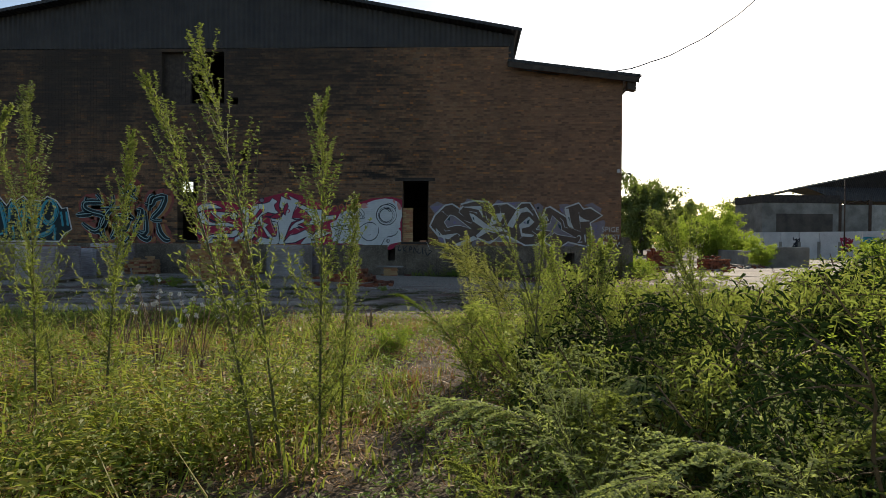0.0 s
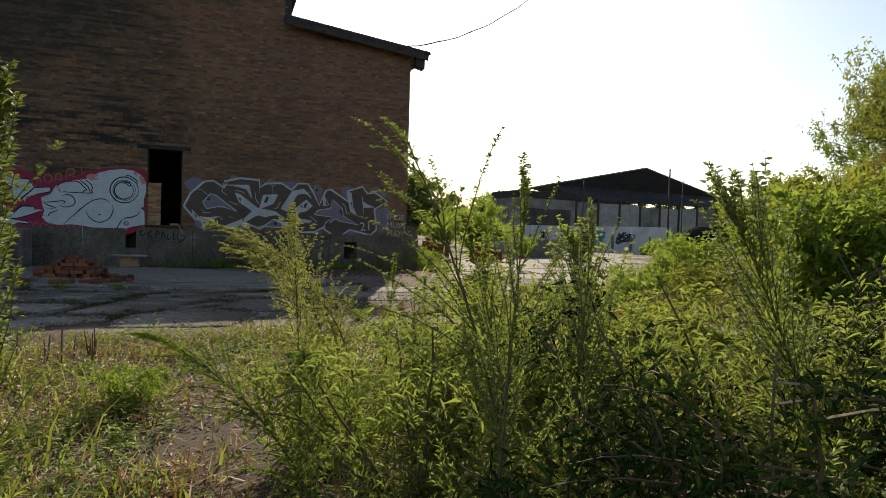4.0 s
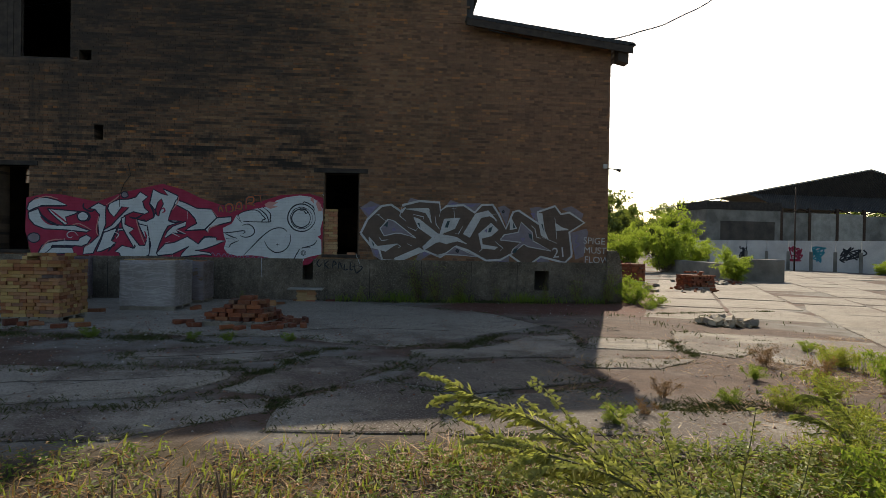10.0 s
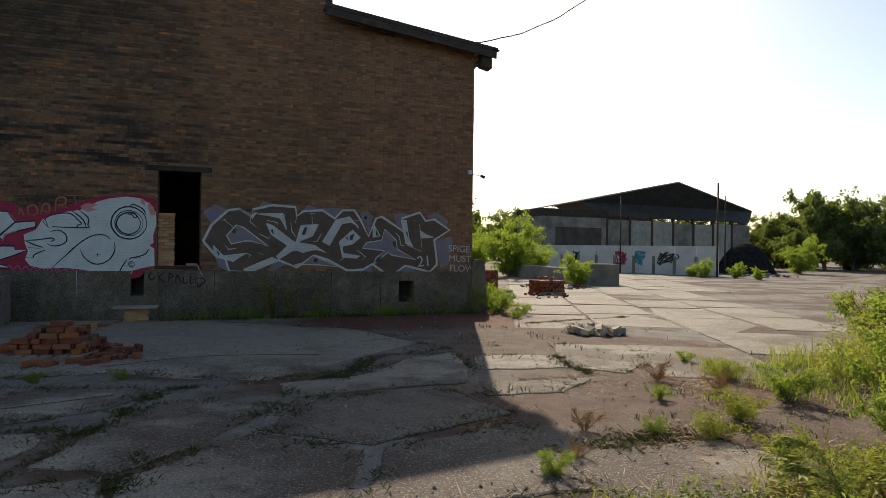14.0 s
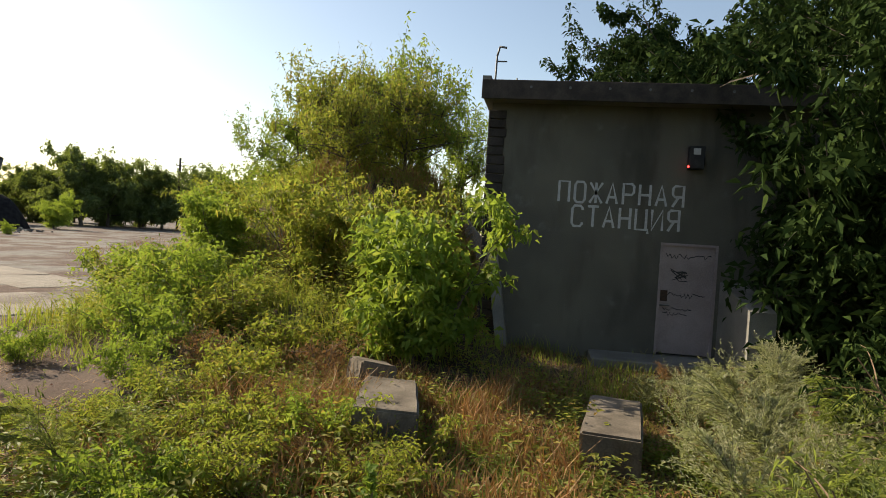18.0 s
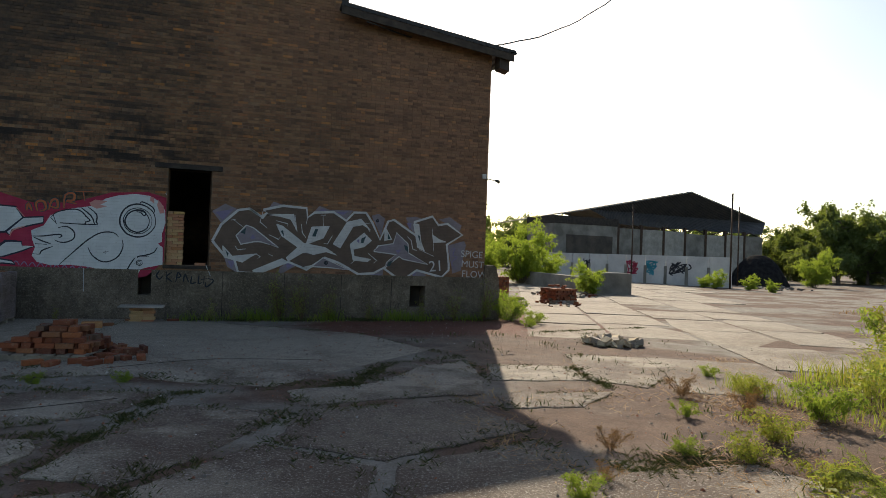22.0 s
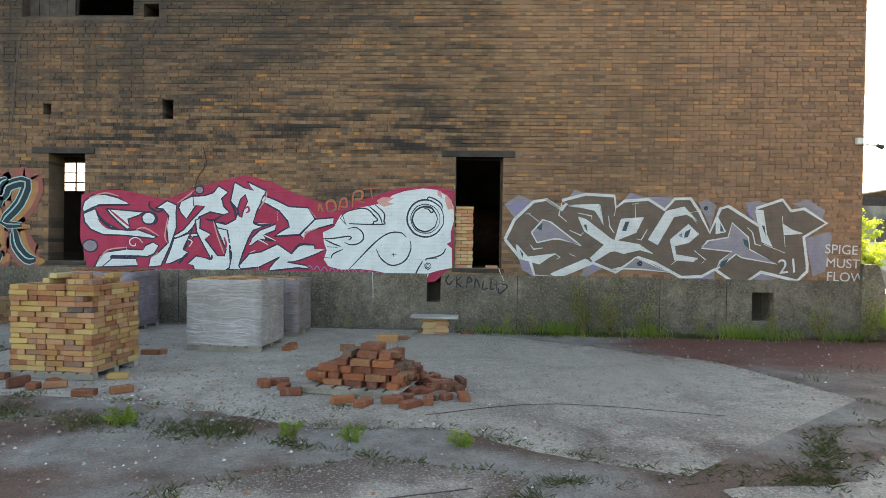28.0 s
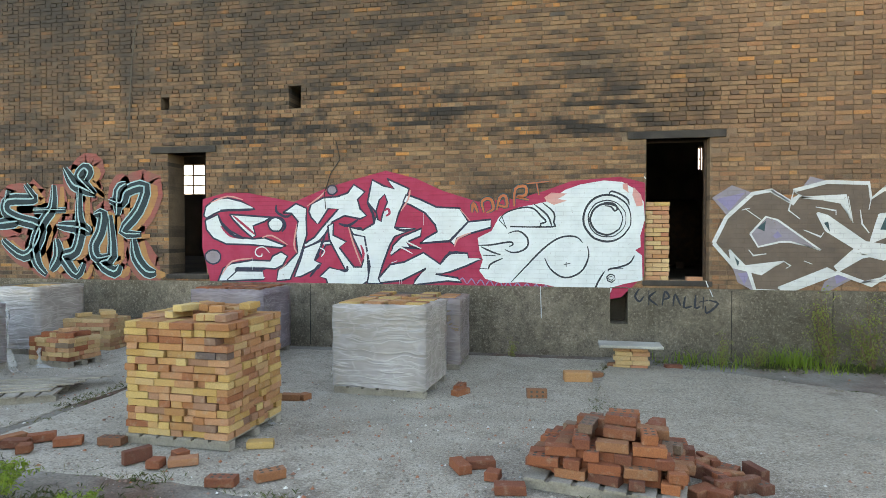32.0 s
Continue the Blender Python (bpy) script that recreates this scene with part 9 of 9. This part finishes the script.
# ---- grass and litter ----
def grass(name, n, area, height, mat, seed, label, thin=None, wide=0.006, lie=0.0):
    """Blades as bent narrow triangles, one joined sheet."""
    rnd = np.random.RandomState(seed)
    x0, x1, y0, y1 = area
    X, Y = rnd.uniform(x0, x1, n), rnd.uniform(y0, y1, n)
    keep = np.ones(n, bool)
    tuft = np.array([noise.noise(Vector((a * 1.1, b * 1.1, 7.0))) for a, b in zip(X, Y)])
    keep &= rnd.rand(n) < np.clip(0.62 + tuft * 0.9, 0.06, 1.0)
    if thin is not None:
        keep &= np.array([rnd.rand() < thin(a, b) for a, b in zip(X, Y)])
    X, Y, tuft = X[keep], Y[keep], tuft[keep]
    n = len(X)
    Z = np.array([ground_z(a, b) for a, b in zip(X, Y)])
    hh = height * (0.45 + 0.9 * rnd.rand(n)) * (0.8 + 0.7 * tuft)
    a = rnd.uniform(0, 6.2832, n)
    b = rnd.uniform(0, 6.2832, n)
    bend = hh * (0.25 + 0.5 * rnd.rand(n)) + lie * hh
    up = hh * (1.0 - 0.85 * lie)
    w = wide * (0.6 + 0.8 * rnd.rand(n))
    base = np.stack([X, Y, Z - 0.01], 1)
    side = np.stack([np.cos(a), np.sin(a), 0 * a], 1) * w[:, None]
    out = np.stack([np.cos(b), np.sin(b), 0 * b], 1)
    mid = base + out * (bend * 0.3)[:, None] + np.stack([0 * a, 0 * a, up * 0.6], 1)
    tip = base + out * bend[:, None] + np.stack([0 * a, 0 * a, up * (1.0 - 0.0 * a) + 0.012], 1)
    V = np.stack([base - side, base + side, mid + side * 0.8, mid - side * 0.8, tip], 1).reshape(-1, 3)
    k = 5 * np.arange(n)
    faces = np.stack([k, k + 1, k + 2, k + 3], 1).tolist() + np.stack([k + 3, k + 2, k + 4], 1).tolist()
    me = bpy.data.meshes.new(name)
    me.from_pydata(V.tolist(), [], faces)
    me.materials.append(mat)
    return tagged(new(name, me), label, "grass", "", "stuff")


def path_gap(x, y):
    """Thin grass on the trodden path and none past the concrete edge."""
    t = abs(x - (2.35 + 0.25 * math.sin(y * 0.6))) if y < -15 else 9
    return (0.35 if t < 0.25 else 0.75 if t < 0.45 else 1.0) * smooth(-12.5, -13.3, y)


def verge(x, y):
    """Short and thin by the concrete, thicker towards the start of the path."""
    return path_gap(x, y) * (1.0 - 0.50 * smooth(-19.2, -17.4, y) * smooth(4.6, 3.6, x))


def leaf_carpet(name, n, area, size, mat, seed, label, thin=None, h=0.14):
    """Small broad leaves standing a hand high between the grass."""
    rnd = random.Random(seed)
    s = Soup()
    for k in range(n):
        x, y = rnd.uniform(area[0], area[1]), rnd.uniform(area[2], area[3])
        if noise.noise(Vector((x * 0.9, y * 0.9, seed))) < -0.05 or (thin and rnd.random() > thin(x, y)):
            continue
        z = ground_z(x, y)
        top = h * rnd.uniform(0.5, 1.6)
        for j in range(rnd.randint(6, 11)):
            e = rand_dir(rnd, 0.6)
            p = Vector((x, y, z)) + Vector((rnd.gauss(0, 0.03), rnd.gauss(0, 0.03), top * rnd.random()))
            s.leaf(p, e, e.cross(Vector((0, 0, 1))).normalized(), size * rnd.uniform(0.6, 1.3), size * 0.4, 0.2)
    return tagged(new(name, s.mesh(name, mat)), label, "weeds", "", "stuff")


grass("grass", 75000, (-4.5, 8.5, -23.5, -12.7), 0.12, L_GRASS, 201, "mixed green and straw-coloured verge grass", verge, 0.0085)
grass("grass_back", 26000, (-6.0, 10.0, -31.0, -23.2), 0.16, L_GRASS, 218, "mixed verge grass behind the start of the path", None, 0.007)
grass("grass_far", 52000, (-18.0, -3.0, -30.0, -12.7), 0.20, L_GRASS, 202, "mixed verge grass further from the path", path_gap, 0.008)
grass("tall_grass", 4500, (-6.0, 1.9, -22.5, -14.8), 0.45, L_GRASS, 203, "taller thin verge grass", verge, 0.0075)
grass("straw", 85000, (-4.0, 9.5, -23.0, -12.6), 0.26, L_DRY, 204, "dry straw lying flat on the verge", path_gap, 0.0055, 0.85)
leaf_carpet("ground_weeds", 24000, (-5.0, 9.5, -22.5, -12.9), 0.055, L_FRESH, 205, "small fresh green weeds between the grass", verge, 0.10)
leaf_carpet("ground_weeds_olive", 9000, (-8.0, 9.5, -22.5, -13.0), 0.06, L_OLIVE, 206, "small olive weeds between the grass", verge, 0.18)
leaf_carpet("waist_weeds", 4200, (-5.0, 1.7, -21.8, -18.0), 0.07, L_YELLOW, 212, "yellowing waist-high weeds left of the path", path_gap, 0.45)
grass("bank_grass", 26000, (12.6, 20.0, -16.0, -5.0), 0.55, L_DRY, 207, "tall dry grass on the earth bank", lambda x, y: 1.0 if y < -11.5 else 0.0, 0.008)
grass("bank_green", 30000, (10.0, 19.0, -15.6, -6.0), 0.42, L_YELLOW, 213, "yellow-green grass on the slope of the bank", lambda x, y: 1.0 if y < -9.0 + (x - 10) * 0.25 else 0.0, 0.007)
leaf_carpet("bank_weeds", 5000, (9.5, 18.0, -15.6, -7.5), 0.09, L_YELLOW, 214, "leafy yellow-green weeds on the slope of the bank", lambda x, y: 1.0 if y < -9.5 + (x - 10) * 0.25 else 0.0, 0.6)
leaf_carpet("verge_weeds", 1500, (4.8, 10.5, -17.5, -12.8), 0.085, L_YELLOW, 215, "yellowing knee-high weeds on the verge", None, 0.28)
leaf_carpet("rust_weeds", 4200, (-5.0, 9.5, -22.5, -13.2), 0.05, L_DRY, 216, "rust-brown dying weeds between the grass", path_gap, 0.2)
grass("station_grass", 14000, (8.6, 12.9, -20.0, -9.0), 0.22, L_GRASS, 208, "mixed grass and litter before the station", None, 0.006)
grass("verge_straw", 26000, (4.0, 9.5, -17.8, -13.0), 0.20, L_DRY, 217, "golden dry litter on the verge", None, 0.006, 0.7)
grass("verge_dry", 9000, (6.0, 9.8, -17.2, -13.6), 0.34, L_DRY, 219, "upright golden dry grass on the verge", None, 0.006)
grass("dry_tufts", 5200, (-5.0, 3.4, -19.0, -13.2), 0.13, L_DRY, 221, "short rust-brown dry tufts on the verge", None, 0.006)
grass("wall_grass", 5200, (0.35, 8.5, -0.85, -0.07), 0.26, L_FRESH, 224, "green grass growing along the foot of the plinth", lambda x, y: max(0.0, min(1.0, 0.55 + 1.3 * noise.noise(Vector((x * 0.9, 3.0, 1.0))))) * (1.0 if y > -0.5 else 0.3), 0.006)
grass("yard_straw", 24000, (4.2, 12.5, -12.9, -6.8), 0.15, L_DRY, 222, "dry straw blown over the dusty yard", lambda x, y: max(0.0, min(1.0, 0.25 + 1.6 * noise.noise(Vector((x * 0.8, y * 0.8, 4.0))) + 0.10 * (-8.5 - y))), 0.006, 0.85)
grass("yard_tufts", 7000, (4.4, 13.0, -12.9, -3.0), 0.09, L_JOINT, 223, "low olive grass tufts on the dusty yard", lambda x, y: 1.0 if noise.noise(Vector((x * 1.3, y * 1.3, 8.0))) > 0.28 else 0.0, 0.007)
grass("station_straw", 16000, (8.0, 12.8, -20.2, -15.6), 0.22, L_DRY, 209, "rust-brown dry litter before the station", None, 0.005, 0.8)
grass("yard_grass", 5000, (26.0, 60.0, -8.0, 1.0), 0.5, L_YELLOW, 210, "tall yellow-green grass at the far yard edge", None, 0.03)
grass("yard_grass_dry", 14000, (24.0, 48.0, -4.0, 20.0), 0.10, L_DRY, 211, "dry orange grass at the far yard edge", lambda x, y: 1.0 if y < 2 + (x - 24) * 0.5 and y > -4 + (x - 24) * 0.4 else 0.0, 0.012)

# grass in the joints of the slabs and along the wall
JOINTS = [((-3.5, -10.0), (0.4, -9.85), 700), ((0.3, -11.2), (1.25, -8.2), 900), ((1.2, -8.3), (3.6, -8.1), 500), ((3.5, -8.0), (4.3, -6.7), 400), ((-5.6, -6.75), (-1.6, -7.3), 2200), ((-1.8, -7.3), (0.3, -8.0), 300), ((-8.0, -6.6), (-6.0, -6.9), 700), ((0.4, -0.4), (4.0, -0.3), 4200), ((4.0, -0.35), (8.5, -0.25), 3600), ((1.1, -11.9), (1.25, -10.9), 300), ((-2.6, -11.75), (0.0, -11.7), 400), ((4.9, -9.6), (6.6, -9.3), 350), ((6.9, -8.9), (7.2, -7.4), 350), ((9.2, -5.2), (10.0, -3.2), 900), ((8.8, -3.0), (12.4, -2.2), 900), ((4.6, -11.8), (6.9, -11.7), 900), ((-8.6, -9.1), (-4.2, -9.0), 500)]
rnd = random.Random(220)
s_all = Soup()
for pts in NEAR_SLABS:
    for (xa, ya), (xb, yb) in zip(pts, pts[1:] + pts[:1]):
        if ya > -2.0 and yb > -2.0:
            continue
        JOINTS.append(((xa, ya), (xb, yb), int(85 * math.dist((xa, ya), (xb, yb)))))
for (xa, ya), (xb, yb), n in JOINTS:
    for k in range(n):
        t = rnd.random()
        q = noise.noise(Vector((t * 6 + xa, ya, 2.0)))
        if q < 0.05 and rnd.random() < 0.85:
            continue
        wide = 0.05 + 0.10 * max(q, 0.0) + (0.09 if n > 300 * math.dist((xa, ya), (xb, yb)) else 0.0)
        cx, cy = xa + (xb - xa) * t + rnd.gauss(0, wide), ya + (yb - ya) * t + rnd.gauss(0, wide)
        for _ in range(4):
            e = rand_dir(rnd, 2.0)
            s_all.leaf(Vector((cx + rnd.gauss(0, 0.02), cy + rnd.gauss(0, 0.02), -0.02)), e, e.orthogonal().normalized(), rnd.uniform(0.03, 0.085) * (1.0 + max(q, 0.0)), 0.006, 0.2)
tagged(new("joint_weeds", s_all.mesh("joint_weeds", L_JOINT)), "tufts of grass in the slab joints and along the wall", "grass", "", "stuff")
VINE = bush(81, 0.9, 1.2, 900, 0.05, L_OLIVE, 9, S_DRY, 0.4)
for x, y, s in ((3.0, -0.3, 1.0), (3.55, -0.35, 0.9), (4.2, -0.3, 0.7), (1.35, -0.5, 0.45), (1.9, -0.45, 0.4), (6.7, -0.5, 0.55), (7.6, -0.4, 0.7), (8.4, -0.5, 0.9), (-1.9, -0.4, 0.3), (5.2, -0.4, 0.45)):
    plant_thing("wall_weed", VINE, pose(x, y, -0.04, 0, 0, x * 100) @ Matrix.Scale(s, 4), "thin green weed growing up the plinth", "weed", "wall weeds")
for x, y, s in ((-5.35, -6.75, 0.4), (-4.5, -6.9, 0.25), (-2.7, -7.2, 0.25), (-0.4, -7.45, 0.2), (0.6, -7.5, 0.2), (-6.2, -6.3, 0.4), (-6.6, -6.6, 0.35), (-1.0, -7.35, 0.2)):
    plant_thing("yard_weed", LOW, pose(x, y, -0.03, 0, 0, x * 100) @ Matrix.Scale(s, 4), "small green weed growing in the yard joint", "weed", "yard weeds")

# seed-headed thistles with white fluff
rnd = random.Random(230)
for k in range(7):
    x, y = rnd.uniform(-1.6, 0.6), rnd.uniform(-17.6, -16.2)
    st, fl = Soup(), Soup()
    for b in range(7):
        a = rnd.uniform(0, 6.28)
        h = rnd.uniform(0.5, 1.0)
        pts = [Vector((0, 0, 0)), Vector((math.cos(a) * 0.08, math.sin(a) * 0.08, h * 0.5)), Vector((math.cos(a) * 0.22, math.sin(a) * 0.22, h))]
        st.stem(pts, 0.006, 0.003, 4)
        for j in range(40):
            e = Vector((rnd.gauss(0, 1), rnd.gauss(0, 1), rnd.gauss(0, 1))).normalized()
            fl.leaf(pts[2], e, e.orthogonal().normalized(), 0.03, 0.012, 0.0)
    plant_thing("thistle", [("stem_mass", st.mesh("stem_mass", S_DRY), "stuff"), ("seed_fluff", fl.mesh("seed_fluff", M_FLUFF if k else (M_FLUFF := simple("white_fluff", (0.62, 0.60, 0.56), (0.72, 0.70, 0.66), 20.0, 0.9))), "stuff")], on(x, y, 0, 1.0), "dry brown thistle with white fluffy seed heads", "weed", "thistles")
# cut stubs of stalks near the concrete edge
rnd = random.Random(240)
for k in range(10):
    x, y = 1.0 + rnd.uniform(-0.35, 0.45), -14.1 + rnd.uniform(-0.25, 0.25)
    bm = bmesh.new()
    z = ground_z(x, y)
    tube(bm, (x, y, z - 0.03), (x + rnd.uniform(-0.05, 0.05), y, z + rnd.uniform(0.18, 0.34)), 0.010, 0.007, 6)
    tagged(part("stalk_stub", bm, S_DRY), "cut dry stalk stub sticking out of the grass", "stub", "stalk stubs")

# ---- bricks of the wall, in rows, each proud of its joints ----
def lay_wall():
    rnd = np.random.RandomState(7)
    row, verts, faces, near = 0.0762, [], [], []
    z, k = ZP + 0.006, 0
    pick = ((-0.05, 2.6, 3.76, 4.62),)
    while z < ZT - 0.05:
        headers = k % 3 == 2
        long = 0.128 if headers else 0.258
        x = -20.5 + (0.0 if k % 2 else 0.129) + (0.064 if headers else 0.0)
        while x < X1 - 0.02:
            w = long * (0.5 if not headers and rnd.rand() < 0.12 else 1.0)
            a, b = x + 0.005, min(x + w - 0.006, X1)
            x += w
            zz0, zz1 = z, z + row - 0.0115
            if zz1 > wall_top((a + b) / 2) - 0.01 or b - a < 0.03:
                continue
            parts = [(a, b)]
            for o in OPENINGS:
                if zz1 > o[2] - 0.002 and zz0 < o[3] + 0.002:
                    cut = []
                    for p, q in parts:
                        if q <= o[0] or p >= o[1]:
                            cut.append((p, q))
                            continue
                        if o[0] - p > 0.04:
                            cut.append((p, o[0]))
                        if q - o[1] > 0.04:
                            cut.append((o[1], q))
                    parts = cut
            if zz0 < 3.74 and zz1 > 3.60:
                for o in ((0.0, 1.53), (-8.88, -7.5), (-17.68, -16.48)):
                    parts = [(p, q) for p, q in parts if q < o[0] or p > o[1]]
            for p, q in parts:
                out = -0.002 - 0.013 * rnd.rand() + (0.02 if rnd.rand() < 0.015 else 0.0)
                j = rnd.uniform(-0.0025, 0.0025, 4)
                near_one = any(u[0] < p and q < u[1] and u[2] < zz0 and zz1 < u[3] for u in pick)
                (near if near_one else verts).append((p, q, zz0 + j[0], zz1 + j[1], out, j[2], j[3]))
        z += row
        k += 1
    # joined rows
    n = len(verts)
    V = np.zeros((n, 8, 3))
    for i, (p, q, c, d, y, e, f) in enumerate(verts):
        r = 0.004
        V[i] = [(p, 0.02, c), (q, 0.02, c), (q, 0.02, d), (p, 0.02, d), (p + r, y, c + r + e * 0.5), (q - r, y + e, c + r), (q - r, y + f, d - r), (p + r, y, d - r)]
    F = np.array([(4, 5, 6, 7), (0, 1, 5, 4), (1, 2, 6, 5), (2, 3, 7, 6), (3, 0, 4, 7)])
    A = (F[None] + 8 * np.arange(n)[:, None, None]).reshape(-1, 4)
    me = bpy.data.meshes.new("brickwork")
    me.from_pydata(V.reshape(-1, 3).tolist(), [], A.tolist())
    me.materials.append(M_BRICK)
    ob = new("brickwork", me)
    ob.parent = wall_south
    tagged(ob, "rows of old tan and red bricks", "", "", "stuff")
    # the bricks over the first doorway, one by one
    shared = {}
    for p, q, c, d, y, e, f in near[:300]:
        w = round(q - p, 2)
        if w not in shared:
            bm = bmesh.new()
            add_box(bm, (-w / 2, -0.012, 0.0), (w / 2, 0.02, 0.0645))
            for v in bm.verts:
                if v.co.y < 0:
                    v.co.x *= 1 - 0.008 / w
                    v.co.z += 0.003 if v.co.z < 0.03 else -0.003
            m2 = bpy.data.meshes.new("brick")
            bm.to_mesh(m2)
            bm.free()
            m2.materials.append(M_BRICK_ONE)
            shared[w] = m2
        ob = new("brick", shared[w])
        ob.matrix_basis = pose((p + q) / 2, y * 0.6, c)
        ob.parent = wall_south


lay_wall()
